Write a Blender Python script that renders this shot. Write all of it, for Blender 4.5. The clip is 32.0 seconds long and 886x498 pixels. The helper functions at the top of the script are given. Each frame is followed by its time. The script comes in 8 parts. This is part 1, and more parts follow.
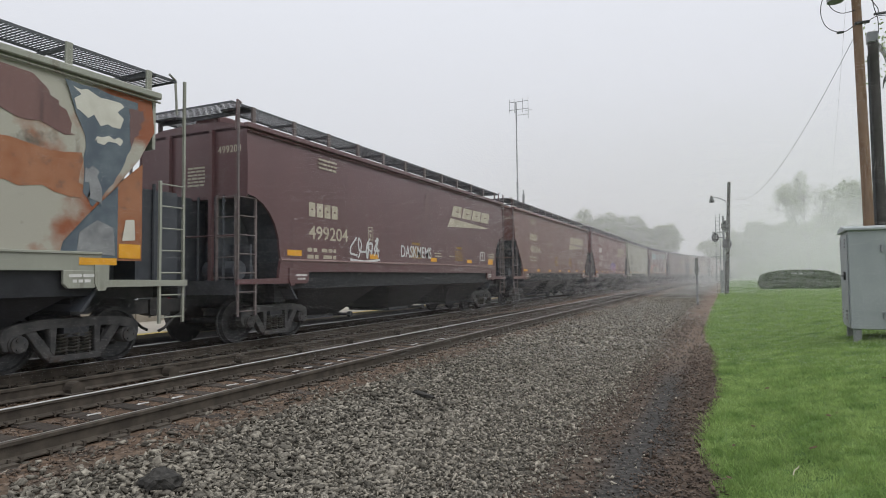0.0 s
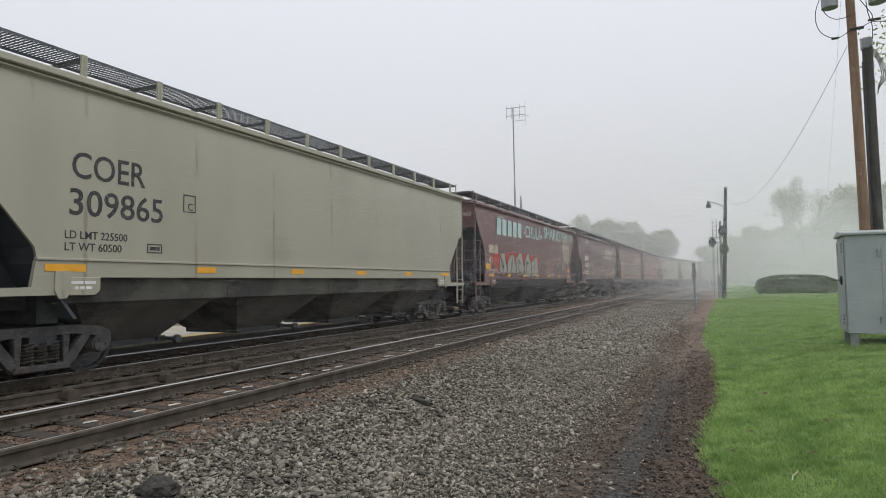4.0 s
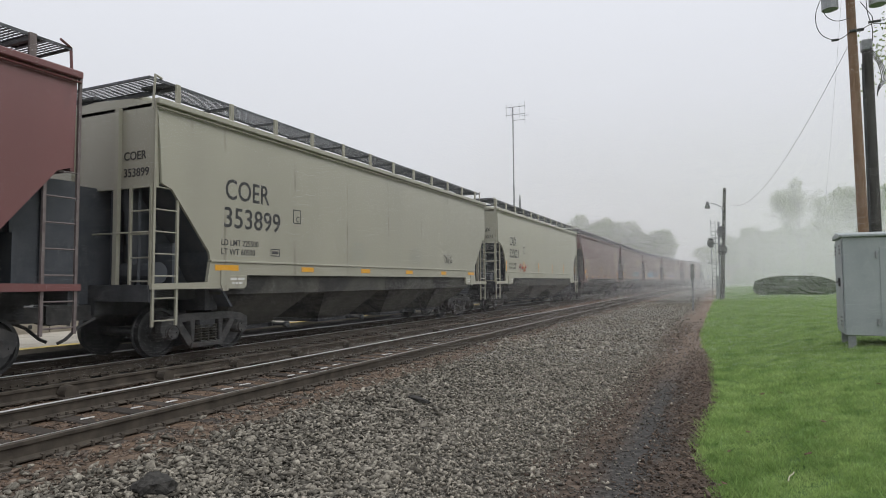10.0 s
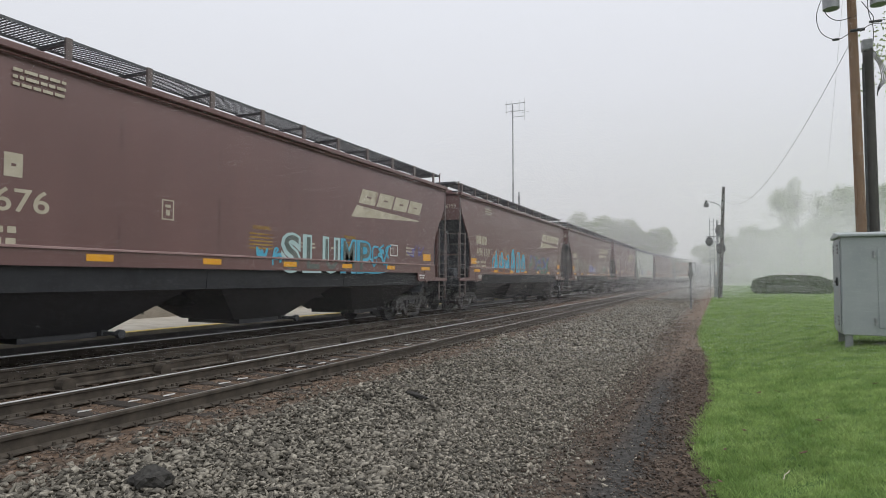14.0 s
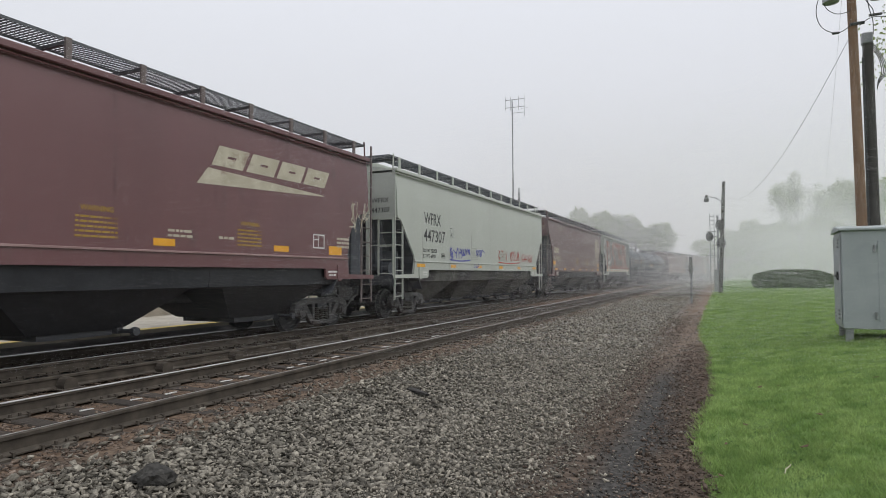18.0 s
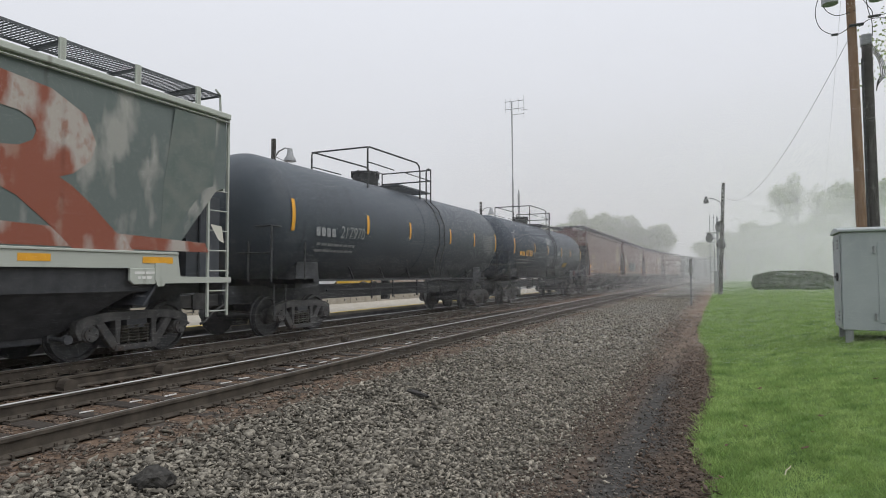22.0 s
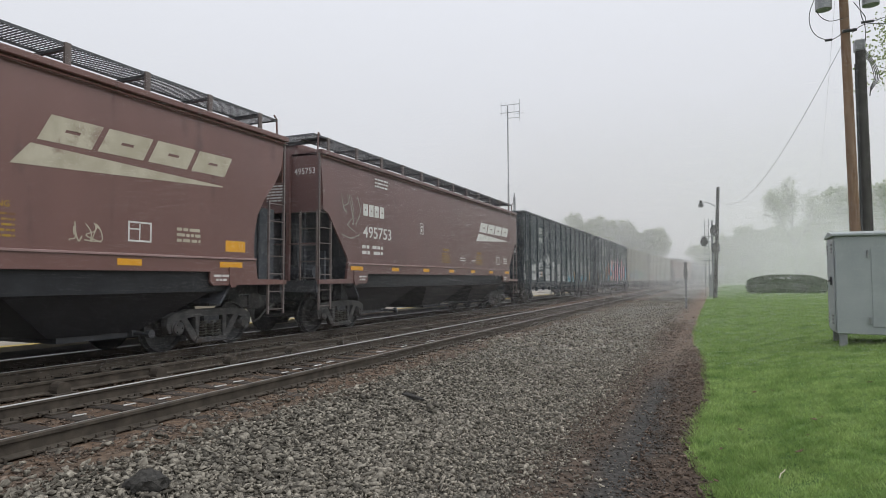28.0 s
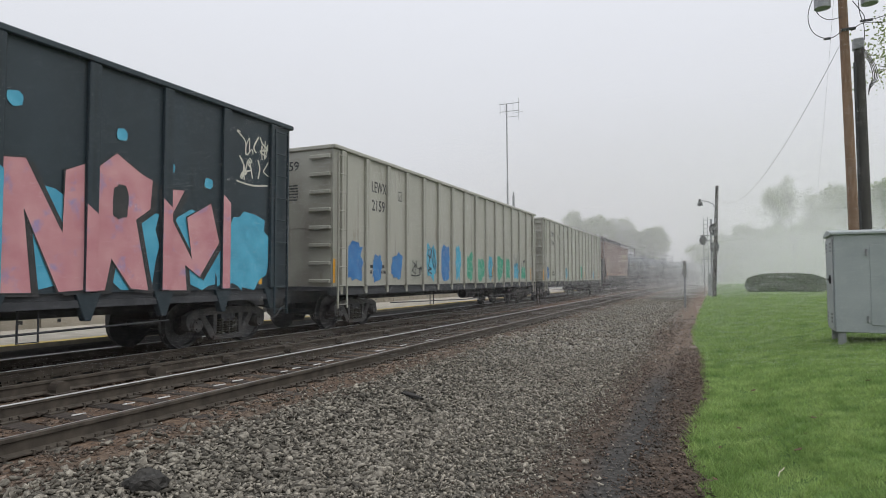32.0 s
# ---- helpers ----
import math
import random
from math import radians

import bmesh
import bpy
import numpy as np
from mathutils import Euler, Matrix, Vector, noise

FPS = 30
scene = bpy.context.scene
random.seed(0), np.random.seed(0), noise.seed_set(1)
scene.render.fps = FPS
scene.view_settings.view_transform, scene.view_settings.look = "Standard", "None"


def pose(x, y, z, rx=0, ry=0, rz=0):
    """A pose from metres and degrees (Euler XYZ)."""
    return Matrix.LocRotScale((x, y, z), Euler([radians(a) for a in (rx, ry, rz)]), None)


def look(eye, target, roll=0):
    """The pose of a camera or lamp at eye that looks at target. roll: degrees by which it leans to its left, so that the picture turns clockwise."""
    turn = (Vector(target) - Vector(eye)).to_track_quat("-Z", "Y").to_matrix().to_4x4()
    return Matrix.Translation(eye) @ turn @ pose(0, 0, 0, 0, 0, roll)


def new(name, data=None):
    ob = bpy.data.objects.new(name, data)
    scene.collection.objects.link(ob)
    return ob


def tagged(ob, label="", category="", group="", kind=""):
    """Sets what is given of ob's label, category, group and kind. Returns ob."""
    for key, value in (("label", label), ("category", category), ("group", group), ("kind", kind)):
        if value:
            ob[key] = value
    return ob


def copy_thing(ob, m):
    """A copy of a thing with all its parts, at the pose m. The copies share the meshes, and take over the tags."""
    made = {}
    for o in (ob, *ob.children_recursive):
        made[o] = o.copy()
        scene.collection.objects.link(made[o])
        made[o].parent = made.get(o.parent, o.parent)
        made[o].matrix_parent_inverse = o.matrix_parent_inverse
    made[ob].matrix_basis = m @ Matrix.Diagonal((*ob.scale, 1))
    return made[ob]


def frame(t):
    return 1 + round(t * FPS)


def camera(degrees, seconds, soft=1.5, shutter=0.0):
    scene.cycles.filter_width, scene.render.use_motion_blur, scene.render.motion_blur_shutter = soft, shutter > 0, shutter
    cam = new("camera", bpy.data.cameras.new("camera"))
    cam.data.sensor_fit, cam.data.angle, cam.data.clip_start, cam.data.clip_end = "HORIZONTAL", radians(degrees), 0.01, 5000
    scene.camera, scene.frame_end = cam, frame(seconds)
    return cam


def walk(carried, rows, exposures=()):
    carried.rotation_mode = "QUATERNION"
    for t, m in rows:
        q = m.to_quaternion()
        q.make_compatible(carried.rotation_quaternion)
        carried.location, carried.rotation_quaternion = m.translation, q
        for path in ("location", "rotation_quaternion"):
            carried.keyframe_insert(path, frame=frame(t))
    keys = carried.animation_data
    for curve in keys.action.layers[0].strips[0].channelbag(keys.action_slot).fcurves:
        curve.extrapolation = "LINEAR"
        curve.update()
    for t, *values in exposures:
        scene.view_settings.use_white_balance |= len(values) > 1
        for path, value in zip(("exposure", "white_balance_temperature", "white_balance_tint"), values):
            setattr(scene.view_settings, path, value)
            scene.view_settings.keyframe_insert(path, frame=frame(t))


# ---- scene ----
# camera: stands on the path beside the track, held in the hand
EYE = 1.372
cam = camera(71.72, 32.0, soft=0.9)
# seconds, degrees turned left of the track, degrees up, degrees of roll
TURNS = (
    (0, 24.74, 2.61, -0.54),
    (0.5, 24.85, 2.55, -0.46),
    (1, 25.02, 2.59, -0.65),
    (1.5, 25.17, 2.61, -0.50),
    (2, 25.17, 2.67, -0.64),
    (2.5, 24.84, 2.79, -0.71),
    (3, 24.71, 2.87, -0.62),
    (3.5, 24.52, 3.16, -0.81),
    (5.5, 24.29, 2.99, -0.05),
    (6, 24.13, 3.03, 0.01),
    (6.5, 24.17, 3.02, 0.09),
    (7, 24.15, 3.10, 0.13),
    (7.5, 24.25, 2.96, -0.04),
    (8, 24.43, 2.77, -0.24),
    (8.5, 24.44, 2.83, -0.25),
    (9, 24.43, 2.97, -0.39),
    (9.5, 24.42, 3.04, -0.52),
    (10, 24.39, 3.03, -0.30),
    (10.5, 24.41, 2.89, -0.17),
    (11, 24.33, 2.82, -0.18),
    (11.5, 24.27, 2.88, -0.16),
    (12, 24.28, 2.88, -0.13),
    (12.5, 24.27, 2.90, 0.07),
    (13, 24.27, 2.79, 0.01),
    (13.5, 24.20, 2.71, 0.00),
    (14, 24.26, 2.67, 0.20),
    (14.5, 24.32, 2.64, 0.02),
    (16.5, 24.52, 2.63, 0.09),
    (17, 24.48, 2.51, -0.20),
    (17.5, 24.35, 2.46, -0.07),
    (18, 24.29, 2.36, -0.18),
    (18.5, 24.32, 2.33, -0.03),
    (19, 24.32, 2.30, -0.10),
    (19.5, 24.37, 2.27, -0.28),
    (20, 24.36, 2.26, -0.23),
    (20.5, 24.34, 2.29, -0.26),
    (21, 24.39, 2.36, -0.31),
    (21.5, 24.28, 2.40, -0.25),
    (22, 24.27, 2.51, -0.23),
    (22.5, 24.25, 2.57, -0.27),
    (23, 24.24, 2.63, -0.18),
    (23.5, 24.17, 2.66, -0.05),
    (24, 24.06, 2.68, -0.06),
    (24.5, 24.10, 2.77, -0.12),
    (25, 24.10, 2.80, -0.24),
    (25.5, 24.00, 2.91, -0.34),
    (27.5, 23.76, 2.74, -0.13),
    (28, 23.86, 2.80, -0.11),
    (28.5, 23.99, 2.81, -0.25),
    (29, 23.94, 2.77, -0.27),
    (29.5, 23.92, 2.68, -0.36),
    (30, 23.94, 2.66, -0.17),
    (30.5, 23.92, 2.60, -0.13),
    (31, 23.81, 2.58, -0.16),
    (31.5, 23.81, 2.59, -0.31),
    (32, 23.78, 2.70, -0.17)
)
walk(cam, [(t, Matrix.Translation((0, 0, EYE)) @ Matrix.Rotation(radians(a), 4, "Z")
            @ Matrix.Rotation(radians(90 + b), 4, "X") @ Matrix.Rotation(radians(c), 4, "Z")) for t, a, b, c in TURNS],
     exposures=((0, 0.06), (32, 0.06)))

# ---- light: a bright overcast, foggy morning ----
world = bpy.data.worlds.new("overcast")
scene.world = world
world.use_nodes = True
wn, wl = world.node_tree.nodes, world.node_tree.links
sky = wn.new("ShaderNodeTexSky")
sky.sky_type, sky.sun_disc = "NISHITA", False
sky.sun_elevation, sky.sun_rotation = radians(48), radians(70)
sky.dust_density, sky.air_density = 6.0, 1.0
coord = wn.new("ShaderNodeTexCoord")
sep = wn.new("ShaderNodeSeparateXYZ")
wl.new(coord.outputs["Generated"], sep.inputs[0])
ramp = wn.new("ShaderNodeValToRGB")
ramp.color_ramp.elements[0].position, ramp.color_ramp.elements[0].color = 0.0, (0.625, 0.63, 0.65, 1)
ramp.color_ramp.elements[1].position, ramp.color_ramp.elements[1].color = 0.42, (0.81, 0.83, 0.888, 1)
e = ramp.color_ramp.elements.new(1.0)
e.color = (1.42, 1.45, 1.50, 1)
wl.new(sep.outputs["Z"], ramp.inputs[0])
cloud = wn.new("ShaderNodeBackground")
wl.new(ramp.outputs[0], cloud.inputs["Color"])
clear = wn.new("ShaderNodeBackground")
wl.new(sky.outputs[0], clear.inputs["Color"])
clear.inputs["Strength"].default_value = 0.10
both = wn.new("ShaderNodeMixShader")
both.inputs[0].default_value = 0.93
wl.new(clear.outputs[0], both.inputs[1]), wl.new(cloud.outputs[0], both.inputs[2])
wl.new(both.outputs[0], wn["World Output"].inputs["Surface"])
sun = new("sun", bpy.data.lights.new("sun", "SUN"))
sun.data.energy, sun.data.angle, sun.data.color = 0.55, radians(50), (1.0, 0.97, 0.92)
sun.matrix_world = look((30, 10, 40), (0, 10, 0))


# ---- materials ----
def rgb(c, k=1.0):
    return (c[0] * k, c[1] * k, c[2] * k, 1)


def surf(name, a, b=None, scale=3.0, rough=0.7, metal=0.0, bump=0.0, bump_scale=40.0, stretch=(1, 1, 1), lo=0.35, hi=0.65,
         stain=None, stain_at=0.62, stain_scale=1.2, island=0.0, seam=0.0, spec=0.5, trans=0.0, obrandom=0.0):
    """A procedural surface: two tones in noise, optional stains, fine relief, variation piece by piece, weld seams along y."""
    m = bpy.data.materials.new(name)
    m.use_nodes = True
    n, l = m.node_tree.nodes, m.node_tree.links
    bsdf = n["Principled BSDF"]
    bsdf.inputs["Roughness"].default_value = rough
    bsdf.inputs["Metallic"].default_value = metal
    bsdf.inputs["Specular IOR Level"].default_value = spec
    tc = n.new("ShaderNodeTexCoord")
    mp = n.new("ShaderNodeMapping")
    mp.inputs["Scale"].default_value = stretch
    l.new(tc.outputs["Object"], mp.inputs[0])
    nz = n.new("ShaderNodeTexNoise")
    nz.inputs["Scale"].default_value, nz.inputs["Detail"].default_value = scale, 7
    l.new(mp.outputs[0], nz.inputs["Vector"])
    cr = n.new("ShaderNodeValToRGB")
    cr.color_ramp.elements[0].position, cr.color_ramp.elements[0].color = lo, rgb(a)
    cr.color_ramp.elements[1].position, cr.color_ramp.elements[1].color = hi, rgb(b or a)
    l.new(nz.outputs[0], cr.inputs[0])
    out = cr.outputs[0]
    if stain:
        n2 = n.new("ShaderNodeTexNoise")
        n2.inputs["Scale"].default_value, n2.inputs["Detail"].default_value = stain_scale, 9
        n2.inputs["Roughness"].default_value = 0.65
        l.new(mp.outputs[0], n2.inputs["Vector"])
        c2 = n.new("ShaderNodeValToRGB")
        c2.color_ramp.elements[0].position, c2.color_ramp.elements[1].position = stain_at, stain_at + 0.1
        l.new(n2.outputs[0], c2.inputs[0])
        mx = n.new("ShaderNodeMix")
        mx.data_type = "RGBA"
        l.new(c2.outputs[0], mx.inputs[0])
        l.new(out, mx.inputs[6])
        mx.inputs[7].default_value = rgb(stain)
        out = mx.outputs[2]
    if island or obrandom:
        if island:
            src = n.new("ShaderNodeNewGeometry").outputs["Random Per Island"]
        else:
            src = n.new("ShaderNodeObjectInfo").outputs["Random"]
        mr = n.new("ShaderNodeMapRange")
        k = island or obrandom
        mr.inputs[3].default_value, mr.inputs[4].default_value = 1 - k, 1 + k
        l.new(src, mr.inputs[0])
        hs = n.new("ShaderNodeHueSaturation")
        l.new(mr.outputs[0], hs.inputs["Value"])
        l.new(out, hs.inputs["Color"])
        out = hs.outputs[0]
    if seam:
        # dirty run-down lines along the welds
        ys = n.new("ShaderNodeSeparateXYZ")
        l.new(tc.outputs["Object"], ys.inputs[0])
        pp = n.new("ShaderNodeMath")
        pp.operation, pp.inputs[1].default_value = "PINGPONG", seam / 2
        l.new(ys.outputs["Y"], pp.inputs[0])
        ln = n.new("ShaderNodeMapRange")
        ln.interpolation_type = "SMOOTHSTEP"
        ln.inputs[1].default_value, ln.inputs[2].default_value, ln.inputs[3].default_value, ln.inputs[4].default_value = 0.012, 0.05, 0.75, 0.0
        l.new(pp.outputs[0], ln.inputs[0])
        pn = n.new("ShaderNodeTexNoise")
        pn.inputs["Scale"].default_value = 0.9
        l.new(tc.outputs["Object"], pn.inputs["Vector"])
        pr = n.new("ShaderNodeMapRange")
        pr.inputs[1].default_value, pr.inputs[2].default_value = 0.42, 0.66
        l.new(pn.outputs[0], pr.inputs[0])
        mu = n.new("ShaderNodeMath")
        mu.operation = "MULTIPLY"
        l.new(ln.outputs[0], mu.inputs[0]), l.new(pr.outputs[0], mu.inputs[1])
        dk = n.new("ShaderNodeMix")
        dk.data_type, dk.blend_type = "RGBA", "MULTIPLY"
        l.new(mu.outputs[0], dk.inputs[0]), l.new(out, dk.inputs[6])
        dk.inputs[7].default_value = (0.55, 0.52, 0.5, 1)
        out = dk.outputs[2]
    l.new(out, bsdf.inputs["Base Color"])
    if bump or seam:
        bp = n.new("ShaderNodeBump")
        bp.inputs["Strength"].default_value = bump or 0.3
        bp.inputs["Distance"].default_value = 0.01
        n3 = n.new("ShaderNodeTexNoise")
        n3.inputs["Scale"].default_value, n3.inputs["Detail"].default_value = bump_scale, 4
        l.new(mp.outputs[0], n3.inputs["Vector"])
        h = n3.outputs[0]
        if seam:
            sp = n.new("ShaderNodeSeparateXYZ")
            l.new(tc.outputs["Object"], sp.inputs[0])
            dv = n.new("ShaderNodeMath")
            dv.operation, dv.inputs[1].default_value = "PINGPONG", seam / 2
            l.new(sp.outputs["Y"], dv.inputs[0])
            sm = n.new("ShaderNodeMapRange")
            sm.interpolation_type = "SMOOTHSTEP"
            sm.inputs[1].default_value, sm.inputs[2].default_value = 0.0, 0.12
            sm.inputs[3].default_value, sm.inputs[4].default_value = 1.0, 0.0
            l.new(dv.outputs[0], sm.inputs[0])
            ad = n.new("ShaderNodeMath")
            l.new(h, ad.inputs[0]), l.new(sm.outputs[0], ad.inputs[1])
            h = ad.outputs[0]
        l.new(h, bp.inputs["Height"])
        l.new(bp.outputs[0], bsdf.inputs["Normal"])
    if trans:
        tr = n.new("ShaderNodeBsdfTranslucent")
        l.new(out, tr.inputs["Color"])
        ms = n.new("ShaderNodeMixShader")
        ms.inputs[0].default_value = trans
        l.new(bsdf.outputs[0], ms.inputs[1]), l.new(tr.outputs[0], ms.inputs[2])
        l.new(ms.outputs[0], n["Material Output"].inputs["Surface"])
    return m


def paint(name, a, k=1.35, stain=None, stain_at=0.6, rough=0.40, spec=0.6):
    """Weathered paint on sheet steel, with run-down streaks."""
    return surf(name, a, tuple(min(1, c * k) for c in a), 1.1, rough, 0, 0.12, 5.0, (0.6, 0.8, 0.16), 0.3, 0.7,
                stain, stain_at, 2.6, seam=2.15, spec=spec)


BROWNS = [paint("oxide_brown_" + s, c, 1.25, d, at) for s, c, d, at in (
    ("dark", (0.105, 0.050, 0.053), (0.135, 0.077, 0.079), 0.60),
    ("red", (0.152, 0.059, 0.058), (0.125, 0.057, 0.057), 0.62),
    ("faded", (0.130, 0.070, 0.066), (0.163, 0.103, 0.097), 0.62),
    ("plum", (0.125, 0.056, 0.060), (0.100, 0.053, 0.056), 0.60),
    ("rust", (0.150, 0.076, 0.068), (0.117, 0.062, 0.057), 0.58))]
DUSTYLEDGE = surf("dusty_brown_ledge", (0.25, 0.16, 0.152), (0.34, 0.235, 0.225), 4, 0.7, 0, 0.1, 20, (1, 0.3, 1), stain=(0.13, 0.075, 0.07), stain_at=0.6)
TAN = paint("tan_paint", (0.315, 0.305, 0.245), 1.18, (0.245, 0.228, 0.175), 0.63)
# tan of the hopper bays, darker than on the car sides
DARKTAN = surf("sooty_tan_paint", (0.055, 0.055, 0.049), (0.105, 0.103, 0.090), 1.6, 0.8, 0, 0.2, 12, stain=(0.034, 0.034, 0.034), stain_at=0.5)
CREAM = paint("cream_paint", (0.355, 0.345, 0.275), 1.15, (0.285, 0.262, 0.195), 0.64)
PALE = paint("pale_grey_paint", (0.40, 0.425, 0.385), 1.12, (0.33, 0.35, 0.315), 0.66)
GONGREY = paint("old_grey_paint", (0.27, 0.28, 0.235), 1.25, (0.19, 0.17, 0.13), 0.6)
PATCHY = surf("patched_paint_white_orange", (0.40, 0.39, 0.33), (0.27, 0.085, 0.035), 0.55, 0.65, 0, 0.12, 6, (1, 1, 1), 0.47, 0.53,
              (0.12, 0.11, 0.09), 0.60, 1.3, seam=2.15)
OLDRED = surf("flaking_red_on_grey_paint", (0.25, 0.075, 0.045), (0.40, 0.36, 0.33), 1.5, 0.7, 0, 0.12, 6, (1, 1, 0.5), 0.50, 0.60,
              (0.30, 0.16, 0.12), 0.56, 3.0, seam=2.15)
PALEFLAKE = surf("pale_flaking_paint", (0.42, 0.43, 0.41), (0.34, 0.22, 0.11), 1.3, 0.7, 0, 0.12, 6, (1, 0.6, 2.0), 0.52, 0.66)
SLATECAR = surf("slate_grey_flaking_paint", (0.115, 0.14, 0.135), (0.30, 0.30, 0.28), 1.7, 0.65, 0, 0.12, 6, (1, 1, 0.4), 0.56, 0.66, seam=2.15)
WARNYELLOW = surf("faded_yellow_stencil", (0.33, 0.20, 0.035), (0.45, 0.29, 0.05), 3, 0.7, stain=(0.2, 0.1, 0.05), stain_at=0.55)
BLACKPAINT = paint("black_tank_paint", (0.024, 0.034, 0.049), 1.4, (0.036, 0.045, 0.058), 0.62, 0.5, 0.45)
TANKGREY = paint("faded_blue_black_tank_paint", (0.042, 0.053, 0.067), 1.3, (0.056, 0.066, 0.078), 0.6, 0.5, 0.45)
GONBLACK = paint("black_car_paint", (0.019, 0.030, 0.038), 1.6, (0.06, 0.070, 0.078), 0.68, 0.5, 0.4)
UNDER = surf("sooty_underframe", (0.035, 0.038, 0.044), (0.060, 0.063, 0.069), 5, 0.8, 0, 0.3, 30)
# hopper bays, a tone darker than the underframe
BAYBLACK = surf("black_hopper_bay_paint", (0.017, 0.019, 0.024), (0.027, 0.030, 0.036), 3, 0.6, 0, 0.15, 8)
# the end cavity's shade and sky light are put into this colour
ENDSHADE = surf("sooty_end_sheet", (0.046, 0.053, 0.064), (0.068, 0.075, 0.088), 3, 0.7, 0, 0.15, 12)
STEEL = surf("worn_brown_grey_steel", (0.125, 0.10, 0.098), (0.18, 0.15, 0.146), 7, 0.6, 0.1)
TRUCK = surf("dusty_cast_steel", (0.042, 0.043, 0.045), (0.082, 0.081, 0.080), 6, 0.75, 0.1, 0.4, 40, stain=(0.05, 0.03, 0.02))
WHEEL = surf("worn_wheel_steel", (0.034, 0.036, 0.039), (0.066, 0.068, 0.070), 8, 0.55, 0.4, 0.15, 50)
SPRING = surf("oiled_spring_steel", (0.05, 0.048, 0.044), (0.09, 0.085, 0.075), 9, 0.5, 0.3)
GRATE = surf("galvanised_grating", (0.075, 0.081, 0.092), (0.125, 0.132, 0.146), 5, 0.6, 0.2)
RAILHEAD = surf("polished_rail_steel", (0.55, 0.55, 0.54), (0.68, 0.68, 0.67), 4, 0.4, 0.85, 0.03, 60)
RAILSIDE = surf("brown_rail_rust", (0.044, 0.036, 0.028), (0.086, 0.072, 0.056), 6, 0.85, 0, 0.3, 60)
TIE = surf("weathered_tie_wood", (0.032, 0.026, 0.021), (0.07, 0.058, 0.048), 4, 0.9, 0, 0.5, 25, (6, 1, 6), obrandom=0.25)
PALEGRAVEL = surf("fine_pale_gravel", (0.145, 0.131, 0.107), (0.295, 0.270, 0.223), 22, 0.9, 0, 0.2, 60, island=0.6)
STONE = surf("crushed_grey_ballast", (0.115, 0.104, 0.086), (0.255, 0.236, 0.196), 26, 0.85, 0, 0.15, 45, island=0.65, spec=0.35)
CINDER = surf("dark_fine_gravel", (0.06, 0.055, 0.05), (0.15, 0.138, 0.122), 14, 0.9, 0, 0.3, 60, island=0.5)
# ballast with the shade beneath the train painted into its colour
SHADESTONE = surf("sooty_ballast", (0.028, 0.028, 0.029), (0.06, 0.059, 0.058), 14, 0.9, 0, 0.3, 60, island=0.5)
LITTER = surf("brown_leaf_and_bark_litter", (0.06, 0.044, 0.034), (0.155, 0.112, 0.085), 9, 0.9, island=0.5)
RUSTSTONE = surf("rust_stained_ballast", (0.095, 0.07, 0.053), (0.175, 0.135, 0.106), 14, 0.9, 0, 0.3, 60, island=0.4)
GRASS = surf("spring_grass", (0.185, 0.295, 0.085), (0.36, 0.48, 0.175), 2.2, 0.55, 0, 0, island=0.3, trans=0.5, spec=0.3, stain=(0.14, 0.235, 0.065), stain_at=0.56, stain_scale=3.5)
LEAF = surf("young_leaves", (0.15, 0.20, 0.07), (0.27, 0.33, 0.13), 0.6, 0.6, island=0.3, trans=0.55, spec=0.2)
DEADLEAF = surf("dry_brown_leaf", (0.07, 0.04, 0.025), (0.15, 0.085, 0.05), 20, 0.8)
HEDGE = surf("dark_hedge_leaves", (0.04, 0.072, 0.024), (0.085, 0.135, 0.05), 3, 0.6, island=0.4, trans=0.2, spec=0.2)
BARK = surf("grey_bark", (0.07, 0.06, 0.05), (0.13, 0.115, 0.10), 6, 0.9, 0, 0.6, 20, (4, 4, 0.6))
POLEWOOD = surf("weathered_pole_wood", (0.15, 0.088, 0.052), (0.26, 0.165, 0.105), 5, 0.85, 0, 0.6, 20, (8, 8, 0.4), stain=(0.10, 0.065, 0.045))
DARKPOLE = surf("creosoted_pole_wood", (0.028, 0.026, 0.025), (0.06, 0.055, 0.05), 5, 0.8, 0, 0.5, 20, (8, 8, 0.4))
CABINET = surf("grey_cabinet_enamel", (0.30, 0.33, 0.34), (0.35, 0.38, 0.39), 2.5, 0.5, 0, 0.05, 20, stain=(0.25, 0.27, 0.27), stain_at=0.66)
GALV = surf("dull_galvanised_steel", (0.22, 0.23, 0.24), (0.32, 0.33, 0.34), 5, 0.5, 0.5)
DARKMETAL = surf("dark_painted_metal", (0.02, 0.022, 0.024), (0.035, 0.037, 0.04), 6, 0.55)
WIRE = surf("black_cable", (0.015, 0.015, 0.016), (0.02, 0.02, 0.02), 5, 0.6)
CONCRETE = surf("tan_concrete", (0.36, 0.325, 0.265), (0.47, 0.43, 0.36), 2, 0.9, 0, 0.2, 30, stain=(0.27, 0.24, 0.2))
YELLOW = surf("yellow_edge_paint", (0.50, 0.36, 0.08), (0.60, 0.44, 0.11), 3, 0.8)
ASPHALT = surf("worn_asphalt", (0.10, 0.10, 0.10), (0.15, 0.15, 0.148), 3, 0.9, 0, 0.3, 60)
REFLECT = surf("amber_reflective_tape", (0.72, 0.34, 0.02), (0.80, 0.40, 0.03), 6, 0.4)
WHITEPAINT = surf("chalky_white_lettering", (0.62, 0.62, 0.60), (0.74, 0.74, 0.72), 5, 0.7)
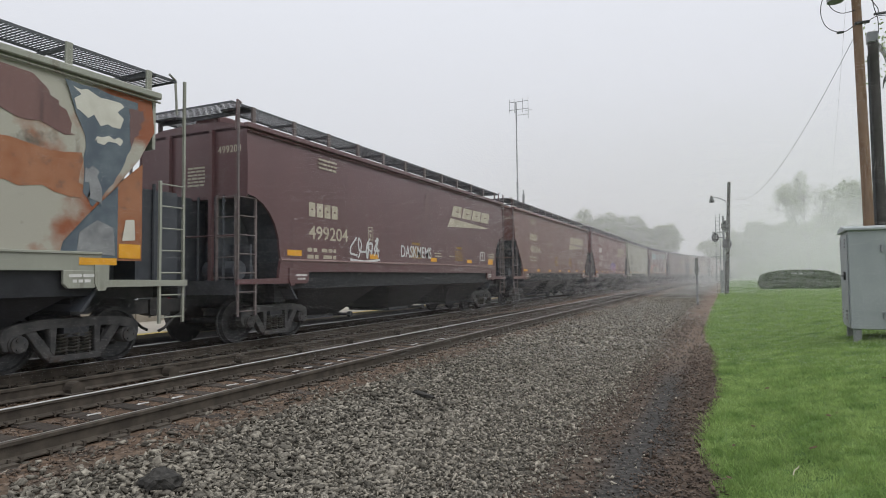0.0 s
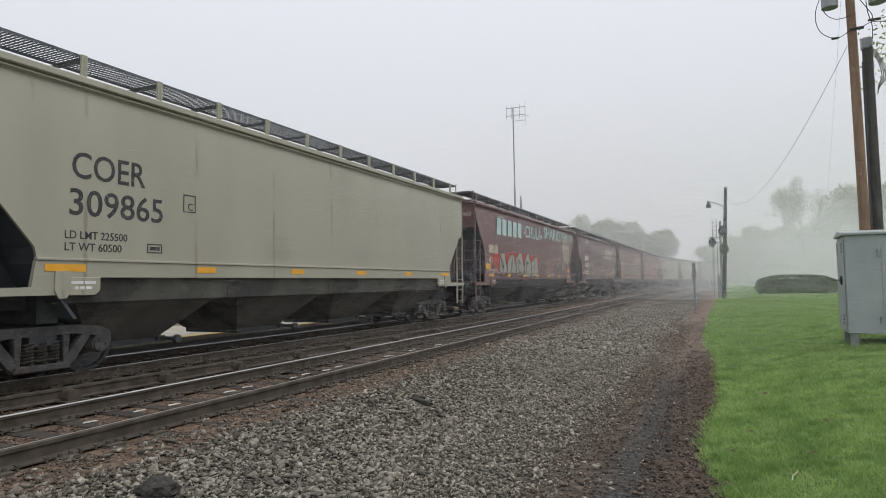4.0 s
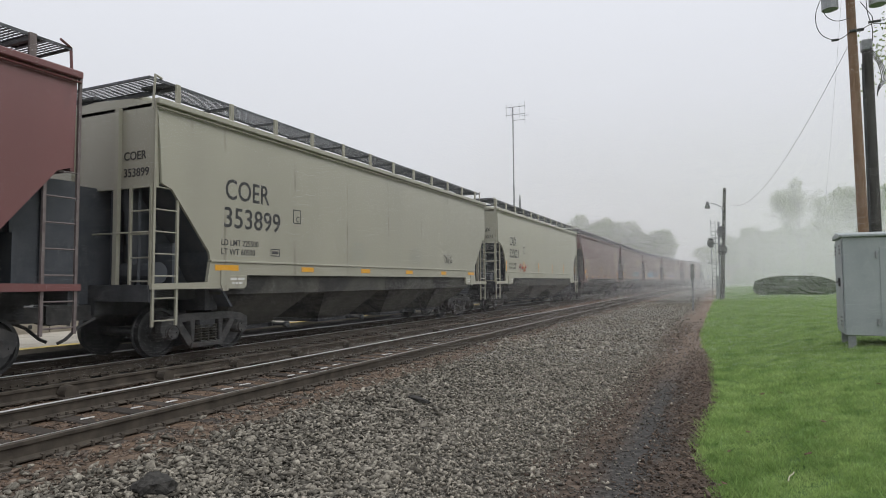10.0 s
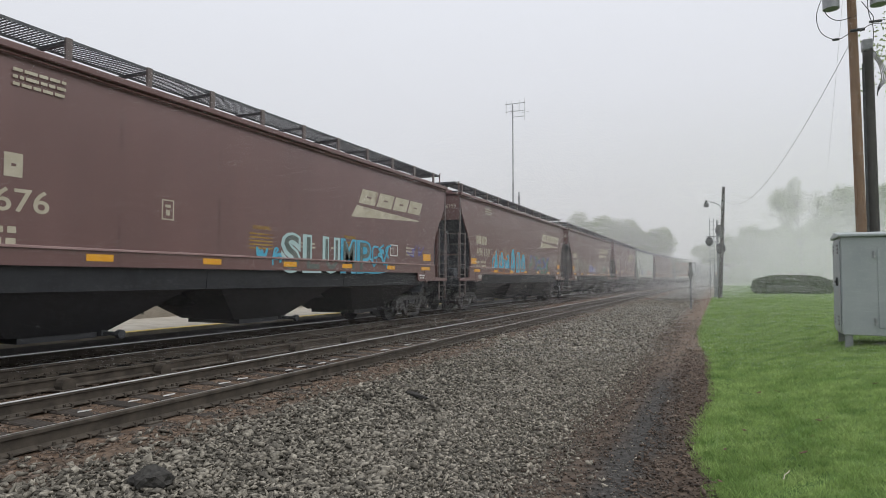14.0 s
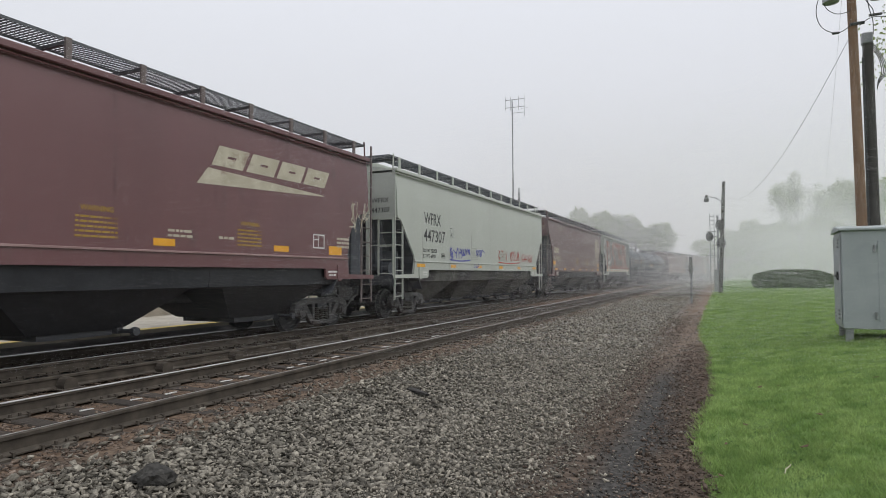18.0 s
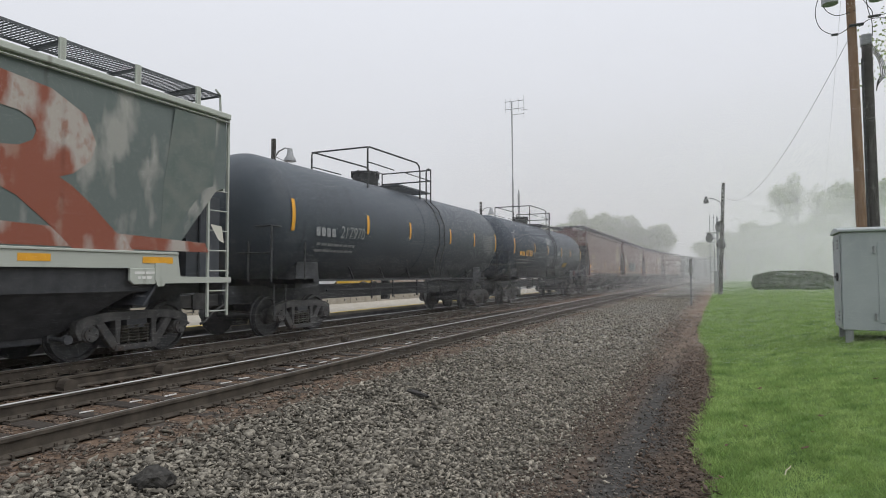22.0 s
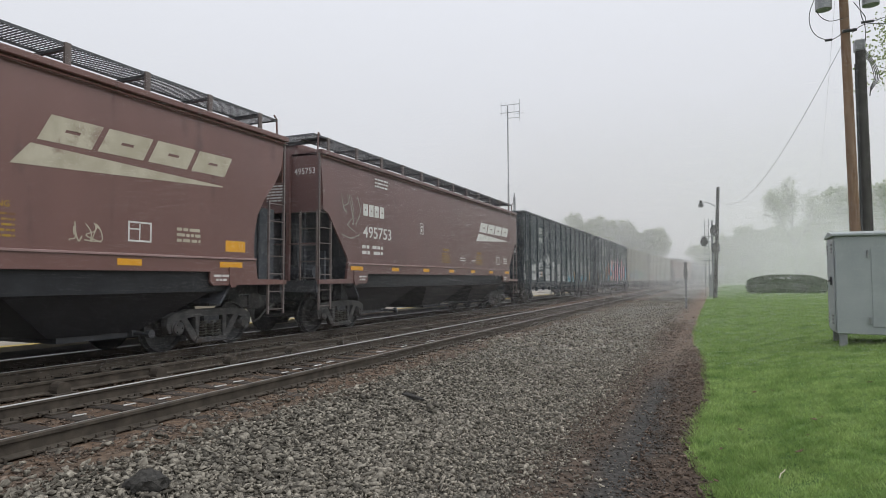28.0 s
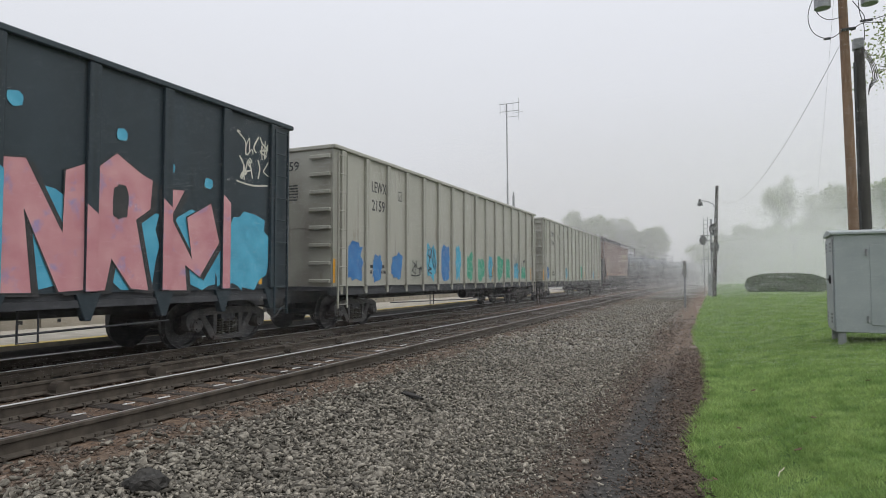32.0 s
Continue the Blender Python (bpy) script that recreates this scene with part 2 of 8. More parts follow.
CREAMPAINT = surf("faded_cream_lettering", (0.42, 0.38, 0.29), (0.54, 0.50, 0.40), 3, 0.7, stain=(0.27, 0.2, 0.16), stain_at=0.6)
DARKLETTER = surf("dark_lettering", (0.03, 0.032, 0.034), (0.05, 0.05, 0.052), 5, 0.7)
SPRAYWHITE = surf("white_spray_paint", (0.55, 0.57, 0.57), (0.70, 0.71, 0.71), 4, 0.7)
SPRAYSKY = surf("sky_blue_spray_paint", (0.06, 0.33, 0.50), (0.10, 0.44, 0.62), 3, 0.65)
SPRAYPINK = surf("pink_spray_paint", (0.52, 0.22, 0.25), (0.62, 0.32, 0.34), 2, 0.65, stain=(0.36, 0.27, 0.46), stain_at=0.56, stain_scale=2.5)
SPRAYROYAL = surf("royal_blue_spray_paint", (0.03, 0.15, 0.40), (0.05, 0.22, 0.50), 3, 0.65)
GONCREAM = paint("old_cream_grey_paint", (0.33, 0.325, 0.28), 1.2, (0.24, 0.215, 0.165), 0.6)
SPRAYAQUA = surf("pale_aqua_spray_paint", (0.38, 0.55, 0.56), (0.48, 0.62, 0.62), 3, 0.65)
SPRAYRED = surf("red_spray_paint", (0.40, 0.06, 0.05), (0.48, 0.09, 0.07), 4, 0.65)
SPRAYBLUE = surf("violet_blue_spray_paint", (0.08, 0.09, 0.36), (0.13, 0.14, 0.44), 4, 0.65)
SPRAYGREEN = surf("green_spray_paint", (0.05, 0.30, 0.20), (0.08, 0.38, 0.26), 4, 0.65)
SPRAYORANGE = surf("orange_spray_paint", (0.48, 0.17, 0.06), (0.56, 0.24, 0.09), 3, 0.65)
RUSTORANGE = surf("weathered_orange_paint", (0.30, 0.115, 0.05), (0.37, 0.17, 0.09), 2.5, 0.65, stain=(0.20, 0.11, 0.075), stain_at=0.55, stain_scale=4)
BEAST = surf("tawny_spray_paint", (0.20, 0.085, 0.045), (0.30, 0.14, 0.08), 3, 0.65)
SLATE = surf("slate_green_paint_patch", (0.10, 0.13, 0.12), (0.15, 0.17, 0.155), 3, 0.65)
BLUESLATE = surf("blue_grey_paint_patch", (0.075, 0.10, 0.13), (0.13, 0.165, 0.19), 3, 0.65)
OFFWHITE = surf("peeling_white_paint", (0.55, 0.54, 0.47), (0.66, 0.65, 0.58), 3, 0.7)
FOG = surf("fog_droplets", (0.97, 0.975, 0.98), (0.99, 0.99, 0.99), 1, 1.0, spec=0.0, trans=0.5)
REDCAR = surf("red_car_paint", (0.42, 0.02, 0.05), (0.46, 0.03, 0.06), 2, 0.3)
WHITECAR = surf("white_car_paint", (0.62, 0.63, 0.65), (0.68, 0.69, 0.70), 2, 0.3)
YELLOWMACHINE = surf("yellow_machine_paint", (0.60, 0.36, 0.02), (0.66, 0.42, 0.03), 2, 0.45)
GLASS = surf("dark_window_glass", (0.03, 0.035, 0.04), (0.035, 0.04, 0.045), 2, 0.08)
TYRE = surf("tyre_rubber", (0.02, 0.02, 0.02), (0.03, 0.03, 0.03), 8, 0.85)
WALLGREY = surf("grey_block_wall", (0.20, 0.20, 0.20), (0.27, 0.27, 0.265), 2, 0.9, 0, 0.2, 20)


# ---- mesh helpers ----
def box(bm, x0, x1, y0, y1, z0, z1):
    v = [bm.verts.new(p) for p in ((x0, y0, z0), (x1, y0, z0), (x1, y1, z0), (x0, y1, z0), (x0, y0, z1), (x1, y0, z1), (x1, y1, z1), (x0, y1, z1))]
    for f in ((3, 2, 1, 0), (4, 5, 6, 7), (0, 1, 5, 4), (1, 2, 6, 5), (2, 3, 7, 6), (3, 0, 4, 7)):
        bm.faces.new([v[i] for i in f])


def cyl(bm, p, q, r, n=8, r2=None):
    p, q = Vector(p), Vector(q)
    d = (q - p).normalized()
    u = d.orthogonal().normalized()
    w = d.cross(u)
    r2 = r if r2 is None else r2
    a = [bm.verts.new(p + (u * math.cos(k * math.tau / n) + w * math.sin(k * math.tau / n)) * r) for k in range(n)]
    b = [bm.verts.new(q + (u * math.cos(k * math.tau / n) + w * math.sin(k * math.tau / n)) * r2) for k in range(n)]
    for k in range(n):
        bm.faces.new((a[k], a[(k + 1) % n], b[(k + 1) % n], b[k]))
    bm.faces.new(a[::-1]), bm.faces.new(b)


def prism(bm, poly, x0, x1):
    """A (y, z) outline pushed out from x0 to x1."""
    a = [bm.verts.new((x0, y, z)) for y, z in poly]
    b = [bm.verts.new((x1, y, z)) for y, z in poly]
    n = len(poly)
    for k in range(n):
        bm.faces.new((a[k], a[(k + 1) % n], b[(k + 1) % n], b[k]))
    bm.faces.new(a[::-1]), bm.faces.new(b)


def lathe(bm, prof, n=28, axis="x"):
    """A profile of (along, radius) turned about an axis through the origin."""
    rings = []
    for s, r in prof:
        ring = []
        for k in range(n):
            c, d = math.cos(k * math.tau / n) * r, math.sin(k * math.tau / n) * r
            ring.append(bm.verts.new((s, c, d) if axis == "x" else (c, s, d) if axis == "y" else (c, d, s)))
        rings.append(ring)
    for a, b in zip(rings, rings[1:]):
        for k in range(n):
            bm.faces.new((a[k], a[(k + 1) % n], b[(k + 1) % n], b[k]))
    bm.faces.new(rings[0][::-1]), bm.faces.new(rings[-1])


def pipe(bm, points, r, n=6, r_end=None):
    """One round bar or tapering tube bent along points."""
    pts = [Vector(p) for p in points]
    rings = []
    u = None
    for k, p in enumerate(pts):
        d = (pts[min(k + 1, len(pts) - 1)] - pts[max(k - 1, 0)]).normalized()
        u = d.orthogonal().normalized() if u is None else (u - d * u.dot(d)).normalized()
        w = d.cross(u)
        rk = r + ((r_end or r) - r) * k / (len(pts) - 1)
        rings.append([bm.verts.new(p + (u * math.cos(j * math.tau / n) + w * math.sin(j * math.tau / n)) * rk) for j in range(n)])
    for a, b in zip(rings, rings[1:]):
        for j in range(n):
            bm.faces.new((a[j], a[(j + 1) % n], b[(j + 1) % n], b[j]))
    bm.faces.new(rings[0][::-1]), bm.faces.new(rings[-1])


def done(name, bm, mat, smooth=False, bevel=0.0):
    if bevel:
        bmesh.ops.bevel(bm, geom=bm.edges[:], offset=bevel, segments=1, affect="EDGES", clamp_overlap=True)
    bmesh.ops.recalc_face_normals(bm, faces=bm.faces)
    me = bpy.data.meshes.new(name)
    bm.to_mesh(me)
    bm.free()
    me.materials.append(mat)
    if smooth:
        me.shade_smooth()
        me.set_sharp_from_angle(angle=radians(35))
    return me


FINE = {"roof_walkway", "cross_walkway", "top_platform", "load_limit", "small_print", "warning_print", "capacity_print", "end_print", "stencilled_lines", "tie_plates", "emblem_wording", "owner_emblem", "lifting_slot", "landing", "owner_mark", "owner_sign", "graffiti_tag"}


def part(name, me, mat=None, parent=None, label="", at=(0, 0, 0)):
    """One mesh object under a thing or part. me: a bmesh or a mesh to share. mat: its own paint, where the shared mesh has another."""
    if isinstance(me, bmesh.types.BMesh):
        me = done(name, me, mat)
    ob = new(name, me)
    if mat is not None and me.materials[0] != mat:
        ob.material_slots[0].link = "OBJECT"
        ob.material_slots[0].material = mat
    ob.parent = parent
    ob.location = at
    if label:
        ob["label"] = label
    if name in FINE:
        ob["kind"] = "stuff"
    return ob


def thing(name, label, category, group="", kind="", m=None):
    ob = new(name)
    ob.empty_display_size = 0.2
    if m is not None:
        ob.matrix_basis = m
    return tagged(ob, label, category, group, kind)


def raw_mesh(name, verts, faces, mat):
    """Many small pieces in one mesh. verts: (n, 3); faces: (m, k) of vertex numbers."""
    verts, faces = np.asarray(verts, np.float32), np.asarray(faces, np.int32)
    me = bpy.data.meshes.new(name)
    me.vertices.add(len(verts))
    me.vertices.foreach_set("co", verts.ravel())
    me.loops.add(faces.size)
    me.loops.foreach_set("vertex_index", faces.ravel())
    me.polygons.add(len(faces))
    me.polygons.foreach_set("loop_start", np.arange(0, faces.size, faces.shape[1], dtype=np.int32))
    me.update(calc_edges=True)
    me.materials.append(mat)
    return me


# ---- plan: the line runs along +y, bends to the right far away ----
BEND_AT, BEND_R, BEND_MAX = 78.0, 300.0, 0.75
NEAR_X, TRAIN_X, GAUGE = -6.36, -10.38, 0.748


def line_at(x, s):
    """Where the offset x from the viewpoint's line lies, s metres along the railway, and the heading there."""
    if s <= BEND_AT:
        return Vector((x, s, 0)), 0.0
    a = min((s - BEND_AT) / BEND_R, BEND_MAX)
    over = max(0.0, s - BEND_AT - BEND_R * BEND_MAX)
    p = Vector((BEND_R - (BEND_R - x) * math.cos(a), BEND_AT + (BEND_R - x) * math.sin(a), 0))
    return p + Vector((math.sin(a), math.cos(a), 0)) * over, -a


PROFILE = ((-400, -0.34), (-13.4, -0.34), (-12.6, -0.26), (-11.9, -0.205), (-9.0, -0.205), (-5.5, -0.2), (-5.3, -0.176), (-5.0, -0.178), (-4.7, -0.215), (-4.3, -0.265), (-3.4, -0.325), (-1.6, -0.27), (-0.4, -0.24), (0.8, -0.08), (2.4, 0.17), (4.0, 0.22), (60, 0.4), (400, 2))


def ground_z(x, y):
    """Height of the ground; numbers or arrays."""
    z = np.interp(x, [p[0] for p in PROFILE], [p[1] for p in PROFILE])
    return z + 0.010 * np.sin(np.asarray(x) * 1.7 + 0.6 * np.sin(np.asarray(y) * 0.9)) * np.sin(np.asarray(y) * 1.1 + 1.0) + 0.006 * np.sin(np.asarray(x) * 5.3 + np.asarray(y) * 2.1) * np.sin(np.asarray(y) * 4.7)


EDGE = ((0, -0.1), (5.0, -0.09), (5.5, -0.14), (6.2, -0.28), (7.6, -0.23), (8.6, -0.15), (9.6, -0.11), (10.7, -0.2), (12.9, -0.22), (16, -0.45), (19.4, -0.6), (28, -0.65), (60, -0.6))


def edge_x(y):
    """Where the lawn begins."""
    return float(np.interp(y, [p[0] for p in EDGE], [p[1] for p in EDGE])) + 0.05 * noise.noise((0, y * 1.1, 2)) + 0.04 * noise.noise((3, y * 3.3, 5))


def build_ground():
    xs = np.concatenate([[-400, -200, -90, -50, -30, -20], np.arange(-16, -5, 1.0), np.arange(-5, 4.01, 0.16), np.arange(4.5, 14, 0.6), [16, 20, 28, 40, 60, 100, 200, 400]])
    ys = np.concatenate([[-60, -30, -12, -4], np.arange(0, 24, 0.2), np.arange(24, 60, 0.8), [62, 66, 72, 80, 90, 105, 130, 170, 230, 320, 480, 800]])
    verts = [(x, y, float(ground_z(x, y))) for y in ys for x in xs]
    n = len(xs)
    faces = [(j * n + i, j * n + i + 1, (j + 1) * n + i + 1, (j + 1) * n + i) for j in range(len(ys) - 1) for i in range(n - 1)]
    m = bpy.data.materials.new("ballast_path_and_lawn")
    m.use_nodes = True
    nd, l = m.node_tree.nodes, m.node_tree.links
    bsdf = nd["Principled BSDF"]
    bsdf.inputs["Roughness"].default_value = 0.95
    bsdf.inputs["Specular IOR Level"].default_value = 0.2
    tc = nd.new("ShaderNodeTexCoord")
    sp = nd.new("ShaderNodeSeparateXYZ")
    l.new(tc.outputs["Object"], sp.inputs[0])

    def nz(scale, detail=6):
        t = nd.new("ShaderNodeTexNoise")
        t.inputs["Scale"].default_value, t.inputs["Detail"].default_value = scale, detail
        l.new(tc.outputs["Object"], t.inputs["Vector"])
        return t.outputs[0]

    def ramp_of(src, stops):
        c = nd.new("ShaderNodeValToRGB")
        c.color_ramp.elements[0].position, c.color_ramp.elements[0].color = stops[0][0], rgb(stops[0][1])
        c.color_ramp.elements[1].position, c.color_ramp.elements[1].color = stops[-1][0], rgb(stops[-1][1])
        for p, k in stops[1:-1]:
            c.color_ramp.elements.new(p).color = rgb(k)
        l.new(src, c.inputs[0])
        return c.outputs[0]

    def mixed(fac, a, b):
        x = nd.new("ShaderNodeMix")
        x.data_type = "RGBA"
        l.new(fac, x.inputs[0]), l.new(a, x.inputs[6]), l.new(b, x.inputs[7])
        return x.outputs[2]

    def band(x0, x1, wob=0.5, freq=1.3):
        """0 below x0, 1 beyond x1, with a ragged edge."""
        w = nd.new("ShaderNodeMath")
        w.operation, w.inputs[1].default_value = "MULTIPLY_ADD", wob
        l.new(nz(freq), w.inputs[0]), l.new(sp.outputs["X"], w.inputs[2])
        r = nd.new("ShaderNodeMapRange")
        r.inputs[1].default_value, r.inputs[2].default_value = x0 + wob / 2, x1 + wob / 2
        l.new(w.outputs[0], r.inputs[0])
        return r.outputs[0]

    bed = ramp_of(nz(9), [(0.3, (0.062, 0.045, 0.034)), (0.5, (0.125, 0.085, 0.06)), (0.7, (0.20, 0.145, 0.105))])
    grey = ramp_of(nz(22), [(0.3, (0.03, 0.028, 0.024)), (0.5, (0.085, 0.079, 0.067)), (0.7, (0.20, 0.186, 0.157))])
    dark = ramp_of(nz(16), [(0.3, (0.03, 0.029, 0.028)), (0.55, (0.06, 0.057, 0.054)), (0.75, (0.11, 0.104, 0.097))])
    mulch = ramp_of(nz(10), [(0.3, (0.045, 0.034, 0.027)), (0.5, (0.088, 0.065, 0.05)), (0.7, (0.15, 0.115, 0.09))])
    rust = ramp_of(nz(12), [(0.3, (0.11, 0.08, 0.06)), (0.7, (0.21, 0.155, 0.118))])
    lawn = ramp_of(nz(2.6, 10), [(0.3, (0.05, 0.095, 0.026)), (0.5, (0.10, 0.17, 0.045)), (0.7, (0.17, 0.245, 0.08))])
    # the train's shadow, painted as a dark band along its track
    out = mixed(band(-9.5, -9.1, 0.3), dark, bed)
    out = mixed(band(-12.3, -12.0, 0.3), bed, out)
    out = mixed(band(-5.1, -4.5, 0.7), out, grey)
    out = mixed(band(-1.75, -1.15, 0.9, 1.2), out, mulch)
    out = mixed(band(-1.1, -0.85, 0.5, 0.9), out, dark)
    out = mixed(band(-0.66, -0.45, 0.5, 1.6), out, mulch)
    far = nd.new("ShaderNodeMapRange")
    far.inputs[1].default_value, far.inputs[2].default_value = 9.5, 14
    l.new(sp.outputs["Y"], far.inputs[0])
    mul = nd.new("ShaderNodeMath")
    mul.operation = "MULTIPLY"
    l.new(band(-1.9, -1.0, 1.1, 0.7), mul.inputs[0]), l.new(far.outputs[0], mul.inputs[1])
    out = mixed(mul.outputs[0], out, rust)
    # the lawn's edge wanders with the distance along the path
    along = nd.new("ShaderNodeMapRange")
    along.inputs[1].default_value, along.inputs[2].default_value = 0, 60
    l.new(sp.outputs["Y"], along.inputs[0])
    wander = ramp_of(along.outputs[0], [(y / 60, (1 + x, 1 + x, 1 + x)) for y, x in EDGE])
    off = nd.new("ShaderNodeMath")
    off.operation = "SUBTRACT"
    l.new(sp.outputs["X"], off.inputs[0]), l.new(wander, off.inputs[1])
    rag = nd.new("ShaderNodeMath")
    rag.operation, rag.inputs[1].default_value = "MULTIPLY_ADD", 0.3
    l.new(nz(4.5), rag.inputs[0]), l.new(off.outputs[0], rag.inputs[2])
    turf = nd.new("ShaderNodeMapRange")
    turf.inputs[1].default_value, turf.inputs[2].default_value = -0.87, -0.80
    l.new(rag.outputs[0], turf.inputs[0])
    out = mixed(turf.outputs[0], out, lawn)
    l.new(out, bsdf.inputs["Base Color"])
    bp = nd.new("ShaderNodeBump")
    bp.inputs["Strength"].default_value, bp.inputs["Distance"].default_value = 0.7, 0.03
    l.new(nz(20, 5), bp.inputs["Height"]), l.new(bp.outputs[0], bsdf.inputs["Normal"])
    ob = new("ground", raw_mesh("ground", verts, faces, m))
    tagged(ob, "grey ballast shoulder, cinder path and green lawn beside the railway", "ground", kind="structure")
    ob.data.shade_smooth()


RAIL_OUTLINE = ((-0.07, -0.17), (0.07, -0.17), (0.07, -0.158), (0.012, -0.135), (0.011, -0.045), (0.036, -0.034), (0.036, -0.004), (0.026, 0.0),
                (-0.026, 0.0), (-0.036, -0.004), (-0.036, -0.034), (-0.011, -0.045), (-0.012, -0.135), (-0.07, -0.158))


def sweep(name, outline, path, mat):
    """An (across, up) outline drawn along points with headings."""
    bm = bmesh.new()
    rings = []
    for p, a in path:
        c, s = math.cos(a), math.sin(a)
        rings.append([bm.verts.new((p.x + u * c, p.y + u * s, p.z + z)) for u, z in outline])
    k = len(outline)
    for a, b in zip(rings, rings[1:]):
        for i in range(k):
            bm.faces.new((a[i], a[(i + 1) % k], b[(i + 1) % k], b[i]))
    bm.faces.new(rings[0][::-1]), bm.faces.new(rings[-1])
    return done(name, bm, mat)


STATIONS = [-14.0, 0, 10, 20, 40, 60, 78] + [78 + 4 * k for k in range(1, 26)]


def build_track(name, centre, label, first, last):
    root = thing(name, label, "railway track", kind="structure")
    for side in (-1, 1):
        x = centre + side * GAUGE
        r = part("rail", sweep("rail", RAIL_OUTLINE, [line_at(x, s) for s in STATIONS], RAILSIDE), parent=root)
        u0, u1 = (-0.022, 0.026) if centre == TRAIN_X else (0.006, 0.034) if side < 0 else (-0.034, -0.018)
        strip = ((u0, -0.001), (u1, -0.001), (u1, 0.003), (u0, 0.003))
        if side < 0:
            # the worn inner corner shines too
            strip = ((u0, -0.001), (u0, 0.003), (0.030, 0.003), (0.0385, -0.003), (0.0385, -0.010), (0.0362, -0.010), (0.0362, -0.003), (0.028, -0.001))
        part("running_surface", sweep("running_surface", strip, [line_at(x, s) for s in STATIONS], RAILHEAD), parent=r, label="bright worn top of the rail")
    bm = bmesh.new()
    box(bm, -1.3, 1.3, -0.11, 0.11, -0.36, -0.18)
    tie = done("tie", bm, TIE, bevel=0.012)
    bm = bmesh.new()
    for side in (-1, 1):
        u = side * GAUGE
        box(bm, u - 0.17, u + 0.17, -0.09, 0.09, -0.181, -0.162)
        for q in (-0.085, 0.085):
            for v in (-0.05, 0.05):
                box(bm, u + q - 0.012, u + q + 0.012, v - 0.012, v + 0.012, -0.165, -0.13)
        for v in (-0.16, 0.16):
            box(bm, u - 0.08, u + 0.08, v - 0.012, v + 0.012, -0.185, -0.14)
    plates = done("plates", bm, RAILSIDE)
    rng = random.Random(len(name))
    s = first
    while s < last:
        p, a = line_at(centre + rng.uniform(-0.06, 0.06), s + rng.uniform(-0.03, 0.03))
        t = part("tie", tie, parent=root, at=(p.x, p.y, rng.uniform(-0.008, 0.004)))
        t.rotation_euler = (0, 0, a + rng.uniform(-0.02, 0.02))
        if s < 26:
            h = part("tie_plates", plates, parent=t, label="rusty steel plates with spikes and anchors")
            h.location = (centre - p.x, 0, -t.location.z)
        s += 0.52


def build_crossover():
    """The closure rail that leaves the train's track for the near one, with its braces."""
    root = thing("turnout_rail", "rusty curved turnout rail with iron braces between tracks", "rail", kind="structure")
    pts = []
    for y in range(-8, 28, 2):
        u = max(0, y - 1.0)
        pts.append((Vector((-8.42 + 0.02 * u + 0.0008 * u * u, y, 0)), -0.02 - 0.0016 * u))
    part("rail", sweep("rail", RAIL_OUTLINE, pts, RAILSIDE), parent=root)
    bm = bmesh.new()
    prof = [(0.0, -0.17), (0.19, -0.17), (0.2, -0.12)] + [(0.1 + 0.09 * math.cos(a), -0.1 + 0.085 * math.sin(a)) for a in (0.3, 0.8, 1.3, 1.8, 2.4)] + [(0.0, -0.06)]
    prism(bm, [(-y, z) for y, z in prof], 0.03, 0.20)
    box(bm, 0.02, 0.26, -0.26, 0.08, -0.182, -0.165)
    brace = done("brace", bm, RAILSIDE)
    for y in (4.1, 5.7, 7.27, 8.82, 10.5, 12.3, 14.4, 16.8, 19.4):
        u = max(0, y - 1.0)
        part("rail_brace", brace, parent=root, at=(-8.42 + 0.02 * u + 0.0008 * u * u, y, 0))


def build_platform():
    root = thing("platform", "low tan concrete station platform with yellow edge stripe", "platform", kind="structure")
    bm = bmesh.new()
    for k in range(24):
        box(bm, -17.0, -12.25, -12 + 3.6 * k, -12 + 3.6 * k + 3.585, 0.01, 0.10)
    part("platform_slab", bm, CONCRETE, root)
    bm = bmesh.new()
    box(bm, -16.9, -12.95, -12, 74.4, -0.4, 0.008)
    part("platform_wall", bm, WALLGREY, root, "dark recessed wall below the slab")
    bm = bmesh.new()
    box(bm, -12.55, -12.25, -12, 74.4, 0.10, 0.106)
    part("edge_stripe", bm, YELLOW, root, "faded yellow safety stripe")
    lot = thing("parking_lot", "worn grey asphalt parking lot behind the platform", "parking lot", kind="structure")
    bm = bmesh.new()
    box(bm, -60, -17.0, -14, 90, -0.36, 0.06)
    part("asphalt", bm, ASPHALT, lot)
    # precast kerb blocks with lifting holes along the platform's back
    bm = bmesh.new()
    prism(bm, [(-1.18, 0), (1.18, 0), (1.18, 0.34), (1.12, 0.40), (-1.12, 0.40), (-1.18, 0.34)], -0.2, 0.2)
    block = done("kerb_block", bm, CONCRETE)
    # thin dark plates on the face stand in for the holes' inner shade
    bm = bmesh.new()
    for y in (-0.7, 0.7):
        box(bm, 0.2, 0.203, y - 0.05, y + 0.05, 0.12, 0.22)
    hole = done("lifting_slot", bm, DARKMETAL)
    for k in range(26):
        ob = new("kerb_block", block)
        ob.location = (-16.2, -10 + 2.4 * k, 0.1)
        tagged(ob, "tan precast concrete kerb block behind the platform", "kerb block", "kerb blocks behind the platform")
        part("lifting_slot", hole, parent=ob)


build_ground()
build_track("near_track", NEAR_X, "empty near railway track with rusty rails on wooden ties", -2, 95)
build_track("train_track", TRAIN_X, "far railway track that carries the freight train", 0, 95)
build_crossover()
build_platform()


# ---- rolling stock ----
# car space: x across (+x faces the path), y along (front end at -y), z up from the rail tops
SIDE = 1.59
SHARED = {}


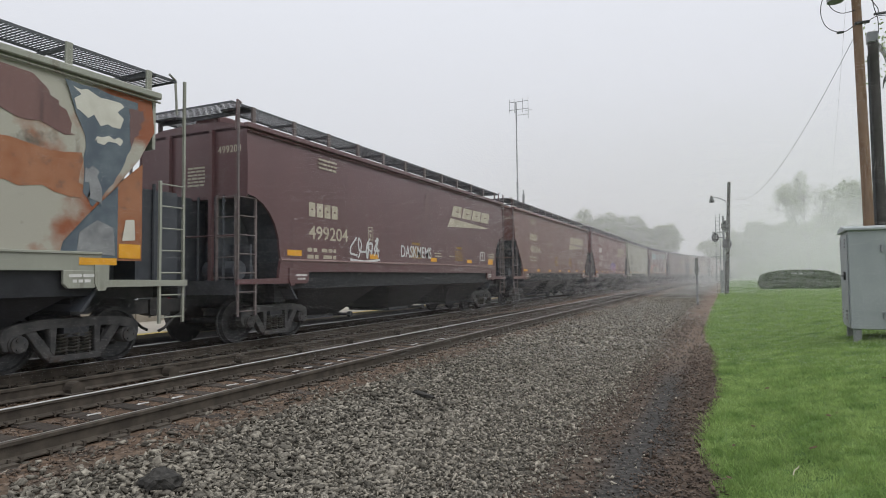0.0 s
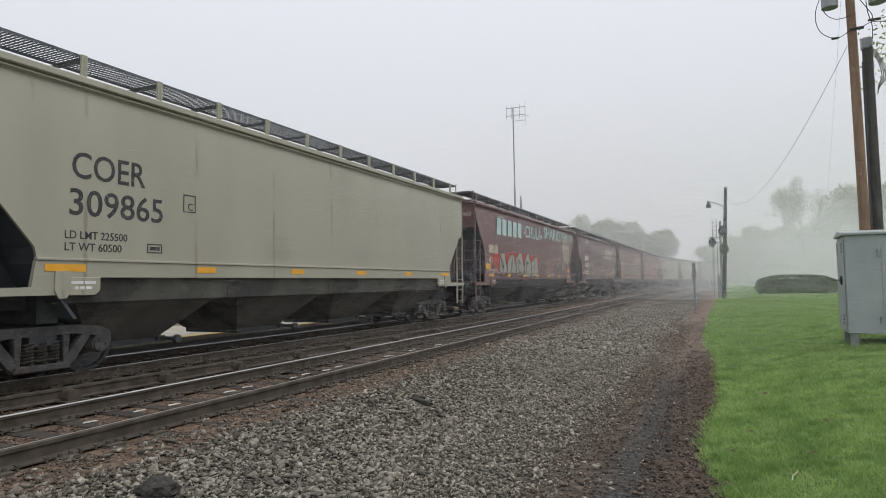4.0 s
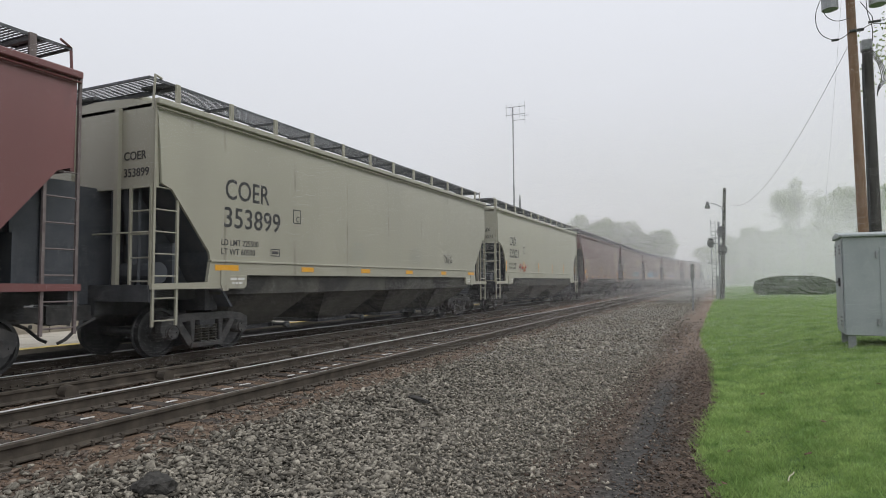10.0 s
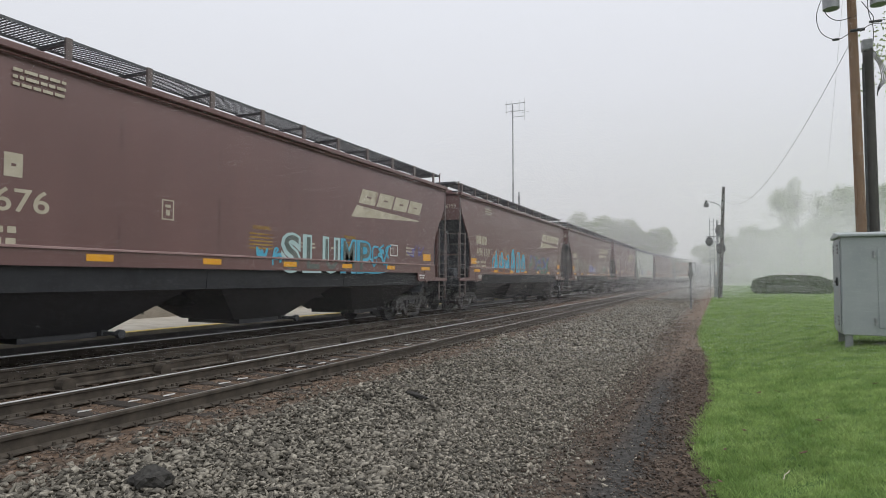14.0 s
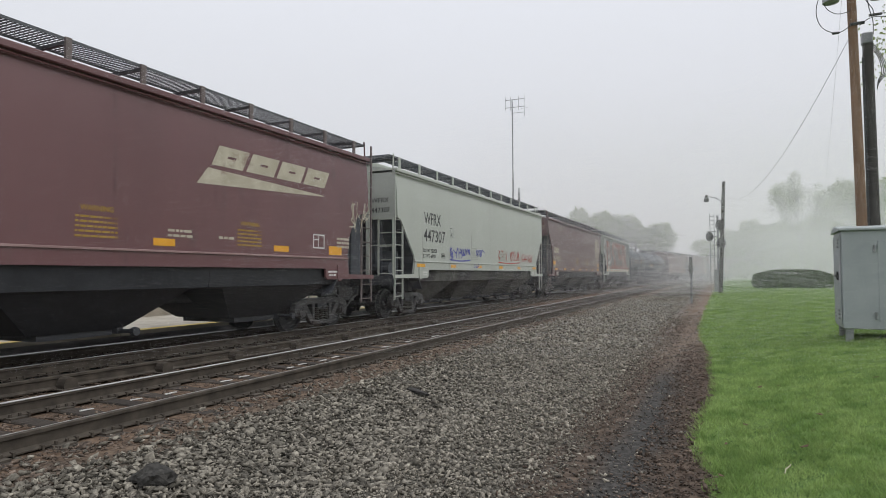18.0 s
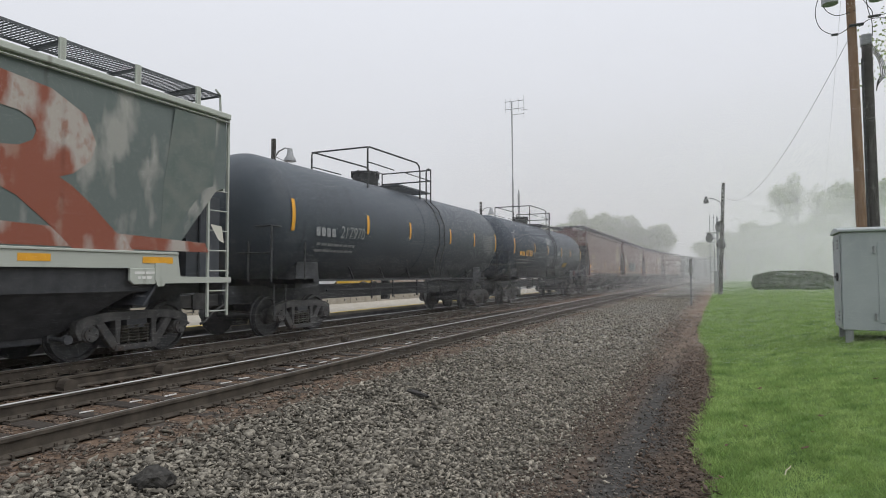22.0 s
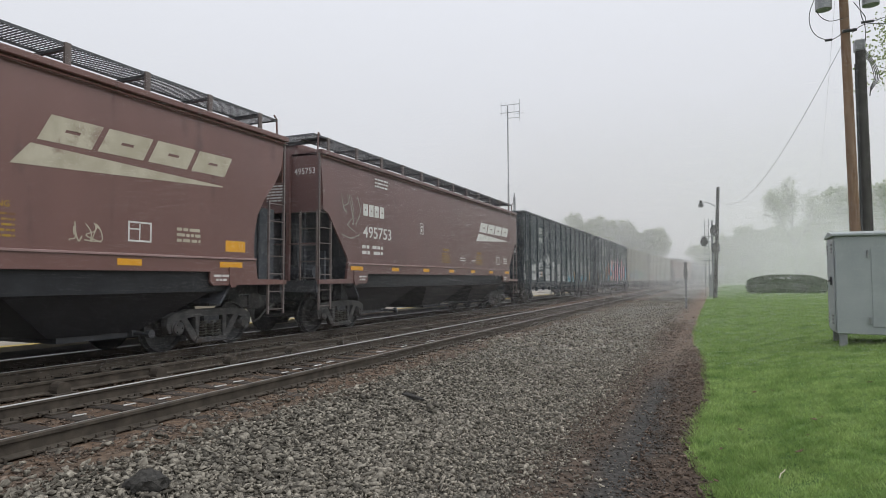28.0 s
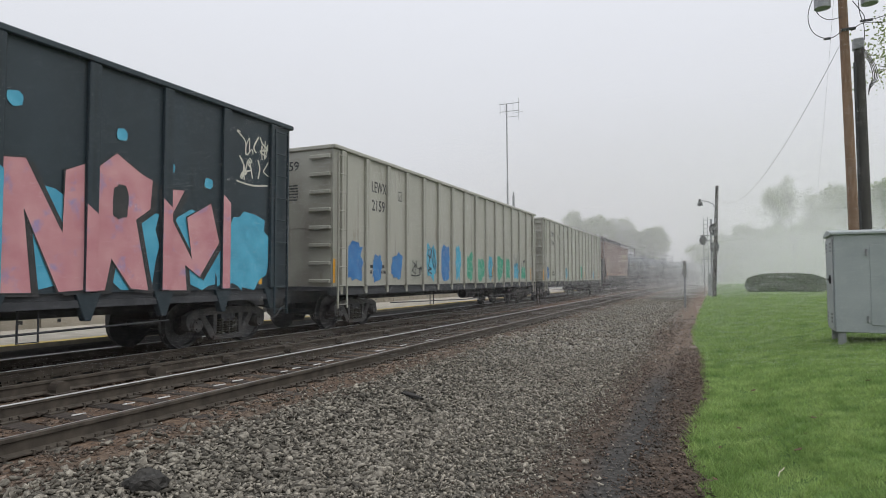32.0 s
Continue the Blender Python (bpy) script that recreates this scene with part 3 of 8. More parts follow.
def shared(name, make):
    if name not in SHARED:
        SHARED[name] = make()
    return SHARED[name]


def wheelset_mesh():
    bm = bmesh.new()
    for s in (-1, 1):
        x = s * 0.69
        prof = [(x - s * 0.02, 0.10), (x - s * 0.02, 0.485), (x + s * 0.015, 0.485), (x + s * 0.03, 0.462), (x + s * 0.125, 0.453), (x + s * 0.13, 0.40),
                (x + s * 0.075, 0.385), (x + s * 0.05, 0.19), (x + s * 0.12, 0.155), (x + s * 0.125, 0.10)]
        lathe(bm, prof, 32, "x")
    cyl(bm, (-1.0, 0, 0), (1.0, 0, 0), 0.085, 12)
    return done("wheelset", bm, WHEEL, True)


def side_frame_mesh():
    """A cast side frame: arched top, sloping arms, spring window, jaws over the axle boxes."""
    bm = bmesh.new()
    prism(bm, [(-1.12, 0.50), (-1.10, 0.66), (-0.92, 0.74), (-0.55, 0.79), (0.55, 0.79), (0.92, 0.74), (1.10, 0.66), (1.12, 0.50), (1.06, 0.36), (1.0, 0.36), (0.96, 0.58), (0.72, 0.62),
               (0.5, 0.66), (-0.5, 0.66), (-0.72, 0.62), (-0.96, 0.58), (-1.0, 0.36), (-1.06, 0.36)], 0.97, 1.13)
    for s in (-1, 1):
        prism(bm, [(s * 0.78, 0.62), (s * 0.62, 0.64), (s * 0.30, 0.22), (s * 0.40, 0.14), (s * 0.50, 0.22)], 0.99, 1.11)
        prism(bm, [(s * 0.30, 0.66), (s * 0.42, 0.66), (s * 0.40, 0.30), (s * 0.32, 0.20)], 0.99, 1.12)
    prism(bm, [(-0.42, 0.13), (0.42, 0.13), (0.40, 0.23), (-0.40, 0.23)], 0.97, 1.14)
    return done("side_frame", bm, TRUCK, bevel=0.012)


def spring_mesh():
    bm = bmesh.new()
    pipe(bm, [(1.05 + 0.082 * math.cos(k * 0.785), 0.082 * math.sin(k * 0.785), 0.24 + 0.0062 * k) for k in range(53)], 0.02, 4)
    return done("spring", bm, SPRING, True)


def lathe_ring(bm, x, y, z, r, t, n=10, k=4):
    rings = []
    for i in range(n):
        a = i * math.tau / n
        rings.append([bm.verts.new((x + math.cos(a) * (r + t * math.cos(b * math.tau / k)), y + math.sin(a) * (r + t * math.cos(b * math.tau / k)), z + t * math.sin(b * math.tau / k))) for b in range(k)])
    for i in range(n):
        a, b = rings[i], rings[(i + 1) % n]
        for j in range(k):
            bm.faces.new((a[j], a[(j + 1) % k], b[(j + 1) % k], b[j]))


def bearing_mesh():
    bm = bmesh.new()
    lathe(bm, [(0.96, 0.135), (1.15, 0.135), (1.17, 0.12), (1.20, 0.12), (1.205, 0.06)], 16, "x")
    for k in range(3):
        a = k * math.tau / 3
        cyl(bm, (1.2, math.cos(a) * 0.075, math.sin(a) * 0.075), (1.225, math.cos(a) * 0.075, math.sin(a) * 0.075), 0.02, 6)
    return done("bearing_cap", bm, TRUCK, True)


def bolster_mesh():
    bm = bmesh.new()
    box(bm, -1.12, 1.12, -0.2, 0.2, 0.50, 0.68)
    box(bm, -0.3, 0.3, -0.22, 0.22, 0.66, 0.86)
    for y in (-0.38, 0.38):
        box(bm, -0.75, 0.75, y - 0.06, y + 0.06, 0.36, 0.46)
        for s in (-1, 1):
            prism(bm, [(y + (0.02 if y > 0 else -0.02), 0.28), (y + (0.07 if y > 0 else -0.07), 0.30), (y + (0.07 if y > 0 else -0.07), 0.62), (y + (0.02 if y > 0 else -0.02), 0.60)], s * 0.68, s * 0.80)
    return done("truck", bm, UNDER)


WHEELSETS = []
Y_TO_BACK = Matrix.Rotation(math.pi, 4, "Z")


def truck(car, y):
    root = part("truck", shared("bolster", bolster_mesh), parent=car, at=(0, y, 0), label="cast steel truck with two axles")
    springs = 0
    for turned in (False, True):
        for name, make in (("side_frame", side_frame_mesh), ("spring", spring_mesh), ("spring", spring_mesh), ("spring", spring_mesh)):
            o = part(name, shared(name, make), parent=root)
            if name == "spring":
                o.location.y = (-0.19, 0.0, 0.19)[springs % 3]
                springs += 1
            if turned:
                o.rotation_euler = (0, 0, math.pi)
        for yy in (-0.89, 0.89):
            o = part("bearing_cap", shared("bearing", bearing_mesh), parent=root, at=(0, yy, 0.457))
            if turned:
                o.rotation_euler = (0, 0, math.pi)
    for yy in (-0.89, 0.89):
        w = part("wheelset", shared("wheelset", wheelset_mesh), parent=root)
        w.matrix_parent_inverse = Matrix.Translation((0, yy, 0.457))
        WHEELSETS.append(w)


def coupler_mesh():
    bm = bmesh.new()
    box(bm, -0.12, 0.12, 0.0, 0.75, 0.72, 0.98)
    prism(bm, [(-0.12, 0.70), (0.04, 0.66), (0.16, 0.70), (0.16, 1.0), (0.04, 1.04), (-0.12, 1.0)], -0.17, 0.17)
    pipe(bm, [(0.3, 0.5, 0.75), (0.3, 0.2, 0.62), (0.28, -0.02, 0.42), (0.2, -0.1, 0.36)], 0.028)
    return done("coupler", bm, TRUCK)


def couplers(car, half):
    part("coupler", shared("coupler", coupler_mesh), parent=car, at=(0, -half + 0.05, 0), label="knuckle coupler with a brake hose")
    o = part("coupler", shared("coupler", coupler_mesh), parent=car, at=(0, half - 0.05, 0), label="knuckle coupler with a brake hose")
    o.rotation_euler = (0, 0, math.pi)


def flat(name, polys, mat, x=0.0, t=0.003):
    """Thin painted shapes on a car's side: outlines in (y, z)."""
    bm = bmesh.new()
    for poly in polys:
        prism(bm, poly, x, x + t)
    return done(name, bm, mat)


FONTS = {}


def lettering(text, height, mat, width=None):
    """Built-in font letters in the (y, z) plane; x is 0."""
    key = (text, height, mat.name, width)
    if key not in FONTS:
        cu = bpy.data.curves.new("lettering", "FONT")
        cu.body, cu.size, cu.extrude, cu.resolution_u, cu.offset = text, height / 0.7, 0.002, 3, height * 0.012
        tmp = bpy.data.objects.new("lettering", cu)
        scene.collection.objects.link(tmp)
        me = bpy.data.meshes.new_from_object(tmp.evaluated_get(bpy.context.evaluated_depsgraph_get()))
        bpy.data.objects.remove(tmp)
        w = max((v.co.x for v in me.vertices), default=1)
        k = (width / w) if width else 1.0
        me.transform(Matrix(((0, 0, 1, 0), (k, 0, 0, 0), (0, 1, 0, 0), (0, 0, 0, 1))))
        me.materials.clear()
        me.materials.append(mat)
        FONTS[key] = me
    return FONTS[key]


def bars(rows, mat, name="stencilled_lines", rng=None):
    """Unreadable small print as bars: rows of (y0, y1, z, height), broken into word lengths."""
    rng = rng or random.Random(len(rows))
    bm = bmesh.new()
    for y0, y1, z, h in rows:
        y = y0
        while y < y1 - 0.02:
            w = min(rng.uniform(1.2, 4.5) * h, y1 - y)
            prism(bm, [(y, z), (y + w, z), (y + w, z + h), (y, z + h)], 0, 0.003)
            y += w + h * 0.6
    return done(name, bm, mat)


def smooth_line(pts, step=5):
    out = []
    p = [pts[0]] + list(pts) + [pts[-1]]
    for a, b, c, d in zip(p, p[1:], p[2:], p[3:]):
        for k in range(step):
            u = k / step
            out.append(tuple(0.5 * (2 * b[i] + (c[i] - a[i]) * u + (2 * a[i] - 5 * b[i] + 4 * c[i] - d[i]) * u * u + (3 * b[i] - a[i] - 3 * c[i] + d[i]) * u ** 3) for i in (0, 1)))
    out.append(pts[-1])
    return out


def ribbon(bm, pts, w, t=0.004, x=0.0):
    """A spray stroke of width w along (y, z) points."""
    left, right = [], []
    for i, (y, z) in enumerate(pts):
        a, b = pts[max(0, i - 1)], pts[min(len(pts) - 1, i + 1)]
        d = math.hypot(b[0] - a[0], b[1] - a[1]) or 1
        n = (-(b[1] - a[1]) / d, (b[0] - a[0]) / d)
        lift = x + t + i * 0.00006
        left.append(bm.verts.new((lift, y + n[0] * w / 2, z + n[1] * w / 2)))
        right.append(bm.verts.new((lift, y - n[0] * w / 2, z - n[1] * w / 2)))
    for i in range(len(pts) - 1):
        bm.faces.new((left[i], left[i + 1], right[i + 1], right[i]))


def scrawl(seed, w, h, letters, stroke, mat, name="graffiti_tag"):
    """An unreadable sprayed tag: one looping stroke or two a letter."""
    rng = random.Random(seed)
    bm = bmesh.new()
    stroke_count = 0
    for k in range(letters):
        c = (k + 0.5) * w / letters
        wl = w / letters * 0.62
        for _ in range(rng.choice((1, 2, 2))):
            stroke_count += 1
            pts = [(c + rng.uniform(-wl, wl), rng.uniform(0.0, h)) for _ in range(rng.randint(3, 6))]
            if rng.random() < 0.6:
                pts.sort(key=lambda q: -q[1])
                pts[0] = (pts[0][0], h)
            ribbon(bm, smooth_line(pts), stroke * rng.uniform(0.8, 1.2), 0.003 + 0.0013 * stroke_count)
    if rng.random() < 0.5:
        ribbon(bm, smooth_line([(0, -0.06 * h), (w * 0.5, -0.14 * h), (w, -0.02 * h)]), stroke, 0.003)
    return done(name, bm, mat)


def blob(seed, w, h, mat, name="paint_patch", wob=0.25, t=0.003, n=22):
    rng = random.Random(seed)
    poly = []
    for k in range(n):
        a = k * math.tau / n
        r = 1 + rng.uniform(-wob, wob)
        poly.append((w / 2 * r * math.copysign(abs(math.cos(a)) ** 0.7, math.cos(a)), h / 2 * r * math.copysign(abs(math.sin(a)) ** 0.7, math.sin(a))))
    return flat(name, [poly], mat, 0.0, t)


def ladder(car, x, y, z0, z1, mat, width=0.45, along="y", tall=None, rungs=7):
    """A ladder: the outer stile may run on up to the roof."""
    def stiles():
        bm = bmesh.new()
        box(bm, -0.022, 0.022, -0.022, 0.022, 0, (tall or z1) - z0)
        if along == "y":
            box(bm, -0.022, 0.022, width - 0.022, width + 0.022, 0, z1 - z0)
        else:
            box(bm, width - 0.022, width + 0.022, -0.022, 0.022, 0, z1 - z0)
        return done("ladder", bm, GALV)

    def rung():
        bm = bmesh.new()
        cyl(bm, (0, 0, 0), (0, width, 0) if along == "y" else (width, 0, 0), 0.014, 6)
        return done("rung", bm, GALV)
    root = part("ladder", shared(("ladder", z0, z1, width, along, tall), stiles), mat, car, at=(x, y, z0))
    me = shared(("rung", width, along), rung)
    for k in range(rungs):
        part("rung", me, mat, root, at=(0, 0, 0.1 + (z1 - z0 - 0.15) * k / (rungs - 1)))
    return root


def grating_mesh(x0, x1, length, step=0.062):
    bm = bmesh.new()
    for y in (-length / 2, length / 2 - 0.02):
        box(bm, x0, x1, y, y + 0.02, -0.04, 0)
    for x in (x0, x1 - 0.012):
        box(bm, x, x + 0.012, -length / 2, length / 2, -0.045, 0)
    for k in range(1, 6):
        x = x0 + (x1 - x0) * k / 6
        box(bm, x - 0.004, x + 0.004, -length / 2, length / 2, -0.02, -0.014)
    n = int(length / step)
    for k in range(n):
        y = -length / 2 + (k + 0.5) * length / n
        box(bm, x0, x1, y - 0.016, y + 0.016, -0.013, -0.007)
    return done("walkway", bm, GRATE)


def hopper_cut(half, style):
    """The front edge of a side sheet, top to bottom: it is cut back towards the sill."""
    if style == "belly":
        return [(-half + y, z) for y, z in ((1.38, 4.50), (1.34, 3.88), (1.65, 3.34), (2.06, 2.86), (2.48, 2.42), (2.9, 1.95), (2.96, 1.72))]
    if style == "deep":
        return [(-half + y, z) for y, z in ((0.66, 4.50), (0.82, 3.82), (1.06, 3.44), (1.38, 3.08), (1.58, 2.72), (1.67, 2.34), (1.68, 2.0), (1.66, 1.72))]
    a, b, c = (0.72, 0.80, 1.95) if style == "square" else (0.92, 1.0, 1.95)
    outline = [(-half + a, 4.50), (-half + b - (0.0 if style == "square" else 0.1), 3.1)]
    if style == "square":
        outline += [(-half + b + 0.22, 3.02), (-half + c - 0.05, 1.95)]
    else:
        for k in range(1, 7):
            u = k / 6
            outline.append((-half + b - 0.1 + (c - b + 0.05) * math.sin(u * math.pi / 2) ** 1.1, 3.1 - 1.15 * (1 - math.cos(u * math.pi / 2))))
    return outline + [(-half + c, 1.72)]


LEAD = {"square": 0.20, "round": 0.0, "deep": 0.26, "belly": -0.35}
WALL_FOOT = {"square": 3.05, "round": 3.05, "deep": 3.55, "belly": 3.6}


def side_x(z):
    """The side sheet leans in towards the roof."""
    return SIDE - 0.055 * max(0.0, (z - 3.4) / 1.1) ** 2


def hopper_side_mesh(half, style):
    """One side sheet of a hopper car."""
    cut = hopper_cut(half, style)
    zs = sorted({z for _, z in cut} | {3.4, 3.65, 3.9, 4.1, 4.3}, reverse=True)
    ys = np.interp([-z for z in zs], [-z for _, z in cut], [y for y, _ in cut])
    bm = bmesh.new()
    rows = [[bm.verts.new((side_x(z) - t, y * s, z)) for t, s in ((0, 1), (0, -1), (0.05, -1), (0.05, 1))] for y, z in zip(ys, zs)]
    for a, b in zip(rows, rows[1:]):
        for k in range(4):
            bm.faces.new((a[k], a[(k + 1) % 4], b[(k + 1) % 4], b[k]))
    bm.faces.new(rows[0]), bm.faces.new(rows[-1][::-1])
    return done("side_sheet", bm, BROWNS[0], True)


def hopper_car(m, paint_side, paint_frame, label, length=18.15, style="square", lower=None, bays=3):
    """A covered hopper car with all its parts."""
    half = length / 2
    car = thing("hopper_car", label, "hopper car", "cars of the freight train", m=m)
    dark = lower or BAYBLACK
    lead = LEAD[style]
    key = (round(length, 2), style)
    rungs_paint = STEEL if paint_frame in BROWNS else paint_frame
    for turned in (0, 1):
        o = part("side_sheet", shared(("side", *key), lambda: hopper_side_mesh(half, style)), paint_side, car)
        o.rotation_euler = (0, 0, math.pi * turned)

        def sill():
            bm = bmesh.new()
            e = {"deep": 1.63, "belly": 2.3}.get(style, 1.92)
            prism(bm, [(-half + 0.62, 1.26), (-half + 2.34, 1.26), (-half + 2.4, 1.52), (half - 2.4, 1.52), (half - 2.34, 1.26), (half - 0.62, 1.26), (half - 0.62, 1.36), (half - e + 0.06, 1.38),
                       (half - e, 1.76), (-half + e, 1.76), (-half + e - 0.06, 1.38), (-half + 0.62, 1.36)], SIDE - 0.06, SIDE + 0.012)
            return done("side_sill", bm, BROWNS[0])
        o = part("side_sill", shared(("sill", *key), sill), paint_frame, car)
        o.rotation_euler = (0, 0, math.pi * turned)

        def ledge():
            e = {"deep": 1.63, "belly": 2.3}.get(style, 1.92)
            bm = bmesh.new()
            box(bm, SIDE - 0.05, SIDE + 0.04, -half + e, half - e, 1.762, 1.805)
            return done("side_ledge", bm, BROWNS[0], bevel=0.008)
        o = part("side_ledge", shared(("ledge", *key), ledge), DUSTYLEDGE if paint_frame in BROWNS else paint_frame, car)
        o.rotation_euler = (0, 0, math.pi * turned)

        def chord():
            bm = bmesh.new()
            prism(bm, [(-half + 0.88 - lead, 4.47), (half - 0.88 + lead, 4.47), (half - 0.88 + lead, 4.58), (-half + 0.88 - lead, 4.58)], SIDE - 0.10, SIDE + 0.045)
            prism(bm, [(-half + 0.88 - lead, 4.40), (half - 0.88 + lead, 4.40), (half - 0.88 + lead, 4.43), (-half + 0.88 - lead, 4.43)], SIDE - 0.02, SIDE + 0.03)
            return done("top_chord", bm, BROWNS[0], bevel=0.018)
        o = part("top_chord", shared(("chord", *key), chord), paint_frame, car)
        o.rotation_euler = (0, 0, math.pi * turned)

        def end_wall():
            bm = bmesh.new()
            box(bm, -SIDE + 0.055, SIDE - 0.055, -half + 0.93 - lead, -half + 0.99 - lead, WALL_FOOT[style], 4.52)
            return done("end_wall", bm, BROWNS[0])
        o = part("end_wall", shared(("endwall", *key), end_wall), paint_frame, car)
        o.rotation_euler = (0, 0, math.pi * turned)

        def end_post():
            bm = bmesh.new()
            box(bm, -0.05, 0.05, -half + 0.85 - lead, -half + 0.926 - lead, 1.31, 4.5)
            return done("end_post", bm, BROWNS[0])
        for x in (-0.62, 0.62):
            o = part("end_post", shared(("endpost", *key), end_post), paint_frame, car, at=(x, 0, 0))
            o.rotation_euler = (0, 0, math.pi * turned)

        def slope():
            bm = bmesh.new()
            edge = hopper_cut(half, style)[1:] + [(-half + 2.2, 1.3), (-half + 2.5, 0.9)]
            prism(bm, [(y + 0.03, z) for y, z in edge] + [(y + 0.09, z) for y, z in edge[::-1]], -SIDE + 0.055, SIDE - 0.055)
            return done("slope_sheet", bm, UNDER)

        def web():
            bm = bmesh.new()
            prism(bm, [(-half + 0.99, 1.32)] + [(y + 0.02, z) for y, z in hopper_cut(half, style)[1:]] + [(-half + 2.3, 1.32)], -0.06, 0.06)
            return done("web_plate", bm, UNDER)
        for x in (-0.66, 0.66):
            o = part("web_plate", shared(("web", *key), web), ENDSHADE, car, at=(x, 0, 0))
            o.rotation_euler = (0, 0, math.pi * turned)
        o = part("slope_sheet", shared(("slope", *key), slope), ENDSHADE, car)
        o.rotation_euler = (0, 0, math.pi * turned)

        def deck():
            bm = bmesh.new()
            box(bm, -SIDE + 0.05, SIDE - 0.05, -half + 0.60, -half + 0.78, 1.05, 1.34)
            box(bm, -SIDE + 0.05, SIDE - 0.05, -half + 0.70, -half + 2.2, 1.27, 1.31)
            for x in (-0.9, 0.9):
                box(bm, x - 0.05, x + 0.05, -half + 0.8, -half + 3.0, 1.05, 1.26)
            return done("end_platform", bm, BROWNS[0])
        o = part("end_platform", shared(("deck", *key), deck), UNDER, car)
        o.rotation_euler = (0, 0, math.pi * turned)

    def brake_gear():
        bm = bmesh.new()
        # three added plates block the bright view through the gap between cars
        box(bm, -0.03, 0.03, -half + 0.40, -half + 1.3, 1.0, 3.1)
        box(bm, -0.97, -0.92, -half + 0.30, -half + 1.3, 1.32, 3.0)
        box(bm, -1.25, 1.25, -half + 1.35, -half + 1.42, 1.31, 2.1)
        cyl(bm, (0.35, -half + 1.1, 1.55), (1.2, -half + 1.1, 1.55), 0.2, 12)
        cyl(bm, (-0.9, -half + 1.0, 1.9), (-0.2, -half + 1.0, 1.9), 0.16, 12)
        for x in (-1.0, 0.3, 1.0):
            pipe(bm, [(x, -half + 0.85, 1.3), (x, -half + 0.85, 3.1)], 0.03)
        return done("brake_gear", bm, ENDSHADE)
    for turned in (0, 1):
        o = part("brake_gear", shared(("gear", *key), brake_gear), None, car, "dark brake cylinder and reservoir with added plates closing the gap")
        o.rotation_euler = (0, 0, math.pi * turned)

    def roof():
        bm = bmesh.new()
        sec = [(-SIDE + 0.05, 4.50), (-0.9, 4.66), (0, 4.71), (0.9, 4.66), (SIDE - 0.05, 4.50), (SIDE - 0.05, 4.46), (-SIDE + 0.05, 4.46)]
        a = [bm.verts.new((x, -half + 0.93 - lead, z)) for x, z in sec]
        b = [bm.verts.new((x, half - 0.93 + lead, z)) for x, z in sec]
        k = len(sec)
        for i in range(k):
            bm.faces.new((a[i], a[(i + 1) % k], b[(i + 1) % k], b[i]))
        bm.faces.new(a[::-1]), bm.faces.new(b)
        return done("roof", bm, BROWNS[0])
    part("roof", shared(("roof", *key), roof), paint_frame, car)

    def hatch():
        bm = bmesh.new()
        box(bm, -0.36, 0.36, -half + 1.35, half - 1.35, 4.68, 4.985)
        return done("trough_hatch", bm, GRATE, bevel=0.03)
    part("trough_hatch", shared(("hatch", *key), hatch), paint_frame, car)
    # roof walkways on both sides, cross platforms at the ends
    side_walk = shared(("walk", *key), lambda: grating_mesh(0.66, 1.36, length - 2.2))
    cross = shared("crosswalk", lambda: grating_mesh(-1.36, 1.36, 0.62, 0.06))
    for turned in (0, 1):
        o = part("roof_walkway", side_walk, None, car, "dark steel grating", at=(0, 0, 5.0))
        o.rotation_euler = (0, 0, math.pi * turned)
        part("cross_walkway", cross, None, car, "dark steel grating", at=(0, (half - 1.0) * (1 if turned else -1), 5.0))

    def post():
        bm = bmesh.new()
        box(bm, -0.02, 0.02, -0.05, 0.05, -0.40, 0)
        return done("walkway_post", bm, BROWNS[0])
    pm = shared("post", post)

    def bracket():
        bm = bmesh.new()
        box(bm, -1.34, 1.34, -0.025, 0.025, -0.10, -0.046)
        return done("walkway_bracket", bm, GRATE)
    bk = shared("bracket", bracket)
    n = 12
    for k in range(n):
        y = -half + 1.3 + (length - 2.6) * k / (n - 1)
        part("walkway_bracket", bk, None, car, at=(0, y, 5.0))
        for s in (-1, 1):
            part("walkway_post", pm, rungs_paint, car, at=(s * 1.38, y, 5.0))

    def handrail():
        bm = bmesh.new()
        pipe(bm, [(0.08, 0, -0.6), (0.08, 0.04, 0.02), (-0.06, 0.29, 0.04)], 0.022)
        return done("roof_grab_rail", bm, BROWNS[0])
    for s in (-1, 1):
        for e in (-1, 1):
            o = part("roof_grab_rail", shared("hr", handrail), paint_frame, car, at=(s * 1.42, e * (half - 0.66), 4.98))
            o.rotation_euler = (0, 0, 0 if e < 0 else math.pi)

    def bay():
        """One hopper bay: sheets that narrow down to a gate."""
        bm = bmesh.new()
        L = (length - 4.6) / bays / 2
        top = [(-SIDE + 0.07, -L), (SIDE - 0.07, -L), (SIDE - 0.07, L), (-SIDE + 0.07, L)]
        bl = 0.82 if bays == 3 else 0.68
        bot = [(-0.78, -bl), (0.78, -bl), (0.78, bl), (-0.78, bl)]
        a = [bm.verts.new((x, y, 1.56)) for x, y in top]
        mid = [bm.verts.new((x * 0.97, y * 0.995, 1.14)) for x, y in top]
        low = [bm.verts.new((x * 0.93, y * 0.80, 1.10)) for x, y in top]
        b = [bm.verts.new((x, y, 0.44)) for x, y in bot]
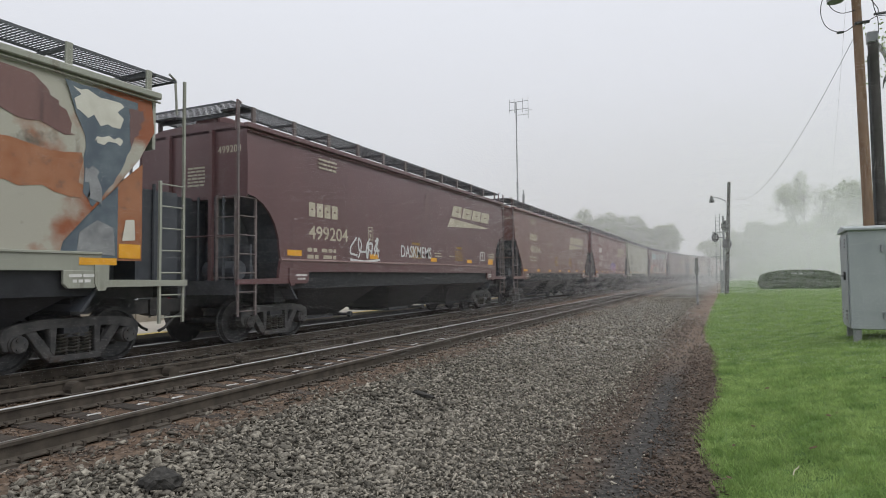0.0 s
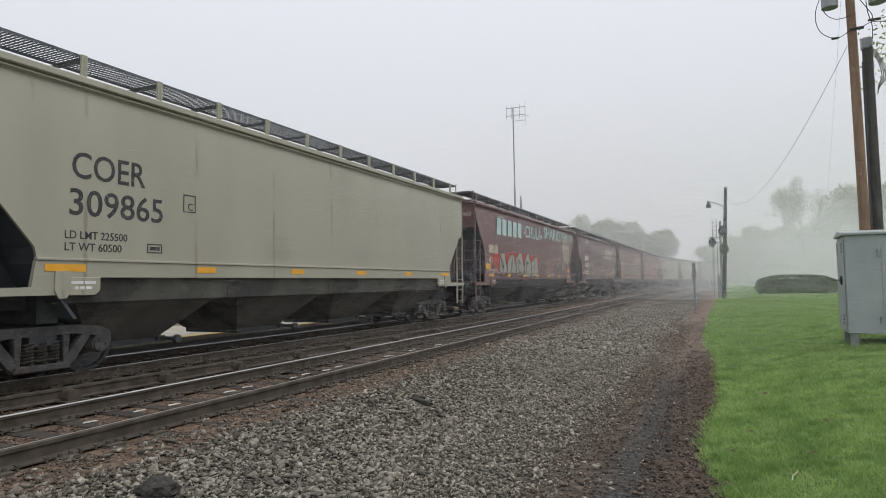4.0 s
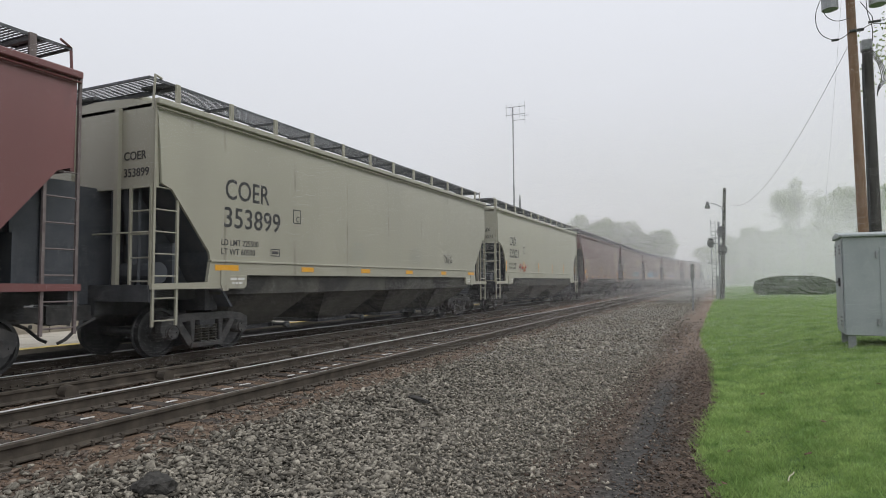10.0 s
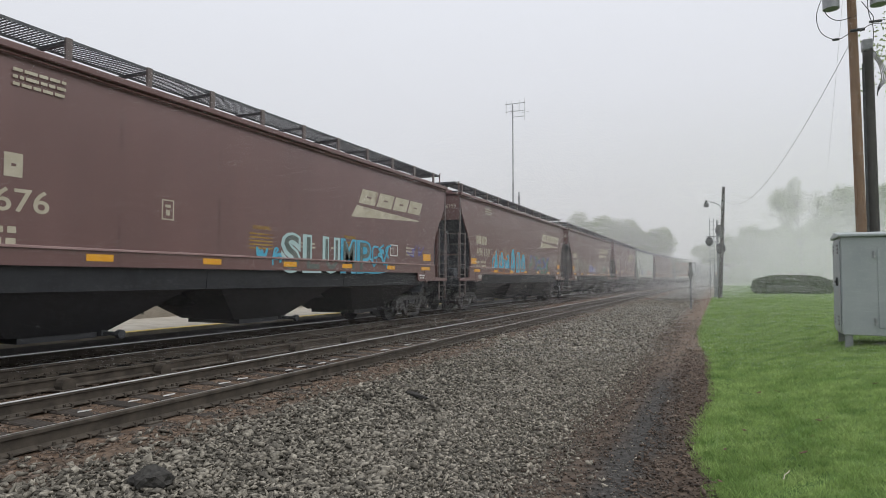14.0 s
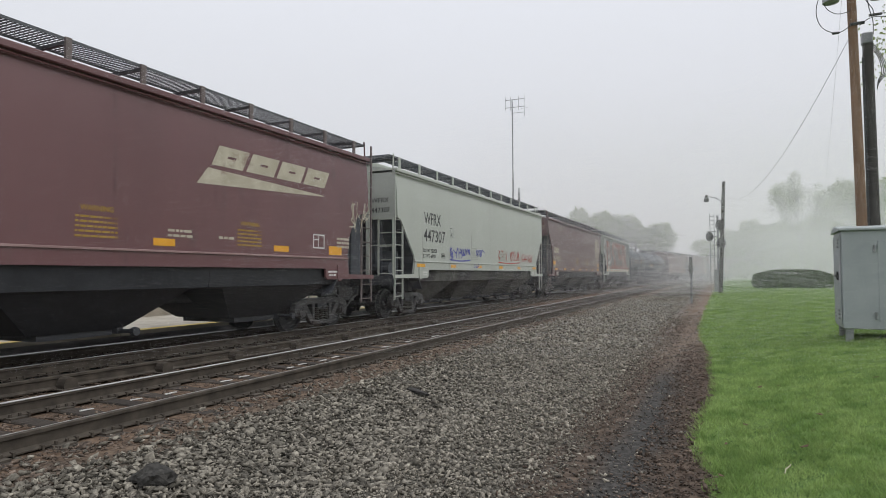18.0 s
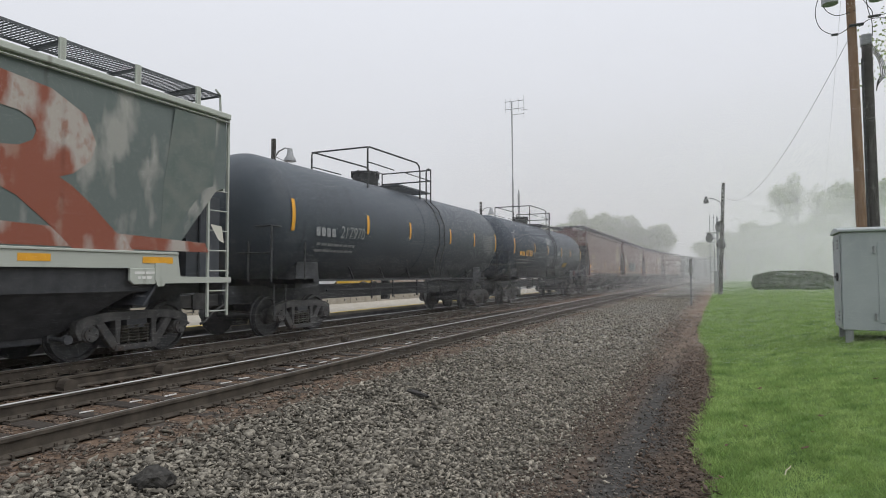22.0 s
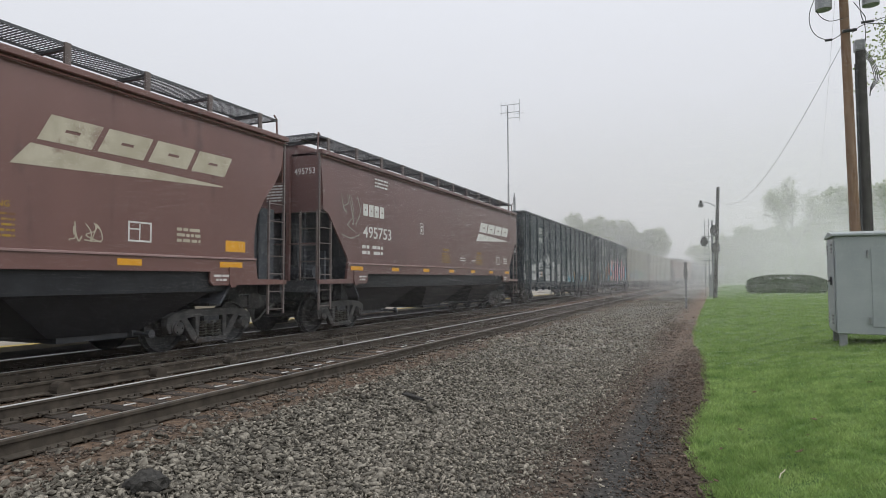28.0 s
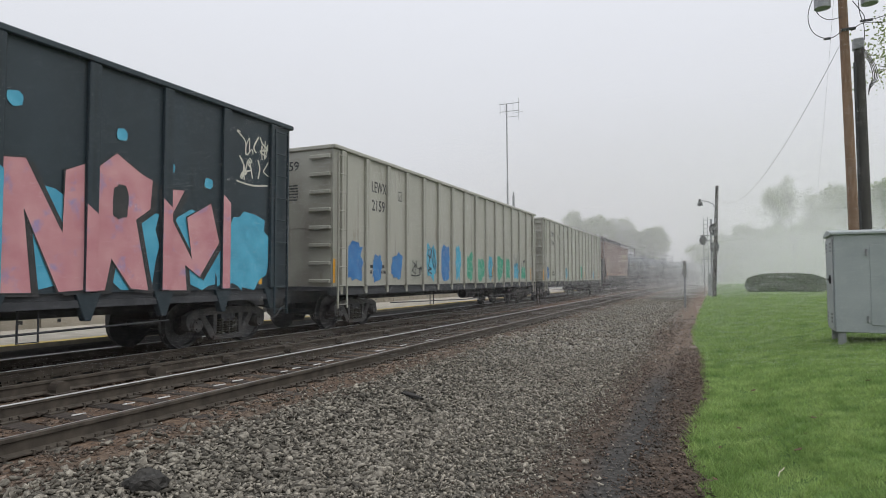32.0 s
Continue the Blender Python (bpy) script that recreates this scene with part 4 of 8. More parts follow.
        for r, s in ((a, mid), (mid, low), (low, b)):
            for i in range(4):
                bm.faces.new((r[i], r[(i + 1) % 4], s[(i + 1) % 4], s[i]))
        bm.faces.new(a[::-1]), bm.faces.new(b)
        return done("hopper_bay", bm, UNDER)
    bm_bay = shared(("bay", round(length, 2), bays), bay)

    def gate():
        bm = bmesh.new()
        box(bm, -0.75, 0.75, -0.65, 0.65, 0.34, 0.44)
        box(bm, -0.85, 0.85, 0.66, 0.78, 0.36, 0.46)
        cyl(bm, (-1.25, 0.72, 0.41), (1.25, 0.72, 0.41), 0.035, 8)
        for s in (-1, 1):
            cyl(bm, (s * 1.18, 0.72, 0.41), (s * 1.27, 0.72, 0.41), 0.075, 8)
        return done("outlet_gate", bm, UNDER)
    gm = shared("gate", gate)
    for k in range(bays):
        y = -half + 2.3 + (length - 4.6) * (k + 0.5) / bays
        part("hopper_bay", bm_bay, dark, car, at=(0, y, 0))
        part("outlet_gate", gm, None, car, at=(0, y, 0))

    def centre_sill():
        bm = bmesh.new()
        box(bm, -0.22, 0.22, -half + 0.6, half - 0.6, 0.80, 1.1)
        for s in (-1, 1):
            box(bm, -1.2, 1.2, s * (half - 2.35) - 0.16, s * (half - 2.35) + 0.16, 0.84, 1.28)
        cyl(bm, (-0.8, half - 3.3, 0.95), (-0.8, half - 2.6, 0.95), 0.2, 10)
        return done("centre_sill", bm, UNDER)
    part("centre_sill", shared(("csill", *key), centre_sill), None, car)
    # ladders at the corners, end ladders, low steps, brake wheel
    for s in (1, -1):
        tall = 4.95 if style in ("round", "belly") else 4.55
        ladder(car, s * (SIDE - 0.04), -half + 0.68, 0.62, 3.08, rungs_paint, 0.5, "y", tall, 7)
        ladder(car, s * (SIDE - 0.04), half - 0.68, 0.62, 3.08, rungs_paint, -0.5, "y", tall, 7)
    ladder(car, SIDE - 0.08, -half + 0.66, 1.3, 3.08, rungs_paint, -0.5, "x", None, 5)
    ladder(car, -SIDE + 0.08, half - 0.66, 1.3, 3.08, rungs_paint, 0.5, "x", None, 5)

    def rail():
        bm = bmesh.new()
        cyl(bm, (-1.5, -half + 0.66, 2.25), (1.5, -half + 0.66, 2.25), 0.016, 6)
        return done("crossover_rail", bm, GALV)
    o = part("crossover_rail", shared(("xrail", *key), rail), paint_frame, car)

    def brake():
        bm = bmesh.new()
        lathe_ring(bm, 0, 0, 0, 0.24, 0.018, 16)
        bm.transform(Matrix.Rotation(math.pi / 2, 4, "X"))
        box(bm, -0.22, 0.22, -0.01, 0.01, -0.015, 0.015)
        box(bm, -0.015, 0.015, -0.01, 0.01, -0.22, 0.22)
        return done("brake_wheel", bm, TRUCK)
    part("brake_wheel", shared("brakewheel", brake), None, car, at=(-0.6, -half + 0.72, 2.0))

    def lug():
        bm = bmesh.new()
        prism(bm, [(-0.12, 0.28), (0.12, 0.28), (0.12, 0.0), (0.06, -0.12), (-0.06, -0.12), (-0.12, 0.0)], 0, 0.03)
        return done("pulling_lug", bm, BROWNS[0])
    for y in (-half + 2.3, half - 2.3):
        part("pulling_lug", shared("lug", lug), paint_frame, car, at=(SIDE + 0.01, y, 1.33))

    def jack_plate():
        bm = bmesh.new()
        prism(bm, [(-0.28, 0.0), (0.28, 0.0), (0.28, -0.2), (0.2, -0.27), (-0.2, -0.27), (-0.28, -0.2)], -0.04, 0.02)
        return done("jacking_plate", bm, BROWNS[0], bevel=0.008)
    for y in (-half + 2.62, half - 2.62):
        plate = part("jacking_plate", shared("jackplate", jack_plate), paint_frame, car, at=(SIDE + 0.005, y, 1.52))
        part("stencilled_lines", shared("jackbars", lambda: bars([(-0.2, 0.2, -0.10, 0.045), (-0.14, 0.14, -0.18, 0.045)], WHITEPAINT)), None, plate, at=(0.021, 0, 0))
    truck(car, -half + 2.35), truck(car, half - 2.35)
    couplers(car, half)
    return car


def reflectors(car, half, count=7, z=1.66, big=True, x=SIDE + 0.016):
    def tape(w, h):
        return shared(("tape", w, h), lambda: flat("reflector", [[(-w / 2, -h / 2), (w / 2, -h / 2), (w / 2, h / 2), (-w / 2, h / 2)]], REFLECT))
    for k in range(count):
        y = -half + 2.35 + (2 * half - 4.7) * k / (count - 1)
        part("reflector", tape(0.62 if k in (0, count - 1) and big else 0.46, 0.11), None, car, at=(x, y, z))


def slotted(y, w, h, lean, z=0.0):
    """A block with a slot through its middle, as four outlines; lean: how far its top leans."""
    def at(u, v):
        return (y + u * w + lean * v, z + v * h)
    a, b, c, d = 0.38, 0.66, 0.44, 0.56
    return [[at(0, 0), at(1, 0), at(1, c), at(0, c)], [at(0, d), at(1, d), at(1, 1), at(0, 1)], [at(0, c), at(a, c), at(a, d), at(0, d)], [at(b, c), at(1, c), at(1, d), at(b, d)]]


def railroad_marks(car, half, number, mat, logo="swoosh", places=(3.25, 3.16, 2.58, 1.75, 11.7, 2.98), style="square"):
    """Number, bars for the owner's mark, plain shapes for the owner's sign, small print."""
    x = SIDE + 0.002
    f = -half
    number_at, mark_z, number_z, number_w, logo_at, logo_z = places
    lead = LEAD[style]
    # the owner's mark as four plain slotted blocks
    part("owner_mark", shared(("mark", mat.name), lambda: flat("owner_mark", [q for k in range(4) for q in slotted(k * 0.305, 0.245, 0.33, 0.0)], mat)),
         None, car, at=(x, f + number_at, mark_z))
    part("car_number", lettering(number, 0.32, mat, number_w), None, car, at=(x, f + number_at, number_z))
    part("load_limit", shared(("ld", mat.name), lambda: bars([(0, 0.42, 0.16, 0.09), (0.55, 1.15, 0.16, 0.09), (0, 0.42, 0, 0.09), (0.62, 1.15, 0, 0.09)], mat, "load_limit")), None, car, at=(x, f + number_at - 0.05, number_z - 0.46))
    part("small_print", shared(("sp1", mat.name), lambda: bars([(0, 0.75, 0.1 * k, 0.045) for k in range(3)], mat, "small_print")), None, car, at=(x, f + 3.3, 4.0))
    part("end_number", end_lettering(number, 0.15, mat), None, car, at=(0.76, f + 0.925 - lead, 4.0))
    part("end_print", shared(("ep", mat.name), lambda: end_bars(mat)), None, car, at=(-0.1, f + 0.925 - lead, 3.35))

    def plate():
        return flat("plate_sign", [[(0, 0), (0.26, 0), (0.26, 0.025), (0, 0.025)], [(0, 0.335), (0.26, 0.335), (0.26, 0.36), (0, 0.36)], [(0, 0.026), (0.025, 0.026), (0.025, 0.334), (0, 0.334)],
                                   [(0.235, 0.026), (0.26, 0.026), (0.26, 0.334), (0.235, 0.334)], [(0.07, 0.22), (0.19, 0.22), (0.19, 0.27), (0.07, 0.27)], [(0.09, 0.08), (0.17, 0.08), (0.17, 0.18), (0.09, 0.18)]], mat)
    part("plate_sign", shared(("plate", mat.name), plate), None, car, at=(x, f + number_at + (3.55 if number_z > 2.5 else 3.2 if number_z < 2.2 else 2.6 if lead == 0 else 3.5), number_z + (0.32 if number_z > 2.5 else 0.1)))
    for y in (8.0, 11.4):
        part("warning_print", shared("warn", lambda: bars([(0, 0.72, 0.075 * k, 0.032) for k in range(5)], WARNYELLOW, "warning_print")), None, car, at=(x, f + y, 1.96))
        part("warning_word", lettering("WARNING", 0.085, WARNYELLOW, 0.56), None, car, at=(x, f + y + 0.08, 2.37))
    part("small_print", shared(("sp2", mat.name), lambda: bars([(0, 0.55, 0.09 * k, 0.045) for k in range(2)] + [(1.2, 1.6, 0.02, 0.05)], mat, "small_print")), None, car, at=(x, f + 9.7, 2.05))
    part("capacity_print", shared(("sp3", mat.name), lambda: bars([(0, 0.55, 0.1 * k, 0.055) for k in range(3)], mat, "capacity_print")), None, car, at=(x, f + 14.9, 2.05))
    part("tare_panel", shared(("tp", mat.name), lambda: flat("tare_panel", [[(0, 0), (0.46, 0), (0.46, 0.03), (0, 0.03)], [(0, 0.31), (0.46, 0.31), (0.46, 0.34), (0, 0.34)], [(0, 0.031), (0.03, 0.031), (0.03, 0.309), (0, 0.309)],
                                                                           [(0.43, 0.031), (0.46, 0.031), (0.46, 0.309), (0.43, 0.309)], [(0.215, 0.04), (0.235, 0.04), (0.235, 0.3), (0.215, 0.3)], [(0.032, 0.20), (0.213, 0.20), (0.213, 0.225), (0.032, 0.225)]], WHITEPAINT)), None, car, at=(x, f + 13.9, 2.0))
    end_tape = shared("tape_end", lambda: flat("reflector", [[(0, 0), (0.55, 0), (0.55, 0.22), (0, 0.22)]], REFLECT))
    if style == "round":
        for y, w in ((2.15, 0.5), (5.6, 0.46), (9.4, 0.46), (12.5, 0.5)):
            part("reflector", shared(("tape", w), lambda: flat("reflector", [[(0, 0), (w, 0), (w, 0.13), (0, 0.13)]], REFLECT)), None, car, at=(x, f + y, 1.88))
        part("reflector", end_tape, None, car, at=(x, half - 2.75, 1.86))
    else:
        reflectors(car, half)
    if style == "deep":
        part("reflector", end_tape, None, car, at=(x, half - 2.5, 1.92))
        part("reflector", end_tape, None, car, at=(x, f + 1.75, 1.92))
    if logo == "swoosh":
        def sign():
            q = []
            for k in range(4):
                q += slotted(0.36 + k * 0.94, 0.84, 0.40, 0.20, 0.40)
            q.append([(0, 0), (3.98, 0.19), (3.98, 0.215), (0.27, 0.33)])
            return flat("owner_sign", q, CREAMPAINT)
        part("owner_sign", shared(("sign", "swoosh"), sign), CREAMPAINT if mat is not WHITEPAINT or number[-1] in "27" else WHITEPAINT, car, "faded slanting blocks over a wedge", at=(x, f + logo_at, logo_z))
    elif logo == "emblem":
        def emblem():
            bm = bmesh.new()
            n = 36
            for k in range(n):
                a, b = k * math.tau / n, (k + 1) * math.tau / n
                prism(bm, [(0.52 * math.cos(a), 0.52 * math.sin(a)), (0.86 * math.cos(a), 0.86 * math.sin(a)), (0.86 * math.cos(b), 0.86 * math.sin(b)), (0.52 * math.cos(b), 0.52 * math.sin(b))], 0, 0.003)
            prism(bm, [(-0.14, -0.55), (0.14, -0.55), (0.14, 0.55), (-0.14, 0.55)], 0, 0.003)
            prism(bm, [(-0.55, -0.14), (-0.145, -0.14), (-0.145, 0.14), (-0.55, 0.14)], 0, 0.003)
            prism(bm, [(0.145, -0.14), (0.55, -0.14), (0.55, 0.14), (0.145, 0.14)], 0, 0.003)
            return done("owner_emblem", bm, CREAMPAINT)
        em = part("owner_emblem", shared("emblem", emblem), CREAMPAINT, car, "round cream emblem with a cross", at=(x, f + logo_at, logo_z))

        def ring_bars():
            bm = bmesh.new()
            for k in range(26):
                if k % 13 in (0, 12, 9):
                    continue
                a = k * math.tau / 26
                b = a + 0.15
                prism(bm, [(0.62 * math.cos(a), 0.62 * math.sin(a)), (0.76 * math.cos(a), 0.76 * math.sin(a)), (0.76 * math.cos(b), 0.76 * math.sin(b)), (0.62 * math.cos(b), 0.62 * math.sin(b))], 0.004, 0.006)
            for k in range(7):
                prism(bm, [(-0.4 + 0.115 * k, -0.06), (-0.31 + 0.115 * k, -0.06), (-0.31 + 0.115 * k, 0.06), (-0.4 + 0.115 * k, 0.06)], 0.004, 0.006)
            return done("emblem_wording", bm, BROWNS[0])
        part("emblem_wording", shared("ringbars", ring_bars), None, em)


def end_lettering(text, height, mat):
    key = ("end", text, height, mat.name)
    if key not in FONTS:
        me = lettering(text, height, mat).copy()
        # turn from the side to the front end
        me.transform(Matrix.Rotation(-math.pi / 2, 4, "Z"))
        FONTS[key] = me
    return FONTS[key]


def end_bars(mat):
    me = bars([(0, 0.5, 0.075 * k, 0.04) for k in range(6)], mat, "end_print")
    me.transform(Matrix.Rotation(-math.pi / 2, 4, "Z"))
    return me


def gondola(m, body, label, length, posts, top, number, code, mark_paint, first, tall_ends=True):
    """A high-sided gondola: ribbed sides, plain floor, ladders at the corners."""
    half = length / 2
    car = thing("gondola_car", label, "gondola car", "cars of the freight train", m=m)
    y0, y1 = -half + 0.75, half - 1.05

    def shell():
        bm = bmesh.new()
        for s in (-1, 1):
            box(bm, s * SIDE - 0.12 if s > 0 else -SIDE + 0.08, s * SIDE - 0.08 if s > 0 else -SIDE + 0.12, y0, y1, 1.16, top - 0.05)
        return done("side_sheet", bm, GONBLACK)
    part("side_sheet", shared(("gshell", body.name, length), shell), body, car)

    def end_sheet():
        bm = bmesh.new()
        box(bm, -SIDE + 0.13, SIDE - 0.13, 0, 0.05, 1.16, top - 0.05)
        box(bm, -SIDE + 0.13, SIDE - 0.13, -0.012, 0.0, 2.68, 2.72)
        return done("end_wall", bm, GONBLACK)
    es = shared(("gend", body.name, length), end_sheet)
    part("end_wall", es, body, car, at=(0, y0, 0))
    o = part("end_wall", es, body, car, at=(0, y1, 0))
    o.rotation_euler = (0, 0, math.pi)
    part("end_number", end_lettering(number, 0.24, mark_paint), None, car, at=(-0.25, y0 - 0.004, top - 0.55))
    part("end_print", shared(("ep", mark_paint.name), lambda: end_bars(mark_paint)), None, car, at=(-0.1, y0 - 0.004, top - 1.35))

    def rib():
        bm = bmesh.new()
        box(bm, SIDE - 0.78, SIDE - 0.14, -0.045, 0.045, 0, 0.10)
        return done("end_step", bm, GONBLACK, bevel=0.015)
    for y in (y0 - 0.046, y1 + 0.046):
        for k in range(8):
            o = part("end_step", shared(("rib", body.name), rib), body, car, at=(0, y, 1.25 + (top - 1.55) * k / 7))
            o.rotation_euler = (0, 0, 0 if y < 0 else math.pi)

    def coping():
        bm = bmesh.new()
        for s in (-1, 1):
            box(bm, s * (SIDE - 0.06) - 0.07, s * (SIDE - 0.06) + 0.07, y0 - 0.05, y1 + 0.05, top - 0.05, top + 0.05)
        for y in (y0, y1):
            box(bm, -SIDE + 0.135, SIDE - 0.135, y - 0.06, y + 0.06, top - 0.05, top + 0.05)
        return done("top_coping", bm, GONBLACK, bevel=0.015)
    part("top_coping", shared(("gtop", body.name, length), coping), body, car)

    def post():
        bm = bmesh.new()
        prism(bm, [(-0.10, 1.17), (0.10, 1.17), (0.10, top - 0.055), (-0.10, top - 0.055)], SIDE - 0.079, SIDE + 0.0)
        prism(bm, [(-0.22, 1.165), (-0.05, 0.72), (0.05, 0.72), (0.22, 1.165)], SIDE - 0.2, SIDE - 0.06) if tall_ends else box(bm, SIDE - 0.2, SIDE - 0.06, -0.06, 0.06, 0.95, 1.165)
        return done("side_post", bm, GONBLACK, bevel=0.012)
    pm = shared(("gpost", body.name), post)
    n, step = posts
    for k in range(n):
        y = -half + first + step * k
        part("side_post", pm, body, car, at=(0, y, 0))
        o = part("side_post", pm, body, car, at=(0, y, 0))
        o.rotation_euler = (0, 0, math.pi)

    def under():
        bm = bmesh.new()
        box(bm, -SIDE + 0.125, SIDE - 0.125, y0, y1, 1.05, 1.155)
        box(bm, -0.25, 0.25, -half + 0.55, half - 0.55, 0.72, 1.045)
        for s in (-1, 1):
            box(bm, s * (SIDE - 0.13) - 0.05, s * (SIDE - 0.13) + 0.05, y0, y1, 0.93, 1.048)
            box(bm, -1.3, 1.3, s * (half - 2.5) - 0.2, s * (half - 2.5) + 0.2, 0.84, 1.048)
        cyl(bm, (0.75, 0.8, 0.72), (0.75, 1.9, 0.72), 0.19, 12)
        pipe(bm, [(1.3, -half + 4.2, 0.62), (1.3, 0, 0.52), (1.3, half - 4.2, 0.62)], 0.018)
        for y in (-3.5, 3.5):
            pipe(bm, [(1.3, y, 1.0), (1.3, y, 0.45), (1.3, y + 0.3, 0.45), (1.3, y + 0.3, 1.0)], 0.018)
        return done("underframe", bm, UNDER)
    part("underframe", shared(("gunder", length), under), None, car)
    for s in (1, -1):
        ladder(car, s * (SIDE - 0.0), -half + 0.86, 0.6, top - 0.15, body, 0.42, "y", None, 9)
        ladder(car, s * (SIDE - 0.0), half - 1.2, 0.6, top - 0.15, body, -0.42, "y", None, 9)
    x = SIDE - 0.077
    part("reporting_mark", lettering(code, 0.31, mark_paint, 0.87), None, car, at=(x, -half + first + step * 1.0 + 0.28, top - 0.93))
    part("car_number", lettering(number, 0.31, mark_paint, 0.87 if len(number) > 4 else 0.75), None, car, at=(x, -half + first + step * 1.0 + 0.30, top - 1.46))
    part("plate_sign", shared(("gplate", mark_paint.name), lambda: flat("plate_sign", [[(0, 0), (0.27, 0), (0.27, 0.025), (0, 0.025)], [(0, 0.27), (0.27, 0.27), (0.27, 0.295), (0, 0.295)], [(0, 0.026), (0.025, 0.026), (0.025, 0.269), (0, 0.269)],
         [(0.245, 0.026), (0.27, 0.026), (0.27, 0.269), (0.245, 0.269)]], mark_paint)), None, car, at=(x, -half + first + step * 2 + 0.65, top - 1.02))
    part("plate_letter", lettering("C", 0.12, mark_paint), None, car, at=(x, -half + first + step * 2 + 0.74, top - 0.98))
    part("load_limit", shared(("gld", mark_paint.name), lambda: bars([(0, 0.9, 0.16, 0.09), (0, 0.9, 0, 0.09)], mark_paint, "load_limit")), None, car, at=(x, -half + first + step + 0.2, 1.5))
    for k in (0, 2 * n // 3, n - 1):
        part("reflector", shared("gtape", lambda: flat("reflector", [[(-0.05, 0), (0.05, 0), (0.05, 0.62), (-0.05, 0.62)]], REFLECT)), None, car, at=(x, -half + first + step * k - 0.35, 1.25))
    truck(car, -half + 2.5), truck(car, half - 2.5)
    couplers(car, half)
    return car


def on_round(me, R, z):
    """Lays flat paint round a tank of radius R, z above its axis."""
    me = me.copy()
    for v in me.vertices:
        a = (v.co.z + z) / R
        r = R + 0.008 + v.co.x
        v.co.x, v.co.z = r * math.cos(a), r * math.sin(a)
    return me


def tank_car(m, length, number, label, mark_paint, strips, rig=0.0, coat=None, step=0.35):
    half = length / 2
    car = thing("tank_car", label, "tank car", "cars of the freight train", m=m)
    R, Z = 1.53, 2.79

    def tank():
        bm = bmesh.new()
        yb = half - 1.35
        prof = []
        for k in range(7):
            a = k / 6 * math.pi / 2
            prof.append((-yb - 0.75 * math.cos(a), max(0.02, R * math.sin(a))))
        prof += [(-0.06, R), (-0.05, R + 0.012), (0.05, R + 0.012), (0.06, R)]
        prof += [(-y, r) for y, r in prof[:7][::-1]]
        lathe(bm, prof, 48, "y")
        me = done("tank", bm, BLACKPAINT, True)
        me.transform(Matrix.Translation((0, 0, Z)))
        return me
    part("tank", shared(("tank", length), tank), coat, car)

    def sill():
        bm = bmesh.new()
        for s in (-1, 1):
            box(bm, s * 1.34 - 0.05, s * 1.34 + 0.05, -half + 2.2, half - 2.2, 1.25, 1.30)
            for y in (-half + 0.9, half - 2.3):
                box(bm, -1.45, 1.45, y, y + 1.4, 1.2, 1.32)
        box(bm, -0.28, 0.28, -half + 0.55, half - 0.55, 0.75, 1.15)
        for y in (-half + 2.5, half - 2.5):
            prism(bm, [(y - 0.5, 1.1), (y + 0.5, 1.1), (y + 0.42, 1.75), (y - 0.42, 1.75)], -1.1, 1.1)
        for k in range(6):
            y = -half + 4.2 + (length - 8.4) * k / 5
            pipe(bm, [(1.36, y, 1.28), (1.36, y - 0.25, 1.62)], 0.022)
        pipe(bm, [(0.9, -half + 3.6, 1.0), (0.9, half - 3.6, 1.0)], 0.03)
        for y in (-2.4, -1.1, 0.6, 1.5, 2.6):
            pipe(bm, [(0.9, y, 1.3), (0.9, y, 0.72)], 0.03)
        cyl(bm, (0, 0, 1.6), (0, 0, 0.6), 0.16, 10)
        return done("underframe", bm, UNDER)
    part("underframe", shared(("tunder", length), sill), None, car)

    def dome():
        bm = bmesh.new()
        cyl(bm, (0, 0, Z + R - 0.1), (0, 0, Z + R + 0.33), 0.42, 20)
        cyl(bm, (0, 0, Z + R + 0.33), (0, 0, Z + R + 0.39), 0.46, 20)
        for k in range(8):
            a = k * math.tau / 8
            cyl(bm, (0.44 * math.cos(a), 0.44 * math.sin(a), Z + R + 0.2), (0.44 * math.cos(a), 0.44 * math.sin(a), Z + R + 0.42), 0.03, 6)
        return done("manway", bm, DARKMETAL)
    part("manway", shared("dome", dome), None, car, at=(0, rig - 0.5, 0))
    deck = shared("tankdeck", lambda: grating_mesh(-1.0, 1.0, 2.4))
    part("top_platform", deck, None, car, "dark grating platform", at=(0, rig + 1.15, Z + R + 0.02))

    def rails():
        bm = bmesh.new()
        for x in (-1.0, 1.0):
            pipe(bm, [(x, -2.0, Z + R - 0.35), (x, -2.0, Z + R + 0.80), (x, -1.9, Z + R + 0.88), (x, 1.2, Z + R + 0.92), (x, 1.38, Z + R + 0.84), (x, 1.45, Z + R + 0.65), (x, 1.45, Z + R - 0.3)], 0.028)
            pipe(bm, [(x, -2.0, Z + R + 0.42), (x, -0.4, Z + R + 0.42)], 0.02)
            pipe(bm, [(x, 0.4, Z + R + 0.45), (x, 2.15, Z + R + 0.45)], 0.02)
            pipe(bm, [(x, 1.95, Z + R - 0.3), (x, 1.95, Z + R + 0.72), (x, 2.02, Z + R + 0.82), (x, 2.15, Z + R + 0.86), (x, 2.32, Z + R + 0.86), (x, 2.32, Z + R - 0.35)], 0.026)
        for y, z in ((-2.0, 0.86), (2.32, 0.84), (2.32, 0.45)):
            pipe(bm, [(-1.0, y, Z + R + z), (1.0, y, Z + R + z)], 0.025)
        return done("safety_rail", bm, DARKMETAL)
    part("safety_rail", shared("trails", rails), None, car, at=(0, rig, 0))

